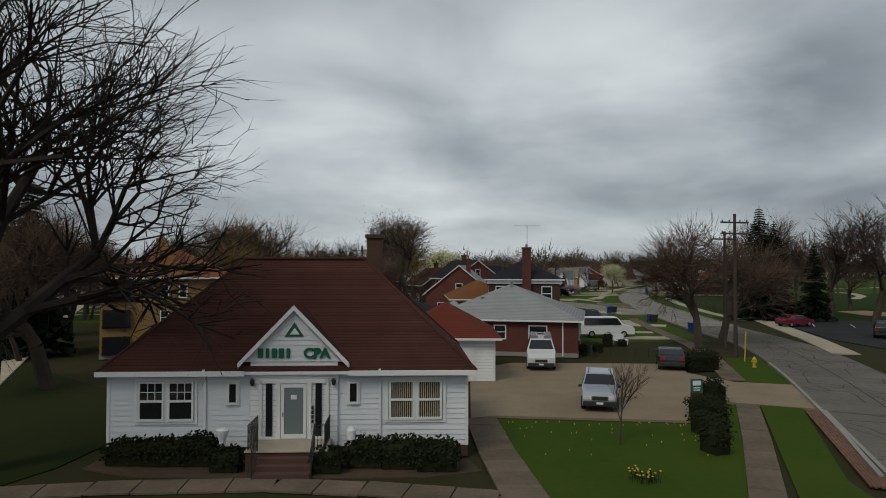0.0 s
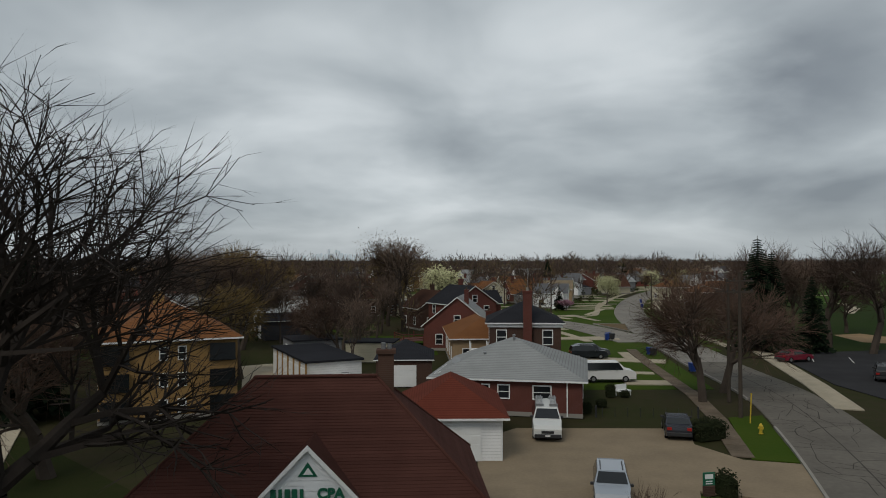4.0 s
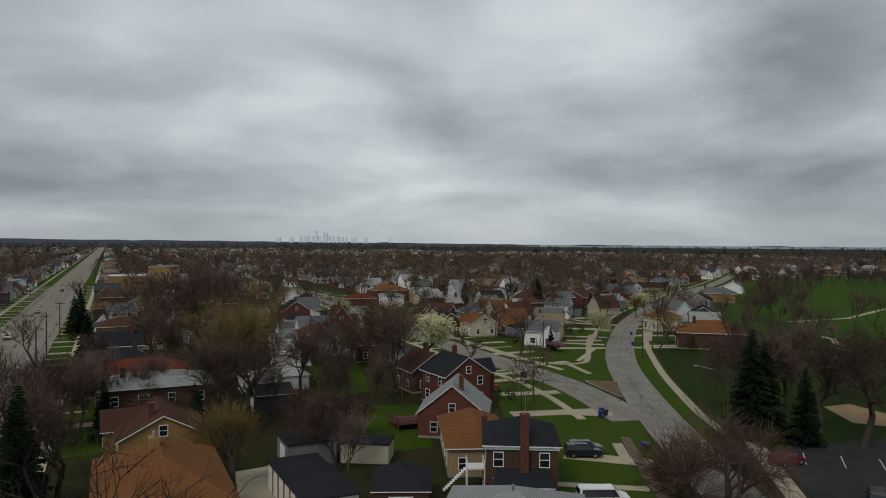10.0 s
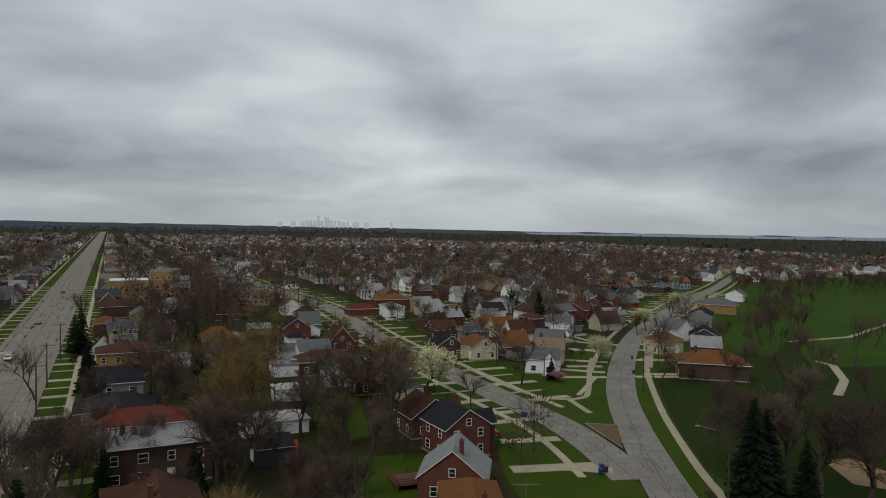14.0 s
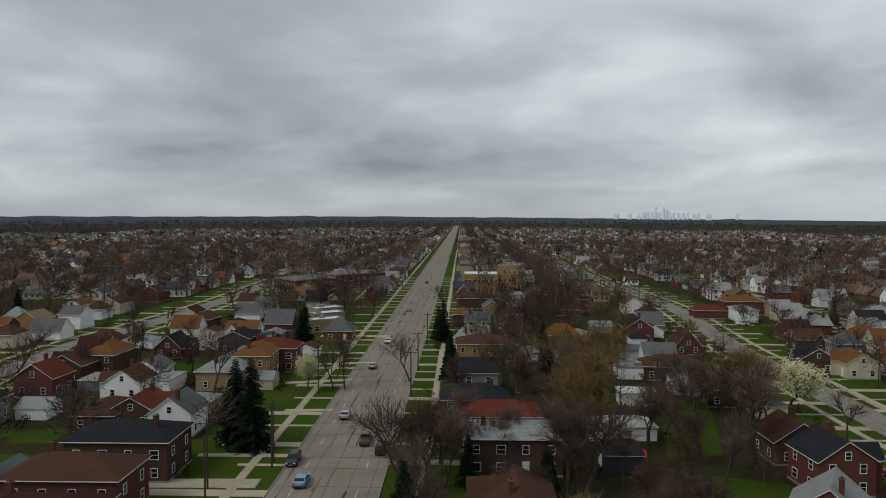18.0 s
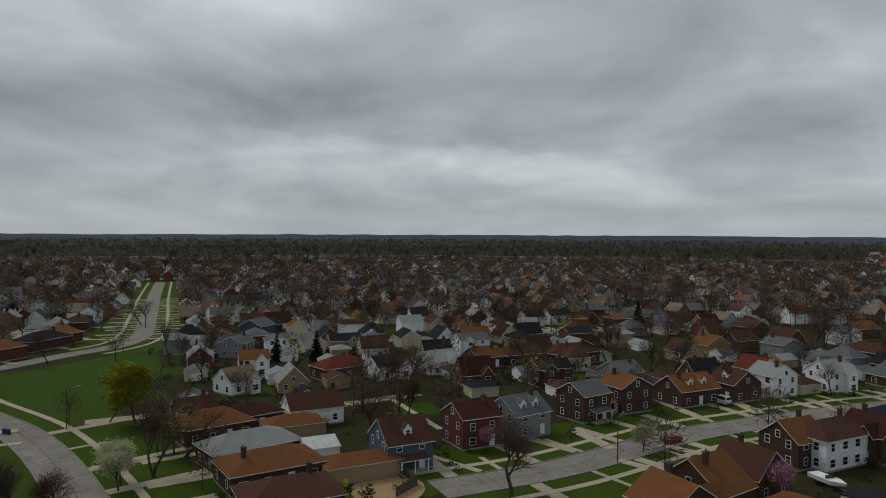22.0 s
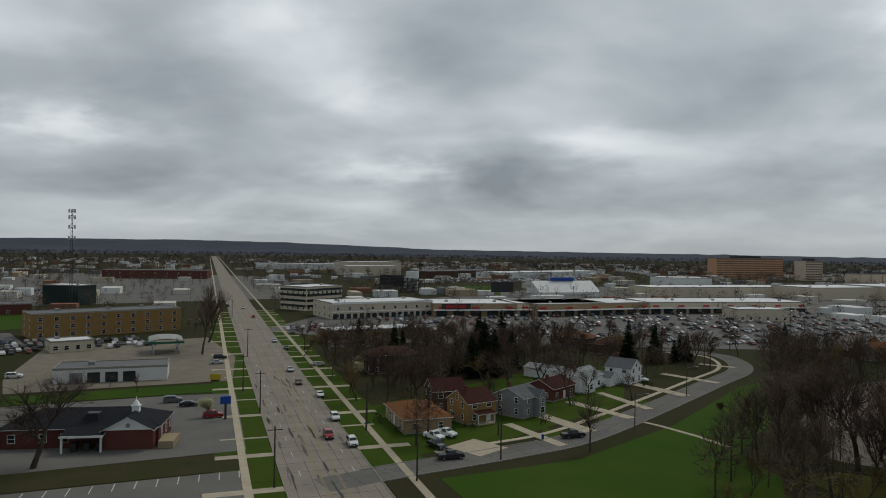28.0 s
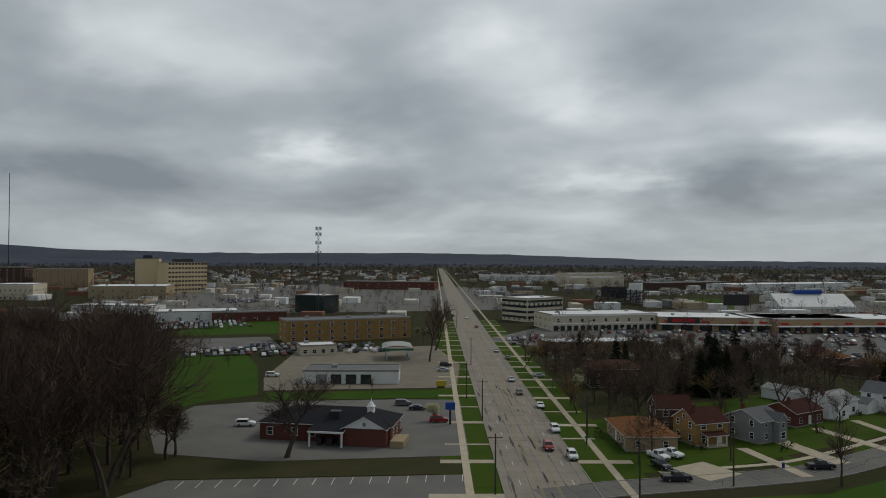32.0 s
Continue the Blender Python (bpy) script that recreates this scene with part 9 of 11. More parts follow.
house(-355.0, -202.4, -66, 12.7, 9.0, 4.5, 6.5, "gable", "cream", "red", windows=False)
house(-250.2, -150.8, 168, 15.4, 9.0, 4.0, 6.5, "hip", "red", "orange", windows=False)
house(-81.7, -81.0, -54, 17.0, 12.0, 3.2, 5.6, "hip", "brown", "light")
house(-94.3, -87.3, 132, 17.0, 10.0, 3.3, 6.0, "hip", "red", "maroon")
house(-105.8, -95.5, -48, 14.2, 9.0, 3.3, 6.0, "hip", "brown", "dark")
house(-224.8, -168.4, -31, 8.9, 8.0, 4.0, 6.5, "gable", "red", "orange", windows=False)
house(-226.8, -178.6, 149, 8.5, 7.0, 5.0, 7.0, "gable", "white", "grey", windows=False)
house(-217.4, -151.2, 163, 16.5, 9.0, 4.0, 6.5, "hip", "red", "orange", windows=False)
house(-241.9, -151.0, 168, 17.0, 9.0, 3.5, 6.0, "hip", "brown", "dark", windows=False)
house(-262.5, -158.1, -158, 11.7, 9.0, 3.5, 6.0, "gable", "red", "orange", windows=False)
house(-314.4, -174.2, -158, 14.4, 8.0, 4.5, 7.0, "gable", "white", "grey", windows=False)
house(-291.4, -166.8, -158, 17.0, 9.0, 3.5, 6.0, "hip", "brown", "brown", windows=False)
house(-229.9, -189.5, -14, 8.7, 8.0, 4.0, 6.5, "gable", "red", "dark", windows=False)
house(-239.2, -208.4, -14, 8.5, 8.0, 4.0, 6.5, "gable", "brown", "grey", windows=False)
house(-400.0, -315.9, -157, 17.0, 9.0, 5.0, 7.0, "gable", "tan", "orange", windows=False)
house(-229.6, -222.5, 166, 17.0, 9.0, 3.5, 6.0, "hip", "white", "grey", windows=False)
house(-271.9, -336.1, -155, 16.4, 9.0, 4.5, 7.0, "gable", "white", "grey", windows=False)
house(-270.5, -361.1, -155, 13.7, 9.0, 4.5, 7.0, "gable", "white", "orange", windows=False)
house(-113.4, -115.8, -36, 17.0, 9.0, 3.3, 5.5, "hip", "brown", "brown")
house(20.6, -160.8, 114, 17.0, 11.0, 3.2, 5.0, "hip", "tan", "orange")
house(15.8, -176.6, -156, 8.5, 7.0, 5.5, 8.0, "gable", "brown", "maroon")
house(8.4, -167.0, -139, 8.5, 8.0, 5.0, 7.5, "gable", "yellow", "maroon", porch=2.0)
house(-2.8, -175.0, -125, 8.5, 9.0, 5.0, 7.0, "gable", "grey", "grey")
house(-11.9, -196.9, -125, 11.4, 9.0, 3.5, 5.5, "gable", "red", "maroon")
house(-20.7, -210.6, -123, 14.3, 9.0, 4.0, 6.0, "gable", "white", "light")
house(-35.8, -223.0, 147, 8.5, 8.0, 5.0, 7.5, "gable", "white", "grey")
house(38.2, -229.3, -156, 17.0, 9.0, 6.0, 8.3, "hip", "brown", "brown")
house(-27.7, -307.6, -27, 17.0, 10.0, 4.0, 6.0, "hip", "brown", "orange", windows=False)
house(-39.7, -289.7, -117, 17.0, 9.0, 4.0, 6.0, "hip", "brown", "brown", windows=False)
house(-188.2, -314.2, -155, 15.9, 9.0, 4.0, 6.0, "gable", "white", "grey", windows=False)
house(-278.9, -348.9, -155, 17.0, 8.0, 4.0, 6.5, "gable", "white", "grey", windows=False)
house(-239.1, -231.1, -177, 17.0, 9.0, 3.5, 6.0, "hip", "white", "grey", windows=False)
house(-245.6, -205.8, 166, 14.2, 8.0, 5.0, 7.0, "gable", "red", "dark", windows=False)
garage(-29.7, 134.2, 24, 12.0, 6.0, 2.6, 3.8, "hip", "white", "white")
garage(-26.8, 118.5, 24, 6.0, 8.0, 3.0, 4.0, "gable", "dark", "dark")
garage(-108.8, 59.1, -141, 6.0, 6.0, 2.8, 3.8, "flat", "white", "dark")
garage(-102.6, 48.1, -141, 12.7, 8.0, 2.8, 4.5, "hip", "tan", "orange")
garage(-98.7, 55.4, -156, 6.0, 6.0, 2.6, 3.8, "gable", "white", "red")
garage(-133.9, 124.0, -68, 9.7, 8.0, 3.0, 3.5, "flat", "white", "light")
garage(-143.0, -35.9, 120, 11.7, 7.0, 3.0, 4.5, "hip", "tan", "orange")
garage(-129.9, -27.8, 120, 6.0, 7.0, 2.7, 3.9, "gable", "white", "white")
garage(-121.2, -18.7, 120, 13.0, 7.0, 2.8, 4.0, "hip", "tan", "orange")
garage(-12.2, -228.2, 147, 12.5, 7.0, 3.0, 4.0, "gable", "white", "light")
garage(-29.7, -218.5, 147, 6.1, 6.0, 2.6, 4.0, "gable", "white", "grey")
garage(-8.8, 91.1, -7, 6.0, 4.0, 2.4, 3.2, "flat", "cream", "dark")
garage(-16.5, 91.0, 24, 6.0, 6.0, 2.8, 4.0, "flat", "grey", "dark")
garage(-96.5, 40.1, 30, 6.0, 6.0, 2.7, 4.0, "flat", "dark", "dark")
garage(-31.1, 159.5, 18, 8.2, 6.0, 2.6, 3.6, "flat", "white", "white")
# trees
tree(44.2, 99.1, 15.5, "fir1")
tree(47.1, 101.0, 13.5, "fir3")
tree(50.6, 96.8, 10.3, "fir2")
tree(56.0, 102.5, 17.2, "bare1")
for k, (x, y) in enumerate(((56.2, 140.4), (80.5, 178.5), (119.2, 245.2), (101.1, 194.0), (96.1, 172.5), (123.5, 203.3), (70.1, 122.3), (94.6, 150.3), (149.7, 234.8), (72.3, 140.8), (68.1, 159.9), (68.1, 200.9), (89.9, 231.6))):
    tree(x, y, 11 + k * 7 % 6, ("bare1", "tall2", "bare3", "tall1")[k % 4], None, 1.15)
tree(55.0, 110.7, 13.7, "tall2")
tree(51.7, 105.8, 17.0, "tall1")
tree(47.9, 113.6, 15.8, "bare2")
tree(57.8, 95.2, 18.3, "bare2")
tree(-100.0, 207.7, 13.5, "fir1")
tree(-77.6, 164.0, 11.5, "fir2")
tree(-48.5, 170.1, 17, "willow2")
tree(-62.0, 160.0, 17, "bare3")
tree(31.82, 177.51, 3.0, "pink1", 40, 1.9)
tree(68.34, 187.34, 5.0, "sallow2", 10, 1.5)
tree(49.75, 241.25, 8.0, "copse2", 10, 1.2)
tree(63.48, 252.41, 11.0, "copse1", 50, 1.1)
tree(76.07, 281.89, 12.0, "copse3", 90, 1.1)
tree(44.6, 284.74, 13.0, "fir2", 90)
tree(82.12, 266.41, 9.5, "blossom1", 30, 1.1)
tree(-1.0, 165.0, 12.5, "blossom2", 70, 1.3)
tree(65.3, 119.1, 14.5, "copse2", 20, 1.2)
tree(57.0, 131.0, 9.0, "copse3", 70, 1.2)
tree(77.1, 149.9, 13.0, "copse1", 120, 1.2)
tree(86.0, 166.0, 13.0, "copse2", 200, 1.2)
tree(-57.3, 177.9, 10.5, "fir1")
tree(-51.9, 180.5, 11.6, "fir3")
tree(-32.9, 100.4, 6.4, "fir2")
tree(-45.5, 99.5, 8.1, "fir3")
tree(-43.0, 107.8, 8.5, "bare1")
tree(-28.5, 102.4, 16.0, "bare2")
tree(-41.0, 167.3, 17.0, "willow1")
tree(-39.3, 140.4, 9.4, "willow2")
tree(-86.7, 220.9, 17.8, "tall1")
tree(-86.2, 233.5, 18.0, "bare2")
tree(-75.8, 214.9, 18.8, "tall2")
tree(-81.0, 242.7, 18.1, "bare1")
tree(-73.2, 227.4, 18.7, "tall3")
tree(-72.1, 240.3, 19.6, "bare3")
tree(-65.4, 191.2, 16.6, "tall1")
tree(-76.4, 266.9, 18.4, "tall2")
tree(-94.4, 266.4, 18.9, "bare2")
tree(-86.6, 278.7, 19.4, "tall1")
tree(-97.2, 140.6, 12.0, "tall2")
tree(-94.8, 141.8, 12.0, "bare1")
tree(-102.5, 138.1, 9.6, "blossom2")
tree(-150.3, 248.1, 16.0, "tall1")
tree(-173.2, 276.7, 17.9, "bare2")
tree(-160.5, 243.2, 18.2, "tall3")
tree(-59.0, 113.9, 10.1, "tall2")
tree(-53.6, 107.0, 12.2, "bare3")
tree(-55.8, 103.1, 10.6, "tall1")
tree(-150.6, -72.2, 14.1, "yellow1")
tree(-62.6, -155.3, 18.3, "tall1")
tree(-61.3, -141.4, 21.5, "tall2")
tree(-66.9, -138.7, 22.5, "bare1")
tree(-74.3, -145.5, 21.0, "tall3")
tree(-75.5, -136.7, 22.9, "tall1")
tree(-82.8, -138.4, 22.2, "bare2")
tree(-88.2, -140.2, 21.5, "tall2")
tree(-86.8, -129.4, 23.2, "tall3")
tree(-97.8, -141.7, 21.4, "tall1")
tree(-94.2, -132.3, 22.8, "bare1")
tree(-103.6, -136.7, 21.3, "tall2")
tree(-83.6, -112.7, 21.2, "bare3")
tree(-81.6, -103.2, 18.6, "birch1")
tree(-107.4, -125.9, 5.7, "fir1")
tree(-110.0, -116.4, 23.6, "bare2")
tree(-113.5, -113.5, 23.3, "bare1")
tree(-114.3, -140.8, 19.9, "tall3")
tree(-73.6, -161.8, 18.9, "bare3")
tree(-56.0, -148.7, 18.4, "tall2")
tree(-49.2, -140.5, 17.3, "tall1")
tree(-88.5, -155.4, 19.5, "bare1")
tree(-99.9, -152.9, 19.3, "tall2")
tree(-254.0, -243.4, 15.1, "bare2")
tree(-243.5, -213.7, 17.3, "bare3")
tree(-202.5, -195.5, 13.2, "tall1")
tree(-116.8, -282.2, 6.7, "fir3")
tree(13.0, -193.8, 8.0, "bare1")
tree(28.0, -197.0, 9.6, "tall1")
tree(116.9, -81.0, 24.0, "bare1")
tree(106.4, -106.6, 13.2, "bare3")
tree(12.1, -233.6, 15.9, "tall1")
tree(8.4, -244.0, 16.9, "fir1")
tree(4.0, -237.4, 16.0, "bare2")
tree(-0.9, -239.6, 12.4, "tall2")
tree(-5.8, -241.9, 13.8, "bare1")
tree(-11.1, -255.4, 13.9, "tall3")
tree(17.4, -236.5, 13.6, "bare3")
tree(20.9, -219.4, 10.2, "tall1")
tree(3.0, -274.1, 17.3, "fir2")
tree(12.1, -284.5, 15.4, "fir3")
tree(-16.5, -298.1, 12.9, "bare2")
tree(-24.4, -301.8, 12.9, "tall1")
tree(-2.6, -284.0, 13.6, "bare1")
tree(41.6, -278.3, 12.0, "bare3")
tree(45.6, -276.4, 11.6, "fir1")
tree(25.6, -217.2, 10.2, "tall2")
tree(-34.1, -322.8, 11.4, "bare1")
tree(-46.8, -328.8, 11.4, "tall2")
tree(18.1, -297.9, 13.6, "bare1")
tree(-17.2, -247.3, 8.9, "tall2")
tree(125.9, -284.4, 24.0, "tall1")
tree(114.0, -252.1, 23.4, "bare1")
tree(142.4, -325.0, 24.0, "tall3")
tree(-9.9, 138.6, 19.0, "budding1")
tree(-21.7, 77.0, 11.0, "willow1")
tree(-32.3, 89.3, 11.0, "bare1")
tree(127.5, 245.7, 15.0, "tall1")
tree(173.0, 360.2, 15.0, "tall3")
tree(-74.5, 194.9, 13.8, "tall1")
tree(-79.7, 222.6, 15.0, "bare2")
tree(-88.8, 259.6, 15.0, "tall2")
tree(-90.7, 292.4, 16.2, "bare1")
tree(-118.5, 332.5, 15.0, "tall3")
tree(-77.3, 293.5, 15.0, "bare3")
tree(-99.7, 391.5, 15.0, "tall1")
tree(-42.9, 196.2, 13.8, "willow1")
tree(-47.5, 235.7, 12.5, "willow2")
tree(-65.6, 161.5, 11.2, "tall2")
tree(-64.4, 142.0, 11.2, "bare1")
tree(-56.6, 120.4, 11.2, "tall3")
tree(-28.9, 117.8, 11.2, "bare2")
tree(-24.5, 109.7, 10.0, "tall1")
tree(-16.7, 109.8, 10.0, "bare3")
tree(-14.9, 124.2, 11.2, "bare1")
tree(-10.5, 118.1, 10.0, "tall2")
tree(-10.2, 163.2, 15.0, "willow1")
tree(-16.9, 182.0, 12.5, "bare3")
tree(-18.6, 147.6, 11.2, "tall3")
tree(-25.9, 142.9, 11.2, "bare1")
tree(-5.5, 182.4, 12.5, "bare2")
tree(-54.9, 104.5, 12.5, "bare2")
tree(-48.6, 98.1, 12.5, "tall1")
tree(-46.1, 104.6, 11.2, "bare3")
tree(15.2, 227.7, 12.5, "bare1")
tree(30.9, 267.6, 12.5, "tall2")
tree(4.9, 251.6, 12.5, "bare3")
tree(52.6, 269.1, 13.8, "bare2")
tree(74.7, 305.5, 15.0, "tall1")
tree(91.5, 339.8, 15.0, "bare1")
tree(122.1, 383.9, 12.5, "tall3")
tree(-45.5, 82.2, 15.0, "tall1")
tree(-40.0, 76.3, 13.8, "bare1")
tree(-42.2, 73.0, 13.0, "fir2")
tree(-52.6, 91.6, 15.0, "bare2")
tree(-49.0, 97.0, 13.8, "tall2")
tree(-12.5, 86.0, 11.2, "bare3")
tree(-10.4, 79.5, 10.0, "tall1")
tree(-10.2, 123.9, 11.2, "tall2")
tree(-165.0, -65.7, 6.0, "bare1")
tree(-334.0, -188.2, 12.5, "bare2")
tree(-369.1, -223.8, 11.2, "tall1")
tree(-177.0, -59.1, 7.0, "tall2")
tree(-179.1, -30.9, 10.0, "tall1")
tree(-208.5, -24.6, 11.2, "bare1")
tree(-187.1, -10.0, 10.0, "bare2")
tree(-219.1, -1.6, 10.0, "tall3")
tree(-230.1, 16.3, 11.2, "bare3")
tree(-171.3, 21.9, 6.0, "tall1")
tree(-287.9, -55.5, 11.2, "tall2")
tree(-289.5, -37.2, 11.2, "bare1")
tree(-276.4, -9.0, 11.2, "tall1")
tree(-192.4, 26.3, 11.2, "tall1")
tree(-218.2, 21.8, 11.2, "bare1")
tree(-252.9, 84.6, 11.2, "tall2")
tree(-199.3, 74.8, 7.0, "tall1")
tree(-208.0, 92.6, 10.0, "bare2")
tree(-157.2, 121.8, 10.0, "tall2")
tree(-186.7, 159.6, 10.0, "bare1")
tree(-198.4, 186.5, 11.2, "tall1")
tree(-168.0, 167.7, 10.0, "bare3")
tree(-207.5, 227.4, 11.2, "tall2")
tree(-179.0, 214.6, 11.2, "bare1")
tree(-136.1, 80.3, 7.0, "tall1")
tree(-143.1, 97.0, 7.0, "tall3")
tree(19.5, -237.1, 12.5, "tall1")
tree(16.9, -272.0, 13.8, "bare2")
tree(14.7, -301.8, 12.5, "tall2")
tree(3.0, -178.7, 10.0, "tall3")
tree(-7.0, -298.6, 12.5, "bare1")
tree(-9.6, -242.5, 11.2, "tall1")
tree(-18.0, -297.0, 12.5, "tall2")
tree(-26.4, -264.8, 11.2, "bare3")
tree(-45.4, -311.3, 11.2, "tall3")
tree(-60.1, -309.3, 12.5, "tall1")
tree(45.4, -200.7, 7.0, "tall2")
tree(-254.9, -226.7, 7.0, "bare1")
tree(147.1, -133.8, 15.0, "tall1")
tree(161.0, -152.9, 15.0, "bare1")
tree(184.5, -174.3, 15.0, "tall2")
tree(201.9, -193.5, 15.0, "tall3")
tree(210.0, -189.0, 16.2, "tall2")
tree(36.4, -209.3, 10.0, "tall1")
tree(28.7, -223.3, 11.2, "tall2")
tree(19.3, -228.3, 11.2, "bare1")
tree(2.1, -248.3, 11.2, "tall1")
tree(-6.1, -241.7, 11.2, "tall2")
tree(-12.2, -280.9, 12.5, "bare2")
tree(102.1, -184.2, 6.0, "tall1")
tree(143.1, -308.5, 7.0, "tall2")
tree(176.6, -388.7, 10.0, "tall3")
tree(-6.4, 127.6, 17.6, "tall4", 30, 1.35)
tree(-31.3, 102.5, 15.0, "bare2")
tree(-50.2, 180.8, 13.8, "willow1")
tree(-44.0, 109.5, 11.2, "tall1")
tree(-34.8, 104.7, 7.0, "fir1")
tree(-76.7, 161.2, 11.0, "fir2")
tree(-103.5, 211.3, 11.0, "fir1")
tree(-63.3, 195.4, 11.0, "fir2")
tree(-54.3, 187.9, 11.0, "fir3")
tree(-58.6, 247.6, 13.8, "willow2")
tree(-29.4, 256.3, 7.0, "blossom2")
tree(-20.3, 220.5, 6.0, "bare1")
tree(47.6, 200.1, 9.0, "blossom1")
tree(30.7, 180.2, 6.0, "fir3")
tree(32.2, 178.2, 3.0, "pink1")
tree(75.7, 256.0, 9.0, "budding1")
tree(119.8, 342.4, 9.0, "blossom2")
tree(47.4, 303.4, 12.0, "fir2")
tree(65.9, 178.0, 5.0, "budding2")
tree(116.7, 203.0, 4.0, "pink1")
tree(126.1, 259.1, 15.0, "bare3")
tree(-25.5, 162.7, 10.0, "tall2")
tree(-9.9, 100.5, 7.0, "bare1")
tree(-84.9, 155.6, 13.8, "bare1")
tree(19.6, 217.4, 7.0, "budding1")
tree(97.6, 264.5, 5.0, "fir3")
tree(-91.5, 101.2, 15.0, "fir1")
tree(-134.4, 178.9, 12.0, "fir2")
tree(-109.2, 146.9, 6.0, "blossom2")
tree(-102.2, 149.3, 11.2, "tall1")
tree(-347.6, 72.4, 11.2, "bare3")
tree(-172.5, 113.3, 16.2, "bare2")
tree(-176.2, 108.0, 11.2, "bare1")
tree(-187.8, 91.4, 10.0, "bare1")
tree(-210.7, 58.3, 11.2, "tall2")
tree(-86.3, 99.2, 16.0, "fir1")
tree(-137.8, 185.7, 13.0, "fir2")
tree(-108.1, 147.2, 6.0, "blossom2")
tree(-106.8, 159.1, 11.2, "tall1")
tree(-136.9, 32.5, 6.0, "blossom1")
tree(-112.4, 47.4, 7.0, "pink1")
tree(-119.6, 88.7, 11.2, "tall3")
tree(-237.0, 130.5, 6.0, "bare1")
tree(-241.3, 44.6, 12.5, "bare3")
tree(-111.0, -55.3, 7.0, "blossom1")
tree(-219.8, -112.9, 10.0, "bare1")
tree(-306.2, -146.8, 12.5, "bare2")
tree(-140.9, -20.5, 12.5, "bare2")
tree(-158.4, -14.4, 11.0, "budding1")
tree(-183.5, -58.4, 5.0, "fir3")
tree(-223.8, -62.6, 9.0, "fir1")
tree(-224.8, -50.1, 10.0, "fir2")
tree(-204.0, -83.5, 13.8, "tall1")
tree(-221.1, -96.2, 13.8, "tall2")
tree(-189.3, -72.7, 12.5, "tall3")
tree(-112.6, 6.6, 13.8, "bare1")
tree(-135.2, 2.9, 5.0, "pink1")
tree(-242.9, 44.6, 16.2, "bare3")
tree(-140.9, 33.5, 6.0, "blossom1")
tree(-224.1, 62.0, 12.5, "bare2")
tree(-329.1, -5.9, 11.2, "bare1")
tree(-64.6, -97.3, 11.0, "fir2")
tree(-113.8, -56.4, 8.0, "blossom1")
tree(-169.1, -150.1, 6.0, "bare1")
tree(-164.2, -128.8, 7.0, "bare2")
tree(-297.6, -140.7, 12.5, "bare3")
tree(-92.5, -64.4, 11.2, "bare3")
tree(-97.0, -63.1, 11.2, "bare1")
tree(-89.0, -68.5, 12.5, "tall1")
tree(-310.9, -302.7, 11.2, "tall1")
tree(-254.1, -237.0, 6.0, "blossom1")
tree(-184.2, -59.2, 5.0, "fir3")
tree(9.5, -235.2, 12.0, "fir1")
tree(6.5, -245.5, 11.0, "fir2")
tree(-0.5, -269.1, 13.8, "tall1")
tree(-61.4, -290.5, 15.0, "bare1")
tree(-66.2, -270.0, 11.0, "fir2")
tree(-60.9, -266.3, 9.0, "fir3")
tree(-108.6, -274.7, 7.0, "fir3")
tree(46.1, -252.6, 8.0, "fir3")
tree(41.9, -251.9, 9.0, "fir2")
tree(49.4, -224.3, 6.0, "blossom1")
tree(-89.8, -286.3, 12.5, "tall2")
tree(-60.6, -341.6, 11.2, "bare1")
tree(-64.1, -98.4, 9.0, "fir3")
tree(-53.4, -179.7, 4.0, "budding2")
tree(85.0, -117.5, 18.8, "bare2")
tree(106.4, -109.0, 12.5, "bare3")
tree(112.9, -189.0, 5.0, "bare1")
tree(70.5, -159.1, 5.0, "blossom1")
tree(45.8, -214.2, 6.0, "blossom1")
tree(40.6, -266.5, 10.0, "fir1")
tree(11.4, -232.4, 12.0, "fir2")
tree(8.2, -234.1, 11.0, "fir1")
tree(7.0, -245.6, 12.5, "tall1")
tree(175.7, -207.9, 5.0, "bare1")
tree(156.1, -329.4, 5.0, "blossom2")
tree(151.0, -332.4, 5.0, "blossom2")
# cars
car(31.5, -141.1, 114, "suv", (0.6, 0.61, 0.61), "white", "driving on the avenue")
car(37.8, -145.9, 114, "suv", (0.22, 0.012, 0.015), "dark red", "driving on the avenue")
car(40.4, -161.7, 114, "suv", (0.6, 0.61, 0.61), "white", "driving on the avenue")
car(50.9, -186.6, 114, "sedan", (0.6, 0.61, 0.61), "white", "driving on the avenue")
car(61.8, -202.6, 114, "sedan", (0.09, 0.06, 0.045), "brown", "driving on the avenue")
car(70.9, -223.1, 114, "sedan", (0.36, 0.37, 0.38), "silver", "driving on the avenue")
car(88.1, -271.7, 114, "sedan", (0.015, 0.017, 0.022), "black", "driving on the avenue")
car(99.6, -290.8, 114, "sedan", (0.36, 0.37, 0.38), "silver", "driving on the avenue")
car(65.0, -235.1, 204, "sedan", (0.36, 0.37, 0.38), "silver", "parked beside the street")
car(145.1, -387.5, 294, "sedan", (0.22, 0.012, 0.015), "dark red", "driving on the avenue")
car(172.7, -442.3, 114, "sedan", (0.6, 0.61, 0.61), "white", "driving on the avenue")
car(187.9, -454.2, 294, "sedan", (0.015, 0.017, 0.022), "black", "driving on the avenue")
car(110.1, -135.8, 206, "suv", (0.6, 0.61, 0.61), "white", "parked beside the street")
car(76.0, -133.7, 205, "sedan", (0.01, 0.03, 0.2), "blue", "parked beside the street")
car(99.9, -232.7, 204, "sedan", (0.36, 0.37, 0.38), "silver", "parked beside the street")
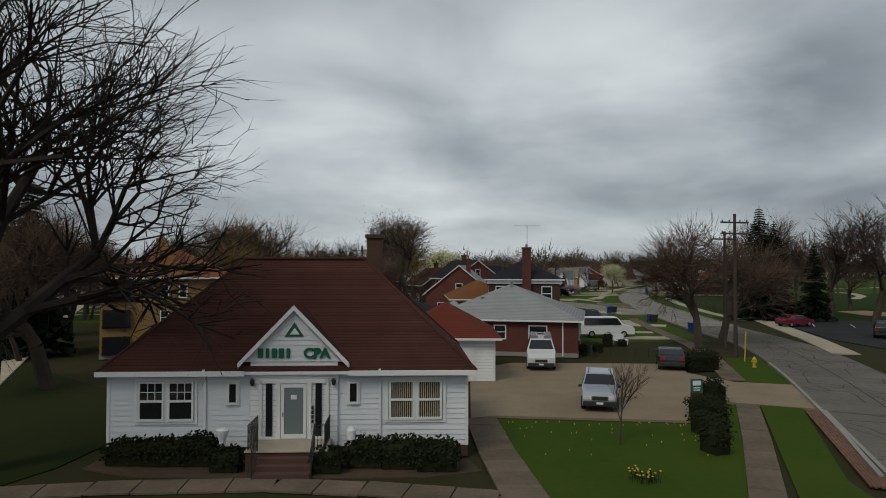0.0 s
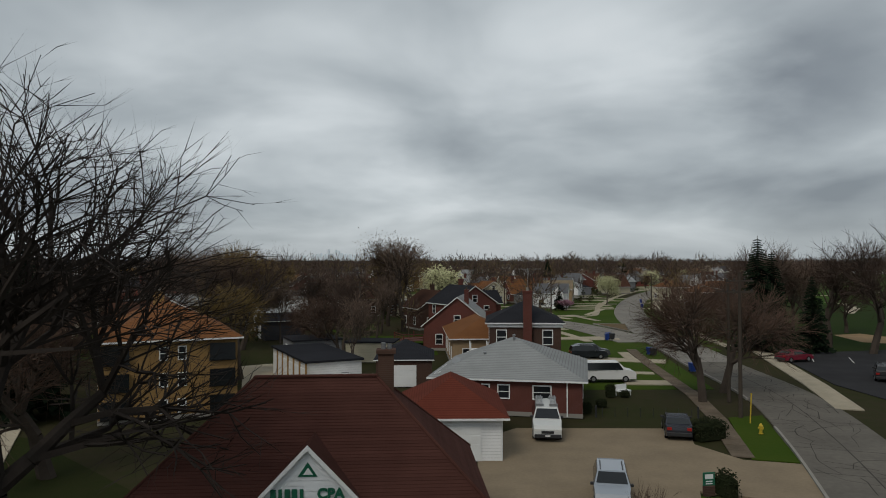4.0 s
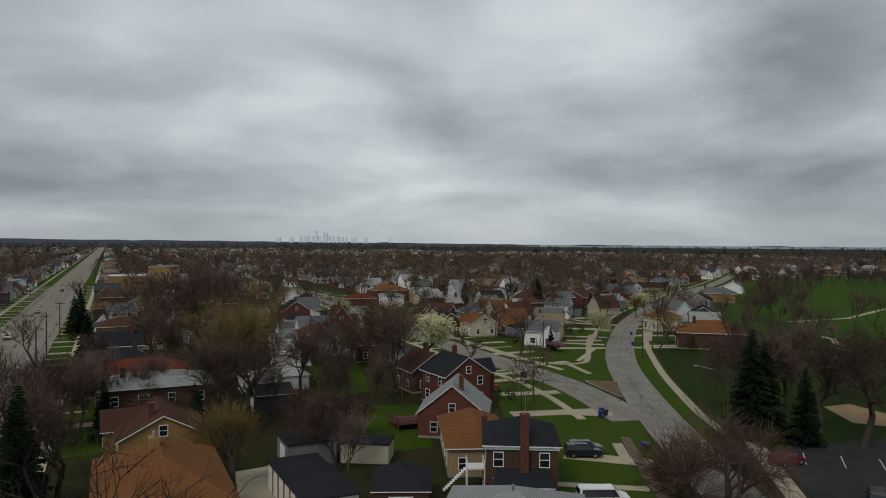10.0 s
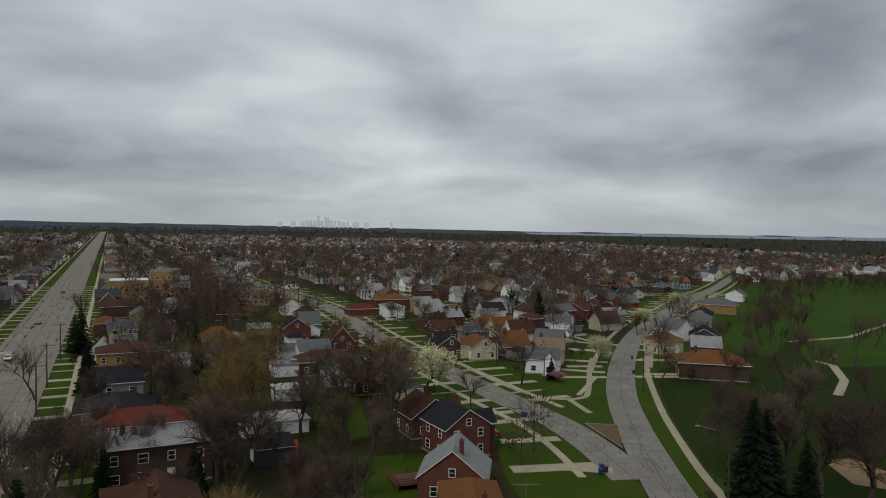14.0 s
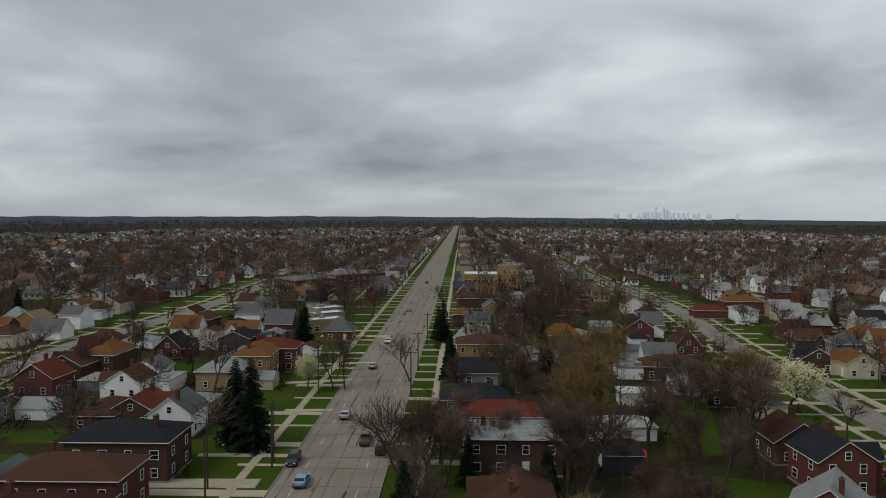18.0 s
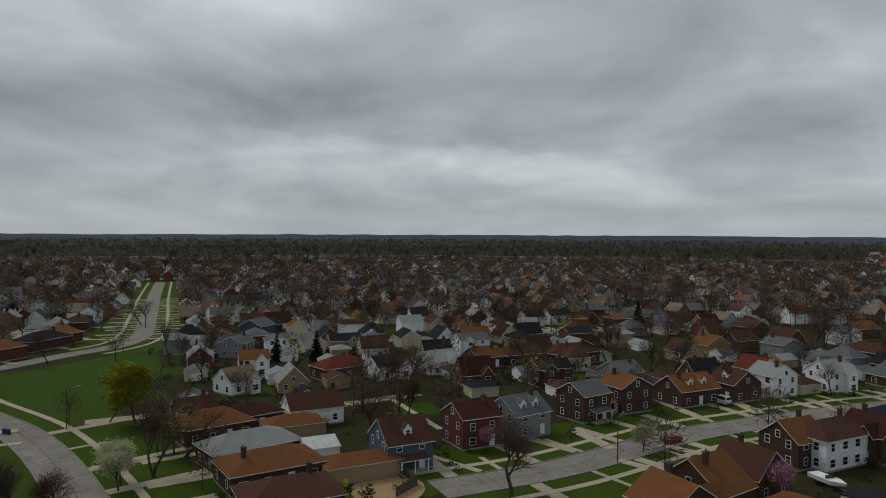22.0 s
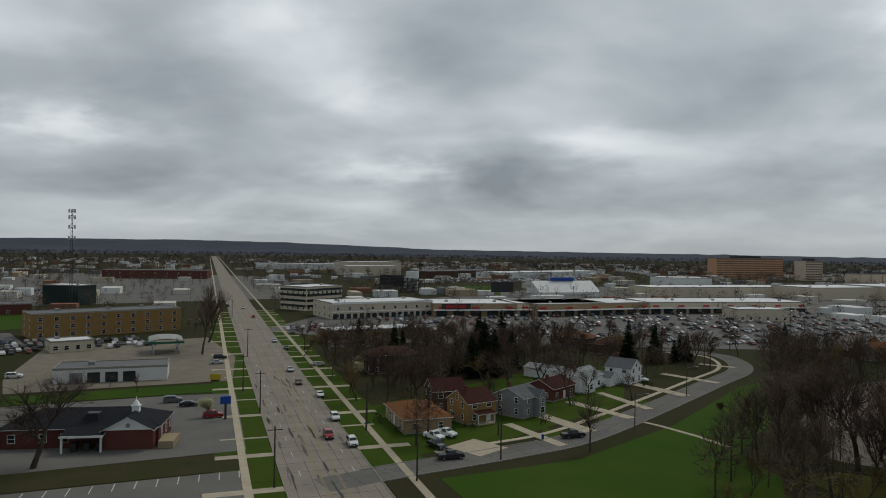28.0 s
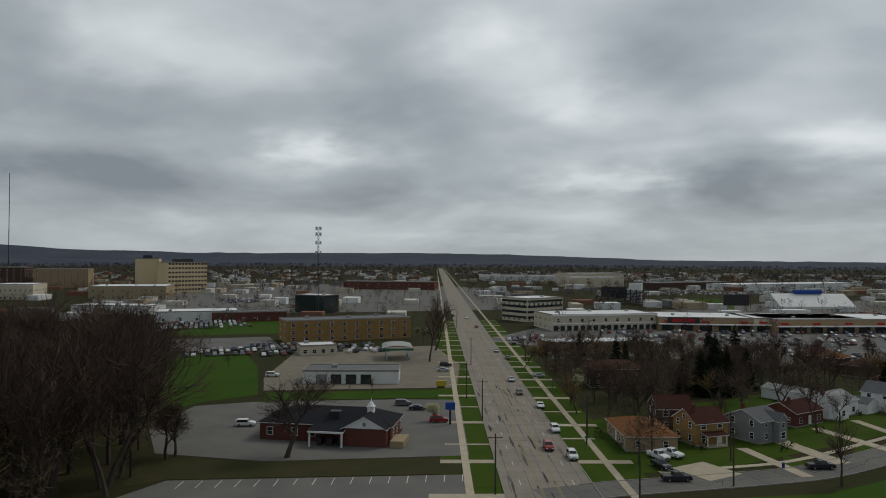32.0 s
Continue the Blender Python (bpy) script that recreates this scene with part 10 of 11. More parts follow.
car(103.2, -243.0, 205, "suv", (0.015, 0.017, 0.022), "black", "parked beside the street")
car(69.2, -159.1, 204, "suv", (0.22, 0.012, 0.015), "dark red", "parked beside the street")
car(80.2, -169.7, 206, "sedan", (0.015, 0.017, 0.022), "black", "parked beside the street")
car(-14.7, -154.2, 205, "pickup", (0.015, 0.017, 0.022), "black", "parked beside the street")
car(69.1, -278.7, 204, "suv", (0.36, 0.37, 0.38), "silver", "parked beside the street")
car(84.0, -327.1, 206, "sedan", (0.6, 0.61, 0.61), "white", "parked beside the street")
car(58.3, -281.1, 205, "sedan", (0.36, 0.37, 0.38), "silver", "parked beside the street")
car(147.9, -196.8, 204, "suv", (0.6, 0.61, 0.61), "white", "parked beside the street")
car(86.2, -173.2, 206, "suv", (0.1, 0.105, 0.11), "grey", "parked beside the street")
car(-75.5, 96.7, 294, "suv", (0.015, 0.017, 0.022), "black", "driving on the avenue")
car(-82.2, 122.6, 114, "sedan", (0.36, 0.37, 0.38), "silver", "driving on the avenue")
car(-70.3, 110.9, 114, "pickup", (0.09, 0.06, 0.045), "brown", "driving on the avenue")
car(-115.6, 199.0, 294, "sedan", (0.6, 0.61, 0.61), "white", "driving on the avenue")
car(-144.4, 268.3, 114, "sedan", (0.36, 0.37, 0.38), "silver", "driving on the avenue")
car(-191.7, 380.7, 114, "sedan", (0.1, 0.105, 0.11), "grey", "driving on the avenue")
car(-65.2, 107.6, 114, "suv", (0.015, 0.017, 0.022), "black", "driving on the avenue")
car(-101.1, 165.2, 114, "sedan", (0.36, 0.37, 0.38), "silver", "driving on the avenue")
car(-68.8, 89.7, 114, "sedan", (0.16, 0.3, 0.42), "light blue", "driving on the avenue")
car(-144.0, 39.7, 129, "sedan", (0.22, 0.012, 0.015), "dark red", "parked beside the street")
car(-177.4, 60.1, 207, "van", (0.6, 0.61, 0.61), "white", "parked beside the street")
car(-407.6, 139.7, 201, "van", (0.6, 0.61, 0.61), "white", "parked beside the street")
car(-123.4, -26.6, 210, "suv", (0.6, 0.61, 0.61), "white", "parked beside the street")
car(10.0, 131.4, 204, "sedan", (0.22, 0.012, 0.015), "dark red", "parked beside the street")
car(-14.7, 287.4, 204, "suv", (0.6, 0.61, 0.61), "white", "parked beside the street")
car(18.8, 91.7, 0, "suv", (0.015, 0.017, 0.022), "black", "standing on the paved yard")
car(-9.6, 69.1, 0, "suv", (0.6, 0.61, 0.61), "white", "standing on the paved yard")

# ------------------------------------------------------------------ the town beyond, and its trees
U, N = np.array([-0.399, 0.917]), np.array([0.917, 0.399])
rs = np.random.RandomState(7)
LINES = [np.array(p) for p in STREETS] + [np.array(av)]


def off_streets(p):
    """Distance of points from all the streets."""
    best = np.full(len(p), 1e9)
    for line in LINES:
        for a, b in zip(line[:-1], line[1:]):
            d = b - a
            t = np.clip(((p - a) @ d) / (d @ d), 0, 1)
            best = np.minimum(best, np.hypot(*(p - a - t[:, None] * d).T) - (5.5 if line is LINES[-1] else 0))
    return best


def inside(p, poly):
    poly, hit = np.array(poly, float), np.zeros(len(p), bool)
    for (x0, y0), (x1, y1) in zip(poly, np.roll(poly, -1, 0)):
        c = ((y0 > p[:, 1]) != (y1 > p[:, 1])) & (p[:, 0] < (x1 - x0) * (p[:, 1] - y0) / (y1 - y0 + 1e-9) + x0)
        hit ^= c
    return hit


taken = np.array(TAKEN)


def clear_of(p, extra):
    if len(p) > 50:
        ok = np.ones(len(p), bool)
        for x, y, r in taken:
            ok &= np.hypot(p[:, 0] - x, p[:, 1] - y) > r + extra
        return ok
    return np.all(np.hypot(p[:, None, 0] - taken[None, :, 0], p[:, None, 1] - taken[None, :, 1]) > taken[None, :, 2] + extra, 1)


PARK = [(55, 150), (110, 300), (200, 470), (420, 640), (560, 420), (400, 150), (150, 60), (60, 60), (40, 95)]
MALL = [(130, -250), (40, -300), (-130, -305), (-260, -400), (-420, -430), (-900, -700), (-800, -1100), (-200, -1400), (700, -1200), (900, -600), (330, -200), (190, -215), (110, -160)]
FIELD1 = [(11, -122), (-15, -138), (-40, -169), (-70, -220), (-79, -230), (-65, -177), (-42, -147), (-30, -105), (30, -90)]
FIELD2 = [(-191, -135), (-252, -113), (-172, -70), (-150, -92)]
BANKS = [(40, -90), (150, -60), (190, -215), (330, -200), (130, -320), (60, -160)]
NEARBY = [(-20, 8), (-16, 44), (-32, 60), (-10, 78), (22, 60), (30, 70), (34, 98), (45, 96), (95, 100), (95, 60), (60, 40), (26, 36), (12, 8)]


def free(p, gap):
    keep = off_streets(p) > gap
    for poly in (PARK, FIELD1, FIELD2, POND, BANKS, MALL, NEARBY):
        keep &= ~inside(p, poly)
    return keep


# far streets between the rows of houses
rows_b = [-45 - 18 - 66 * k for k in range(3, 22)] + [-193, -128, -62, 16, 78] + [70 * k for k in range(2, 14)]
spots, turns = [], []
for b in rows_b:
    far = 1900 if abs(b) < 400 else 1650 if abs(b) < 700 else 1300
    for a in np.arange(-700 if b < -200 else 340 if b < 100 else 160, far, 12.0):
        for side in (-1, 1):
            if rs.rand() < 0.86:
                spots.append(U * (a + rs.uniform(-2, 2)) + N * (b + side * (17 + rs.uniform(-1.5, 1.5))))
                turns.append(23.5 if rs.rand() < 0.6 else 113.5)
spots, turns = np.array(spots), np.array(turns)
dist = np.hypot(*spots.T)
angle = np.degrees(np.arctan2(-spots[:, 0], spots[:, 1]))
limit = np.where((angle > 62) & (angle < 180), 1020, 1900)
keep = free(spots, 11) & clear_of(spots, 3.5) & (dist < limit) & (dist > 130) & ~((angle < -20) & (spots[:, 1] < 420))
spots, turns, dist = spots[keep], turns[keep], dist[keep]
fdv, fdf = [], []
for b in rows_b:
    pts = [tuple(U * a + N * b) for a in (170, 500, 1000, 1400)] if b > 0 else [tuple(U * a + N * b) for a in (-600, -200, 200, 700, 1200)]
    ok = off_streets(np.array(pts)).min() > 25
    line = [q for q in np.array([U * a + N * b for a in np.arange(340 if -200 < b < 100 else 180 if b > 0 else -560, 1500, 20)]) if free(q[None], 14)[0] and clear_of(q[None], -3)[0] and 200 < np.hypot(*q) < 1300]
    run = []
    for q in line + [None]:
        if q is not None and (not run or np.hypot(*(q - run[-1])) < 21):
            run.append(q)
            continue
        if len(run) > 4:
            ribbon("far_street", [tuple(r) for r in run], 7.5, -0.01, MAT["drive"], None, .05, "distant residential street between houses", "road")
            ribbon("far_lawns", [tuple(r) for r in run], 27, -0.052, MAT["lawn"], None, .03, "green front lawns along a distant street", "lawn")
            for i, r in enumerate(run[1:]):
                d = (r - run[i]) / np.hypot(*(r - run[i]))
                for s in (-1, 1):
                    for o in rs.uniform(-9, 9, 2):
                        e0, e1 = r + d * o + np.array((-d[1], d[0])) * s * 3.8, r + d * o + np.array((-d[1], d[0])) * s * rs.uniform(13, 18)
                        k = len(fdv)
                        fdv += [(*(e0 - d * 1.3), .005), (*(e0 + d * 1.3), .005), (*(e1 + d * 1.3), .005), (*(e1 - d * 1.3), .005)]
                        fdf.append((k, k + 1, k + 2, k + 3) if s < 0 else (k + 3, k + 2, k + 1, k))
            for s in (-7.5, 7.5):
                ribbon("far_walk", offset([tuple(r) for r in run], s), 1.5, 0.0, MAT["concrete"], None, .05, "distant concrete sidewalk", "sidewalk")
        run = [q] if q is not None else []

tagged(new("far_driveways", mesh("far_driveways", fdv, fdf, MAT["concrete"])), "pale driveways before the distant houses", "driveways", "", "stuff")

# houses of the middle distance as things of their own, the rest as one body
mid_spots = [(p, t) for p, t, d in zip(spots, turns, dist) if d < 330]
rng = random.Random(3)
for p, t in mid_spots:
    house(round(float(p[0]), 1), round(float(p[1]), 1), t, rng.uniform(8, 10.8), rng.uniform(6.8, 8.0), rng.choice((2.9, 3.3, 4.2, 5.0)), rng.uniform(6.0, 7.3), rng.choice(("gable", "gable", "hip")), rng.choice(("white", "red", "brown", "white", "cream", "grey", "tan")), rng.choice(("brown", "grey", "dark", "light", "orange", "maroon")), windows=bool(np.hypot(*p) < 250), chimney=bool(np.hypot(*p) < 250))
# more houses between the streets
taken = np.array(TAKEN)
cand = np.c_[rs.uniform(-330, 130, 5000), rs.uniform(-330, 330, 5000)]
cand0 = cand[(np.hypot(*cand.T) > 160) & (np.hypot(*cand.T) < 270)]
cand0 = cand0[free(cand0, 18)]
dd = np.hypot(*cand.T)
cand = cand[(dd > 190) & (dd < 330)]
cand = cand[free(cand, 12.5)]
infill = []
for q in cand:
    if len(infill) < 90 and clear_of(q[None], 2.5)[0] and all(np.hypot(*(q - r)) > 12.5 for r in infill) and not (q[0] > -70 and q[1] < 0) and np.hypot(q[0] + 110, q[1] + 190) > 125:
        infill.append(q)
for q in infill:
    TAKEN.append((float(q[0]), float(q[1]), 9.0))
    house(round(float(q[0]), 1), round(float(q[1]), 1), rng.choice((23.5, 113.5, 23.5)), rng.uniform(8, 10.8), rng.uniform(6.8, 8.0), rng.choice((2.9, 3.3, 4.2, 5.0)), rng.uniform(6.0, 7.3), rng.choice(("gable", "gable", "hip")), rng.choice(("white", "red", "brown", "white", "cream", "grey", "tan")), rng.choice(("brown", "grey", "dark", "light", "orange", "maroon")), windows=bool(np.hypot(*q) < 250), chimney=bool(np.hypot(*q) < 230))
# garages in the back yards
taken = np.array([q for q in TAKEN if q[2] > 5])
sheds = []
for q in cand0:
    if len(sheds) < 64 and clear_of(q[None], -.5)[0] and all(np.hypot(*(q - r)) > 16 for r in sheds) and not clear_of(q[None], 8)[0] and not (q[0] > -70 and q[1] < 60) and np.hypot(q[0] + 110, q[1] + 190) > 130:
        sheds.append(q)
for q in sheds:
    TAKEN.append((float(q[0]), float(q[1]), 5.0))
    garage(round(float(q[0]), 1), round(float(q[1]), 1), rng.choice((23.5, 113.5, -66.5, 203.5)), rng.uniform(6, 7.5), rng.uniform(5.6, 6.4), 2.5, rng.uniform(3.6, 4.2), rng.choice(("gable", "hip")), rng.choice(("white", "white", "cream", "grey", "tan")), rng.choice(("grey", "dark", "brown", "light")))
# shrubs in the gardens: loose clumps of small leaves
taken = np.array(TAKEN)
sp, sb = [], taken[(taken[:, 2] > 4) & (np.hypot(taken[:, 0], taken[:, 1]) < 300) & (np.hypot(taken[:, 0], taken[:, 1]) > 105)]
for x, y, r in sb:
    for _ in range(5):
        a = rs.uniform(0, 6.28)
        sp.append((x + math.cos(a) * (r * .75 + rs.uniform(0, 5)), y + math.sin(a) * (r * .75 + rs.uniform(0, 5))))
sp = np.array(sp)
sp = sp[(off_streets(sp) > 6) & ~inside(sp, MALL) & ~inside(sp, BANKS)]
n_leaf = 40
h = np.repeat(rs.uniform(.7, 2.4, len(sp)), n_leaf)
d = rs.normal(size=(len(h), 3))
d /= np.linalg.norm(d, axis=1)[:, None]
ctr_ = np.repeat(np.c_[sp, np.zeros(len(sp))], n_leaf, 0) + np.c_[0 * h, 0 * h, h * .52] + d * (rs.rand(len(h)) ** .4 * h * .5)[:, None] * (1.15, 1.15, .95)
a, b = rs.normal(size=d.shape), rs.normal(size=d.shape)
a, b = a / np.linalg.norm(a, axis=1)[:, None] * (h * .16)[:, None], b / np.linalg.norm(b, axis=1)[:, None] * (h * .13)[:, None]
tri = np.stack([ctr_ - b, ctr_ + b, ctr_ + a * 1.4], 1).reshape(-1, 3)
tagged(new("garden_shrubs", mesh("garden_shrubs", tri.tolist(), np.arange(len(tri)).reshape(-1, 3).tolist(), island_colours("shrub_leaves", [(.020, .030, .010), (.030, .042, .014), (.050, .036, .026), (.016, .024, .012), (.045, .050, .016), (.060, .040, .030)]))), "low evergreen and bare shrubs in the gardens", "shrubs", "", "stuff")
wv, wf, rv, rf, gv_, gf_ = [], [], [], [], [], []
for p, t, d in zip(spots, turns, dist):
    if d < 330:
        continue
    L, W, E = rs.uniform(7.5, 10.5), rs.uniform(6.4, 8.0), rs.choice((2.8, 3.2, 4.2, 5.0))
    H = E + rs.uniform(2.4, 3.6)
    c, s = math.cos(radians(t)), math.sin(radians(t))

    def put(v):
        return [(p[0] + x * c - y * s, p[1] + x * s + y * c, z) for x, y, z in v]
    x, y = L / 2, W / 2
    k = len(wv)
    wv += put([(-x, -y, 0), (x, -y, 0), (x, y, 0), (-x, y, 0), (-x, -y, E), (x, -y, E), (x, y, E), (-x, y, E), (-x, 0, H - .1), (x, 0, H - .1)])
    wf += [tuple(i + k for i in f) for f in ((0, 1, 5, 4), (2, 3, 7, 6), (1, 2, 6, 9, 5), (3, 0, 4, 8, 7))]
    k = len(rv)
    x, y, e = x + .3, y + .4, E - .3
    rv += put([(-x, -y, e), (x, -y, e), (x, 0, H), (-x, 0, H), (x, y, e), (-x, y, e), (-x, -y, e - .15), (x, -y, e - .15), (x, y, e - .15), (-x, y, e - .15)])
    rf += [tuple(i + k for i in f) for f in ((0, 1, 2, 3), (4, 5, 3, 2), (6, 7, 1, 0), (8, 9, 5, 4))]
    # dark openings on two sides
    for xx in (-.28, .05, .32):
        for z in ((1.0,) if E < 4 else (1.0, 3.3)):
            k = len(gv_)
            gv_ += put([(xx * L - .45, -W / 2 - .03, z), (xx * L + .45, -W / 2 - .03, z), (xx * L + .45, -W / 2 - .03, z + 1.3), (xx * L - .45, -W / 2 - .03, z + 1.3)])
            gf_.append((k, k + 1, k + 2, k + 3))
    for yy in (-.2, .2):
        k = len(gv_)
        gv_ += put([(-L / 2 - .03, yy * W + .4, 1.2), (-L / 2 - .03, yy * W - .4, 1.2), (-L / 2 - .03, yy * W - .4, 2.5), (-L / 2 - .03, yy * W + .4, 2.5)])
        gf_.append((k, k + 1, k + 2, k + 3))
tones = [(.80, .81, .80), (.16, .05, .04), (.50, .49, .45), (.46, .47, .48), (.38, .32, .22), (.80, .80, .78), (.22, .13, .08), (.26, .28, .30), (.42, .39, .31), (.12, .07, .05), (.14, .08, .06)]
fw = root("far_houses", 0, 0, 0, 0, "hundreds of small distant houses in rows", "houses", "", "stuff")
part("walls", mesh("walls", wv, wf, island_colours("far_house_walls", tones)), fw)
part("roofs", mesh("roofs", rv, rf, island_colours("far_house_roofs", [(.085, .055, .045), (.13, .13, .135), (.05, .05, .056), (.12, .082, .060), (.24, .24, .24), (.17, .085, .048), (.085, .085, .09), (.17, .135, .10)])), fw)
part("windows", mesh("windows", gv_, gf_, MAT["pane"]), fw)


# far trees: loose clumps of twigs
def clumps(name, pts, size, per, material, label, trunk=True, leaf=.010):
    n = len(pts)
    h = size[0] + (size[1] - size[0]) * rs.rand(n)
    ctr = np.repeat(np.c_[pts, h * 0.60], per, 0)
    hh = np.repeat(h, per)
    d = rs.normal(size=(n * per, 3))
    d /= np.linalg.norm(d, axis=1)[:, None]
    r = rs.rand(n * per) ** 0.45
    pos = ctr + d * r[:, None] * np.c_[hh * .36, hh * .36, hh * .40]
    grow_ = d * .8 + rs.normal(size=(n * per, 3)) * .35 + (0, 0, .45)
    grow_ /= np.linalg.norm(grow_, axis=1)[:, None]
    side_ = np.cross(grow_, rs.normal(size=(n * per, 3)))
    side_ /= np.linalg.norm(side_, axis=1)[:, None]
    grow_, side_ = grow_ * (hh * .17 * rs.uniform(.6, 1.3, len(hh)))[:, None], side_ * (hh * leaf)[:, None]
    tri = np.stack([pos - grow_ * .5 - side_, pos - grow_ * .5 + side_, pos + grow_ * .5], 1).reshape(-1, 3)
    faces = np.arange(n * per * 3).reshape(-1, 3)
    if trunk:
        w = (h * .016)[:, None]
        base = np.c_[pts, np.zeros(n)]
        t0, t1, t2 = base + np.c_[w, 0 * w, 0 * w], base - np.c_[w, 0 * w, 0 * w], np.c_[pts, h * .8]
        t3, t4 = base + np.c_[0 * w, w, 0 * w], base - np.c_[0 * w, w, 0 * w]
        k = len(tri)
        tri = np.r_[tri, np.stack([t0, t1, t2, t3, t4, t2], 1).reshape(-1, 3)]
        faces = np.r_[faces, np.arange(n * 6).reshape(-1, 3) + k]
    me = mesh(name, tri.tolist(), faces.tolist(), material)
    return tagged(new(name, me), label, "trees", "", "stuff")


def scatter(n, r0, r1, bearing=(-180, 180)):
    r = np.sqrt(rs.uniform(r0 ** 2, r1 ** 2, n))
    b = np.radians(rs.uniform(bearing[0], bearing[1], n))
    return np.c_[-r * np.sin(b), r * np.cos(b)]


twigs = island_colours("far_twigs", [(.075, .053, .044), (.098, .070, .056), (.055, .042, .037), (.115, .080, .055), (.082, .058, .048), (.120, .096, .045), (.062, .052, .048)])
# twig browns pulled towards blue-grey to stand in for haze over far woods
WOODS = island_colours("haze_toned_wood_twigs", [(.048, .043, .047), (.062, .054, .055), (.042, .040, .045), (.070, .058, .052)])
p = scatter(22000, 120, 950)
p = p[free(p, 6.5) & clear_of(p, 1.5)]
p = p[(off_streets(p) > 15) | (rs.rand(len(p)) < .22)]
near_p, far_p = p[np.hypot(*p.T) < 330], p[np.hypot(*p.T) >= 330]
house_gap = np.ones(len(far_p), bool)
for q in np.array_split(np.arange(len(far_p)), 20):
    house_gap[q] = np.min(np.hypot(far_p[q, None, 0] - spots[None, :, 0], far_p[q, None, 1] - spots[None, :, 1]), 1) > 6.5
far_p = far_p[house_gap]
far_p = far_p[rs.rand(len(far_p)) < .92]
kinds = ["copse1", "copse2", "copse3", "thicket1", "thicket2", "sallow1"]
for k, q in enumerate(near_p[:640]):
    if np.min(np.hypot(*(spots - q).T)) > 6.5:
        tree(round(float(q[0]), 1), round(float(q[1]), 1), float(rs.uniform(9, 16)), "fir%d" % (k % 3 + 1) if k % 27 == 0 and np.hypot(*q) > 200 else kinds[k % 6])
q = scatter(5200, 115, 330)
q = q[free(q, 9) & clear_of(q, 0.5)]
q = q[(off_streets(q) > 14) | (rs.rand(len(q)) < .2)]
clumps("small_garden_trees", q[:1000], (7, 14), 250, twigs, "bare trees and tall shrubs in the gardens", True, .0062)
near_rest = near_p[640:]
near_rest = near_rest[np.min(np.hypot(near_rest[:, None, 0] - spots[None, :, 0], near_rest[:, None, 1] - spots[None, :, 1]), 1) > 6]
near_rest = near_rest[np.hypot(*near_rest.T) > 210]
clumps("garden_trees", near_rest, (8, 14), 170, twigs, "fine-twigged bare trees in the back gardens", True, .007)
reach = np.hypot(*far_p.T)
clumps("far_trees", far_p[reach < 560], (10, 18), 110, twigs, "bare brown trees among the distant houses", True, .010)
clumps("farther_trees", far_p[reach >= 560], (9, 16), 52, twigs, "bare brown trees among the farther houses", True, .019)
p = scatter(15000, 880, 1900)
p = p[~inside(p, MALL) & (off_streets(p) > 9)]
clumps("distant_woods", p, (8, 14), 20, WOODS, "distant bare brown woods", False, .032)
p = scatter(11000, 1900, 3600)
turned = np.degrees(np.arctan2(-p[:, 0], p[:, 1]))
p = p[~((turned < 2) & (turned > -80) & (np.hypot(*p.T) > 2500))]
clumps("horizon_woods", p[off_streets(p) > 12], (10, 17), 12, WOODS, "bare woods towards the horizon", False, .10)
p = scatter(2600, 1000, 1900, (50, 180))
clumps("west_woods", p[~inside(p, MALL)], (9, 15), 40, WOODS, "dense dark woods west of the houses", False, .022)
dots = scatter(700, 1300, 3300)
p = scatter(620, 300, 1500)
clumps("far_conifers", p[free(p, 8)], (8, 14), 70, MAT["needle"], "dark conifers scattered through the town", True, .04)
p = np.c_[rs.uniform(-2300, -600, 5200), rs.uniform(-1900, -480, 5200)]
p = p[inside(p, [(-760, -905), (-800, -760), (-690, -560), (-640, -500), (-2250, -1500), (-2200, -1850), (-1150, -1300), (-930, -1180)])]
clumps("western_woods", p, (10, 16), 42, WOODS, "dense dark bare woods beyond the western lots", False, .022)
p = scatter(3600, 400, 1700, (150, 240))
p = p[inside(p, MALL) & (off_streets(p) > 12)]
clumps("mall_trees", p, (6, 13), 44, twigs, "small bare trees between the shops", True, .016)
p = np.r_[scatter(2200, 850, 2400, (150, 240))]
clumps("south_woods", p[off_streets(p) > 12], (10, 16), 26, twigs, "bare woods beyond the shops", True, .03)


def wood(name, pts, hs, kinds_, label, twig_=None):
    """Many real trees gathered into one body of trunks and one of twigs."""
    vt, ft, vc, fc = [], [], [], []
    for (x, y), h, kd in zip(pts, hs, kinds_):
        trunk, crown, s = tree_kind(kd)
        k, a = h / 10 * s, rs.uniform(0, 6.28)
        m = np.array([[k * math.cos(a), -k * math.sin(a), 0], [k * math.sin(a), k * math.cos(a), 0], [0, 0, k]])
        for me, vv, ff in ((trunk, vt, ft), (crown, vc, fc)):
            co = np.empty(len(me.vertices) * 3)
            me.vertices.foreach_get("co", co)
            base = sum(len(q) for q in vv)
            vv.append(co.reshape(-1, 3) @ m.T + (x, y, 0))
            ff += [tuple(i + base for i in f.vertices) for f in me.polygons]
    ob = root(name, 0, 0, 0, 0, label, "trees", "", "stuff")
    part("trunks", mesh("trunks", np.concatenate(vt).tolist(), ft, MAT["bark"]), ob)
    part("twigs", mesh("twigs", np.concatenate(vc).tolist(), fc, twig_ or crown.materials[0]), ob)


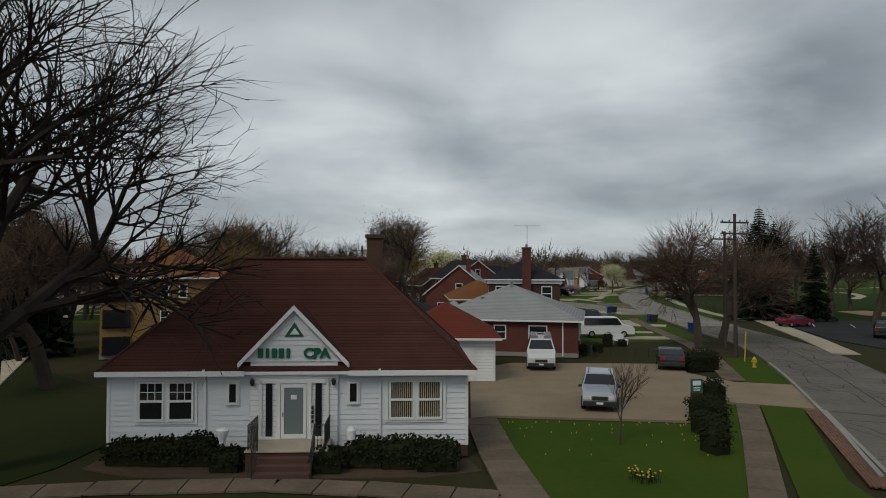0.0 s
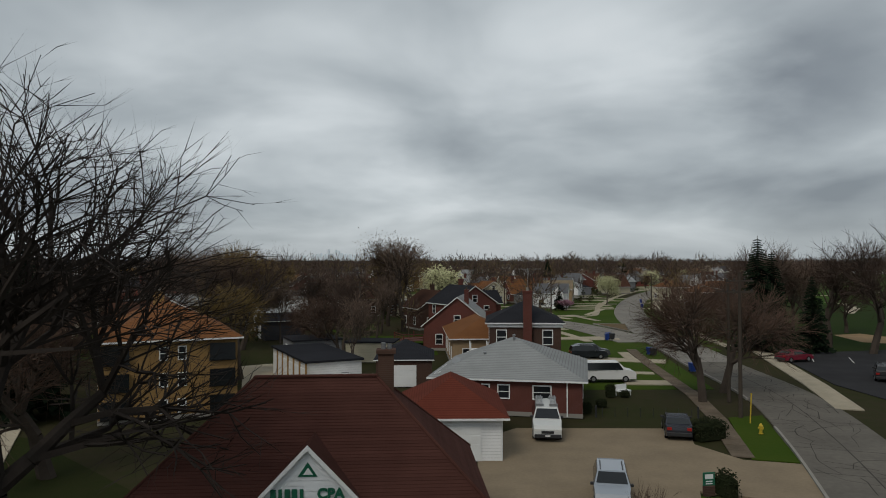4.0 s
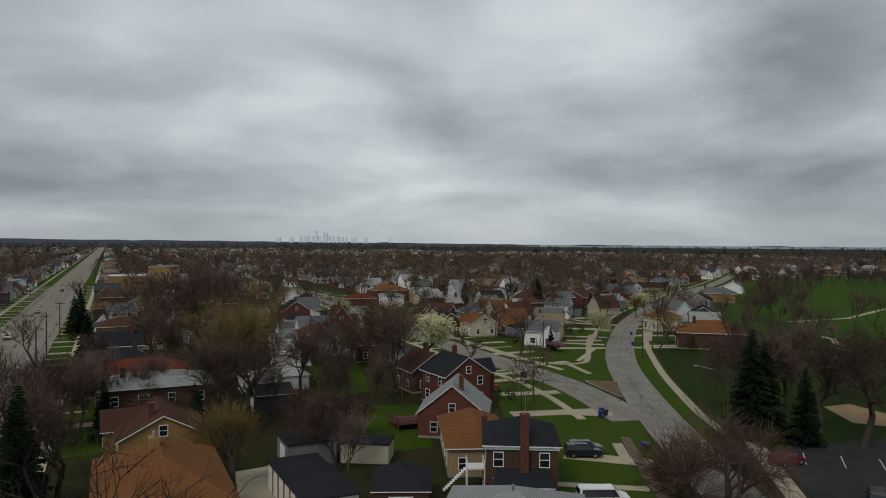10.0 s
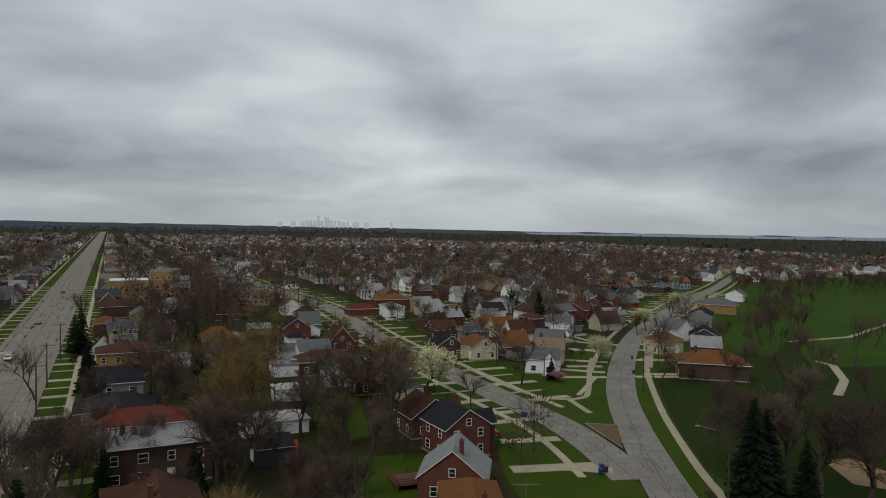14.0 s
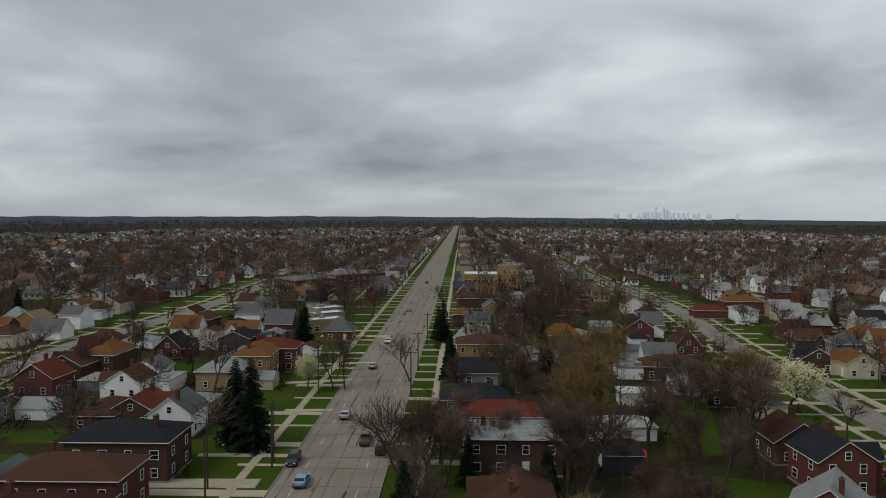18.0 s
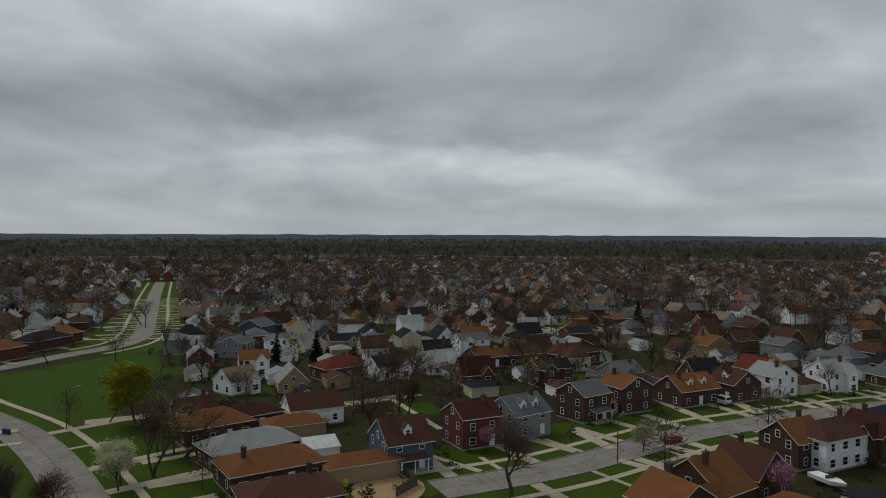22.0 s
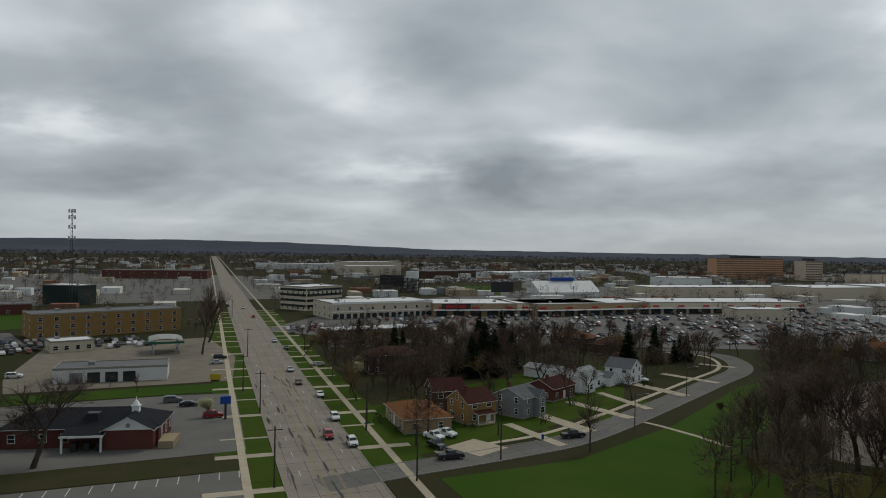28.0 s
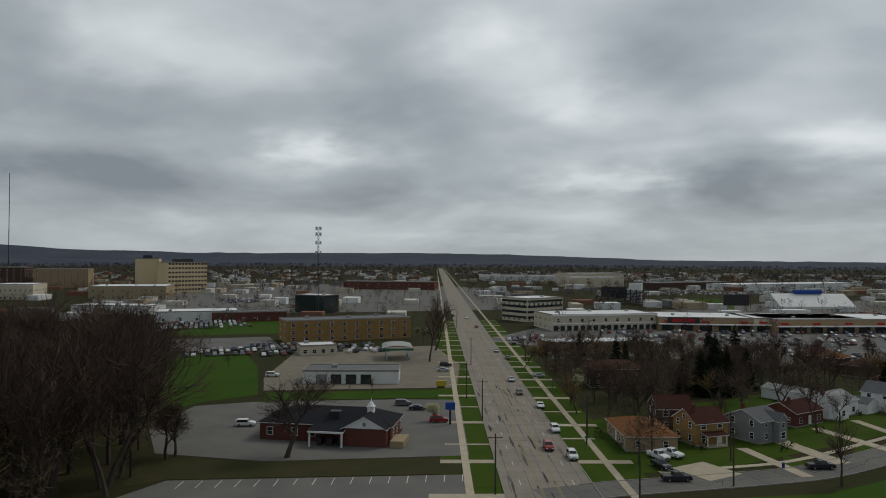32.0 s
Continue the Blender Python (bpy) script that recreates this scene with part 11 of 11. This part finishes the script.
for key, name_, words in (("twig", "town_trees", "leafless brown trees between the houses"), ("willow", "budding_trees", "trees with yellowish budding twigs between the houses"), ("needle", "town_conifers", "dark conifers between the houses")):
    q = JOINED[key]
    wood(name_, [(a[0], a[1]) for a in q], [a[2] for a in q], [a[3] for a in q], words)
JOINED = dict(twig=[], willow=[], needle=[])


# the wood east of the bank
p = np.c_[rs.uniform(90, 440, 3000), rs.uniform(-350, -40, 3000)]
WOOD = [(96, -82), (112, -104), (145, -136), (226, -216), (351, -326), (440, -348), (430, -270), (250, -120), (150, -50), (112, -64)]
p = p[inside(p, WOOD)]
p = p[np.argsort(np.hypot(*p.T) + rs.uniform(0, 140, len(p)))][:195]
clumps("wood_brush", p[::2] + rs.normal(size=p[::2].shape) * 4, (8, 20), 330, twigs, "fine brown brush filling the wood", True, .0055)
wood("east_wood", p, rs.uniform(23, 31, len(p)), [("thicket1", "thicket2", "copse1")[i % 3] for i in range(len(p))], "dense dark leafless wood beside the bank lots")
# the grove round the pond
GROVE = [(-52, -120), (-58, -150), (-66, -144), (-82, -132), (-112, -142), (-142, -157), (-130, -118), (-96, -100), (-70, -100)]
p = np.c_[rs.uniform(-150, -50, 600), rs.uniform(-165, -95, 600)]
p = p[inside(p, GROVE) & clear_of(p, 2)]
sel = [p[0]]
for q in p:
    if min(np.hypot(*(q - r)) for r in sel) > 4.4 and len(sel) < 13:
        sel.append(q)
for k, q in enumerate(sel):
    tree(round(float(q[0]), 1), round(float(q[1]), 1), float(rs.uniform(15, 20)), ("tall1", "tall2", "tall3", "bare2")[k % 4])
q = JOINED["twig"]
if q:
    wood("pond_trees", [(a[0], a[1]) for a in q], [a[2] for a in q], [a[3] for a in q], "bare trees on the far side of the pond", MAT["rosetwig"])
p = np.c_[rs.uniform(-150, -50, 900), rs.uniform(-168, -100, 900)]
p = p[inside(p, GROVE)][:4]
wood("grove_trees", p, rs.uniform(18, 23, len(p)), [("tall1", "tall2", "tall3", "tall4")[i % 4] for i in range(len(p))], "dense bare grove before the pond", MAT["rosetwig"])
shore = np.array(curve(POND + POND[:1], 3))
ctr = shore.mean(0)
p = ctr + (shore - ctr) * 1.10 + rs.normal(size=shore.shape) * 2
p = p[(off_streets(p) > 6) & (np.hypot(*p.T) > 205)]
wood("shore_trees", p, rs.uniform(13, 18, len(p)), [("thicket1", "copse2", "thicket2")[i % 3] for i in range(len(p))], "bare trees round the pond shore", MAT["rosetwig"])
# trees along the far edge of the park
e0, e1, e2, e3 = np.array((183.42, 424.52)), np.array((347.65, 506.14)), np.array((93.85, 202.07)), np.array((194.64, 376.32))
p = np.r_[e0 + rs.rand(95, 1) * (e1 - e0) + rs.normal(size=(95, 2)) * 22, e2 + rs.rand(26, 1) * (e3 - e2) + rs.normal(size=(26, 2)) * 6]
p = p[off_streets(p) > 8]
wood("park_edge_trees", p, rs.uniform(9, 15, len(p)), [("thicket1", "copse2", "copse3", "copse1")[i % 4] for i in range(len(p))], "bare brown trees round the park lawn")
# low roofs of the far commercial district
bx, bt = [], []
for _ in range(1200):
    r, b = math.sqrt(rs.uniform(480 ** 2, 2100 ** 2)), radians(rs.uniform(140, 238))
    q = np.array((-r * math.sin(b), r * math.cos(b)))
    if off_streets(q[None])[0] > 24 and clear_of(q[None], 22)[0] and (inside(q[None], MALL)[0] or r > 1000):
        w, d, h, t = rs.uniform(7, 26), rs.uniform(7, 16), rs.uniform(2.8, 6), radians(rs.choice((23.5, 113.5)))
        c, s = math.cos(t), math.sin(t)
        k = len(bx)
        bx += [(q[0] + x * c - y * s, q[1] + x * s + y * c, z) for z in (0, h) for x, y in ((-w / 2, -d / 2), (w / 2, -d / 2), (w / 2, d / 2), (-w / 2, d / 2))]
        bt += [tuple(i + k for i in f) for f in BOX]
tagged(new("far_shops", mesh("far_shops", bx, bt, island_colours("far_shop_walls", [(.45, .43, .38), (.55, .56, .56), (.20, .10, .07), (.32, .26, .18), (.60, .60, .58), (.16, .16, .17), (.40, .36, .28)]))), "far low commercial roofs between lots", "buildings", "", "stuff")
# cars in the shop lots
lot = []


def fill_lot(poly, along, gap, chance, most=500):
    """Rows of parked cars in a lot, two and two across an aisle."""
    poly = np.array(poly, float)
    d = np.array((math.cos(radians(along)), math.sin(radians(along))))
    e, c0 = np.array((-d[1], d[0])), poly.mean(0)
    n = 0
    for row in range(-40, 41):
        for k in range(-90, 91):
            q = c0 + e * (row // 2 * gap * 2 + (row % 2) * 6) + d * k * 2.75
            if rs.rand() < chance and n < most and inside(q[None], poly)[0] and clear_of(q[None], 1)[0] and off_streets(q[None])[0] > 9:
                lot.append((q, along + 90 + rs.uniform(-3, 3)))
                n += 1


fill_lot([(85.01, -406.24), (27.88, -486.68), (-74.77, -522.29), (-191.95, -556.55), (-153.51, -443.52), (-73.28, -379.76), (-8.59, -386.09), (42.57, -360.81)], 205, 9.5, .30, 420)
fill_lot([(100, -335), (40, -310), (-125, -325), (-240, -420), (-300, -515), (-200, -545), (-150, -440), (-60, -385), (60, -352)], 205, 9.5, .28, 520)
fill_lot([(230.98, -229.43), (201.95, -264.55), (162.06, -297.64), (141.99, -271.11), (181.90, -236.35), (215.80, -217.35)], 222, 8, .7, 150)
fill_lot([(328.43, -313.22), (298.44, -359.12), (265.63, -334.71), (295.97, -286.12)], 222, 8, .8, 90)
fill_lot([(-260.14, -684.43), (-608.12, -807.50), (-777.06, -825.98), (-589.08, -624.93), (-312.10, -585.26), (-217.08, -569.90)], 205, 10, .5, 420)
fill_lot([(142.96, -476.81), (112.70, -519.00), (104.08, -479.71), (128.62, -435.44)], 205, 8, .7, 60)
fill_lot([(476.55, -548.51), (425.82, -652.80), (360.99, -572.87), (415.09, -484.87)], 222, 10, .6, 120)
fill_lot([(133.62, -1196.41), (-180.01, -1460.49), (-121.49, -979.84), (91.79, -826.02)], 205, 12, .5, 420)
fill_lot([(117.54, -334.25), (96.63, -364.18), (89.93, -339.19), (107.21, -308.97)], 205, 8, .7, 40)
bv, bf, cv_, cf = [], [], [], []
for q, t in lot:
    t += rs.choice((0, 180))
    c, s = math.cos(radians(t)), math.sin(radians(t))

    def put(v):
        return [(q[0] + x * c - y * s, q[1] + x * s + y * c, z) for x, y, z in v]
    h = rs.choice((1.35, 1.65))
    k = len(bv)
    prof = [(-2.2, .3), (-2.2, .9), (-1.6, .98), (-1.1, h), (.5, h), (1.1, .98), (2.1, .8), (2.2, .3)]
    bv += put([(x, -.88 if z < 1 else -.72, z) for x, z in prof] + [(x, .88 if z < 1 else .72, z) for x, z in prof])
    bf += [tuple(k + i for i in range(8)), tuple(k + 8 + i for i in range(7, -1, -1))] + [(k + i, k + 8 + i, k + 9 + i, k + 1 + i) for i in range(7)]
    k = len(cv_)
    cv_ += put([(-1.5, -.84, 1.0), (1.0, -.84, 1.0), (.5, -.75, h - .06), (-1.1, -.75, h - .06), (-1.5, .84, 1.0), (1.0, .84, 1.0), (.5, .75, h - .06), (-1.1, .75, h - .06)])
    cf += [(k, k + 1, k + 2, k + 3), (k + 7, k + 6, k + 5, k + 4)]
pc = root("parked_cars", 0, 0, 0, 0, "hundreds of parked cars in rows on the shop lots", "cars", "", "stuff")
part("bodies", mesh("bodies", bv, bf, island_colours("far_car_paint", [(.26, .27, .28), (.02, .02, .025), (.12, .125, .13), (.48, .48, .48), (.11, .02, .02), (.03, .04, .08), (.06, .06, .065), (.18, .18, .18), (.03, .032, .036)], .35)), pc)
part("windows", mesh("windows", cv_, cf, MAT["pane"]), pc)

# the walk, driveways, fence and street trees along the curving drive
ribbon("sidewalk", curve([(41.39, 98.31), (42.13, 105.88), (42.99, 114.45), (45.4, 130.07), (48.81, 149.21), (54.48, 174.33), (58.93, 191.56), (66.8, 217.61), (77.31, 246.64), (87.4, 271.34), (111.66, 323.04), (134.49, 364.57)], 3), 1.5, .004, MAT["concrete"], None, .06, "narrow concrete sidewalk along the curving drive", "sidewalk")
ribbon("sidewalk", curve([(9.83, 196.79), (16.22, 179.0), (21.2, 168.25), (25.67, 161.99), (30.81, 160.47), (34.81, 162.25), (36.79, 166.34), (40.33, 179.85), (44.18, 195.75), (48.56, 210.89)], 3), 1.4, .004, MAT["concrete"], None, .06, "concrete sidewalk rounding the corner lawn", "sidewalk")
ribbon("sidewalk", [(31.2, 160.48), (33.24, 148.82)], 1.4, .001, MAT["concrete"], None, .05, "short concrete walk down to the kerb", "sidewalk")
for a, b in [((35.95, 193.8), (47.04, 190.31)), ((39.13, 207.66), (51.67, 204.6)), ((44.73, 227.0), (56.96, 220.18)), ((50.66, 240.07), (62.72, 234.76)), ((53.67, 185.31), (71.6, 185.98)), ((60.62, 208.63), (70.88, 209.1)), ((66.13, 225.93), (76.9, 226.48)), ((69.62, 236.31), (80.52, 236.91)), ((78.91, 257.49), (92.33, 258.33)), ((92.57, 289.98), (106.32, 290.99)), ((104.66, 313.93), (116.46, 314.89))]:
    ribbon("driveway", [a, b], 2.6, -.002, MAT["concrete"], None, .05, "pale concrete driveway beside the curving drive", "driveway")
park_fence = root("park_fence", 0, 0, 0, 0, "low weathered wire fence along the park lawn", "fence")
line_ = curve([(43.92, 114.46), (46.45, 130.09), (49.9, 149.23), (55.61, 174.37), (57.88, 184.01)], 6)
for k, (x, y) in enumerate(line_):
    part("post", Shape().tube((x, y, -.05), (x, y, 1.15), .045, .04, 6).mesh("post", MAT["polewood"]), park_fence)
    if k:
        for z in (.25, .6, 1.05):
            part("wire", Shape().tube((line_[k - 1][0], line_[k - 1][1], z), (x, y, z), .02, .02, 4).mesh("wire", MAT["polewood"]), park_fence)
for x, y in [(25.48, 160.87), (50.4, 167.96)]:
    pole(x, y, 9.5)

# ------------------------------------------------------------------ the great trees by the office
tree(-23.6, 42.6, 12.4, "weeping3", 40, 1.1)
for x, y, h_, kd in ((-29.9, 104.7, 16, "tall3"), (-51.2, 98.1, 13, "bare2"), (-42.7, 109.5, 12, "tall1"), (-13.8, 100.4, 8, "weeping2"), (-19.7, 102.6, 9, "weeping1"), (-46.0, 158.0, 15, "tall2"), (-58.0, 152.0, 15, "tall1"), (-36.0, 146.0, 16, "willow1"),
                     (-52.0, 142.0, 14, "bare1"), (-20.0, 158.0, 12, "weeping1"), (-34.0, 122.0, 17, "willow2"), (-15.5, 92.0, 9, "weeping3"), (-24.0, 131.0, 13, "bare2")):
    tree(x, y, h_, kd)
for x, y, h_, kd in ((11.6, -223.9, 14, "fir2"), (4.6, -227.1, 15, "fir1"), (-0.9, -239.8, 13, "fir3"), (16.3, -221.7, 12, "fir1")):
    trunk, crown, s_ = tree_kind(kd)
    ob = root("conifer", x, y, 0, x * 9, "dense dark conifer behind the houses", "tree", "conifers")
    ob.scale = (h_ / 10 * s_ * 1.15, h_ / 10 * s_ * 1.15, h_ / 10 * s_)
    part("trunk", trunk, ob)
    part("crown", crown, ob)
for x, y, h_, kd in ((-97.5, -67.4, 14, "fir2"), (-94.5, -74.0, 10, "bare1"), (-99.1, -57.9, 9, "weeping1"), (-91.0, -66.0, 9, "bare3"), (-104.0, -121.0, 11, "fir3"), (-99.9, -112.0, 10, "fir1")):
    tree(x, y, h_, kd)
p = np.array([(26.9, -277.7), (-10.1, -280.5), (-24.4, -302.0), (44.9, -285.3), (11.9, -301.1), (-2.6, -291.7), (50.0, -226.9), (36.2, -206.7), (20, -240), (-8, -250), (30, -252), (0, -262)])
wood("south_garden_trees", p, rs.uniform(10, 15, len(p)), [("copse1", "thicket1", "copse3")[i % 3] for i in range(len(p))], "bare trees behind the southern houses")
p = np.c_[rs.uniform(-82, -28, 400), rs.uniform(-146, -90, 400)]
p = p[inside(p, [(-40, -132), (-52, -138), (-64, -130), (-77, -114), (-63, -91), (-34, -106)])][:22]
wood("brush_trees", p, rs.uniform(4, 7.5, len(p)), [("sallow1", "sallow2", "copse1")[i % 3] for i in range(len(p))], "low olive and brown brush at the edge of the grove")
tree(-32.31, 54.41, 12, "thicket1", 10)
tree(22.92, 63.54, 13.0, "weeping1", 20, 1.0)
tree(26.65, 68.30, 13.5, "weeping2", 200, 1.0)
tree(7.30, 29.43, 3.6, "thicket2", 0, .9)
for a, b, words, paint_ in (((17.22, -150.08), (13.25, -146.50), "white", (.62, .63, .63)), ((14.51, -152.26), (11.38, -150.00), "white", (.62, .63, .63)), ((15.56, -143.73), (12.33, -139.46), "black", (.015, .017, .022)), ((12.34, -133.68), (8.55, -135.42), "black", (.015, .017, .022)), ((-39.31, -228.23), (-43.94, -223.12), "white", (.62, .63, .63)), ((-36.30, -226.65), (-40.06, -221.79), "dark blue", (.01, .015, .05))):
    car((a[0] + b[0]) / 2, (a[1] + b[1]) / 2, math.degrees(math.atan2(b[1] - a[1], b[0] - a[0])), "pickup", paint_, words, "parked beside the house")
ribbon("park_path", [(-31.60, -172.33), (-36.34, -167.60), (-42.74, -159.20), (-46.83, -151.79)], 1.3, -.005, MAT["concrete"], None, .05, "thin pale path across the park lawn", "path")
gm = root("guyed_mast", 1224, -861, 0, 0, "thin tall broadcasting mast on the far hill", "mast")
part("lattice", Shape().tube((0, 0, 0), (0, 0, 190), .9, .5, 5).mesh("lattice", MAT["dark"]), gm)
tree(-17.0, 25.0, 22.0, "great3", 330, 1.0)
tree(-34.0, 58.0, 15.0, "fir1", 30)
tree(-39.0, 62.0, 13.0, "fir2", 80)
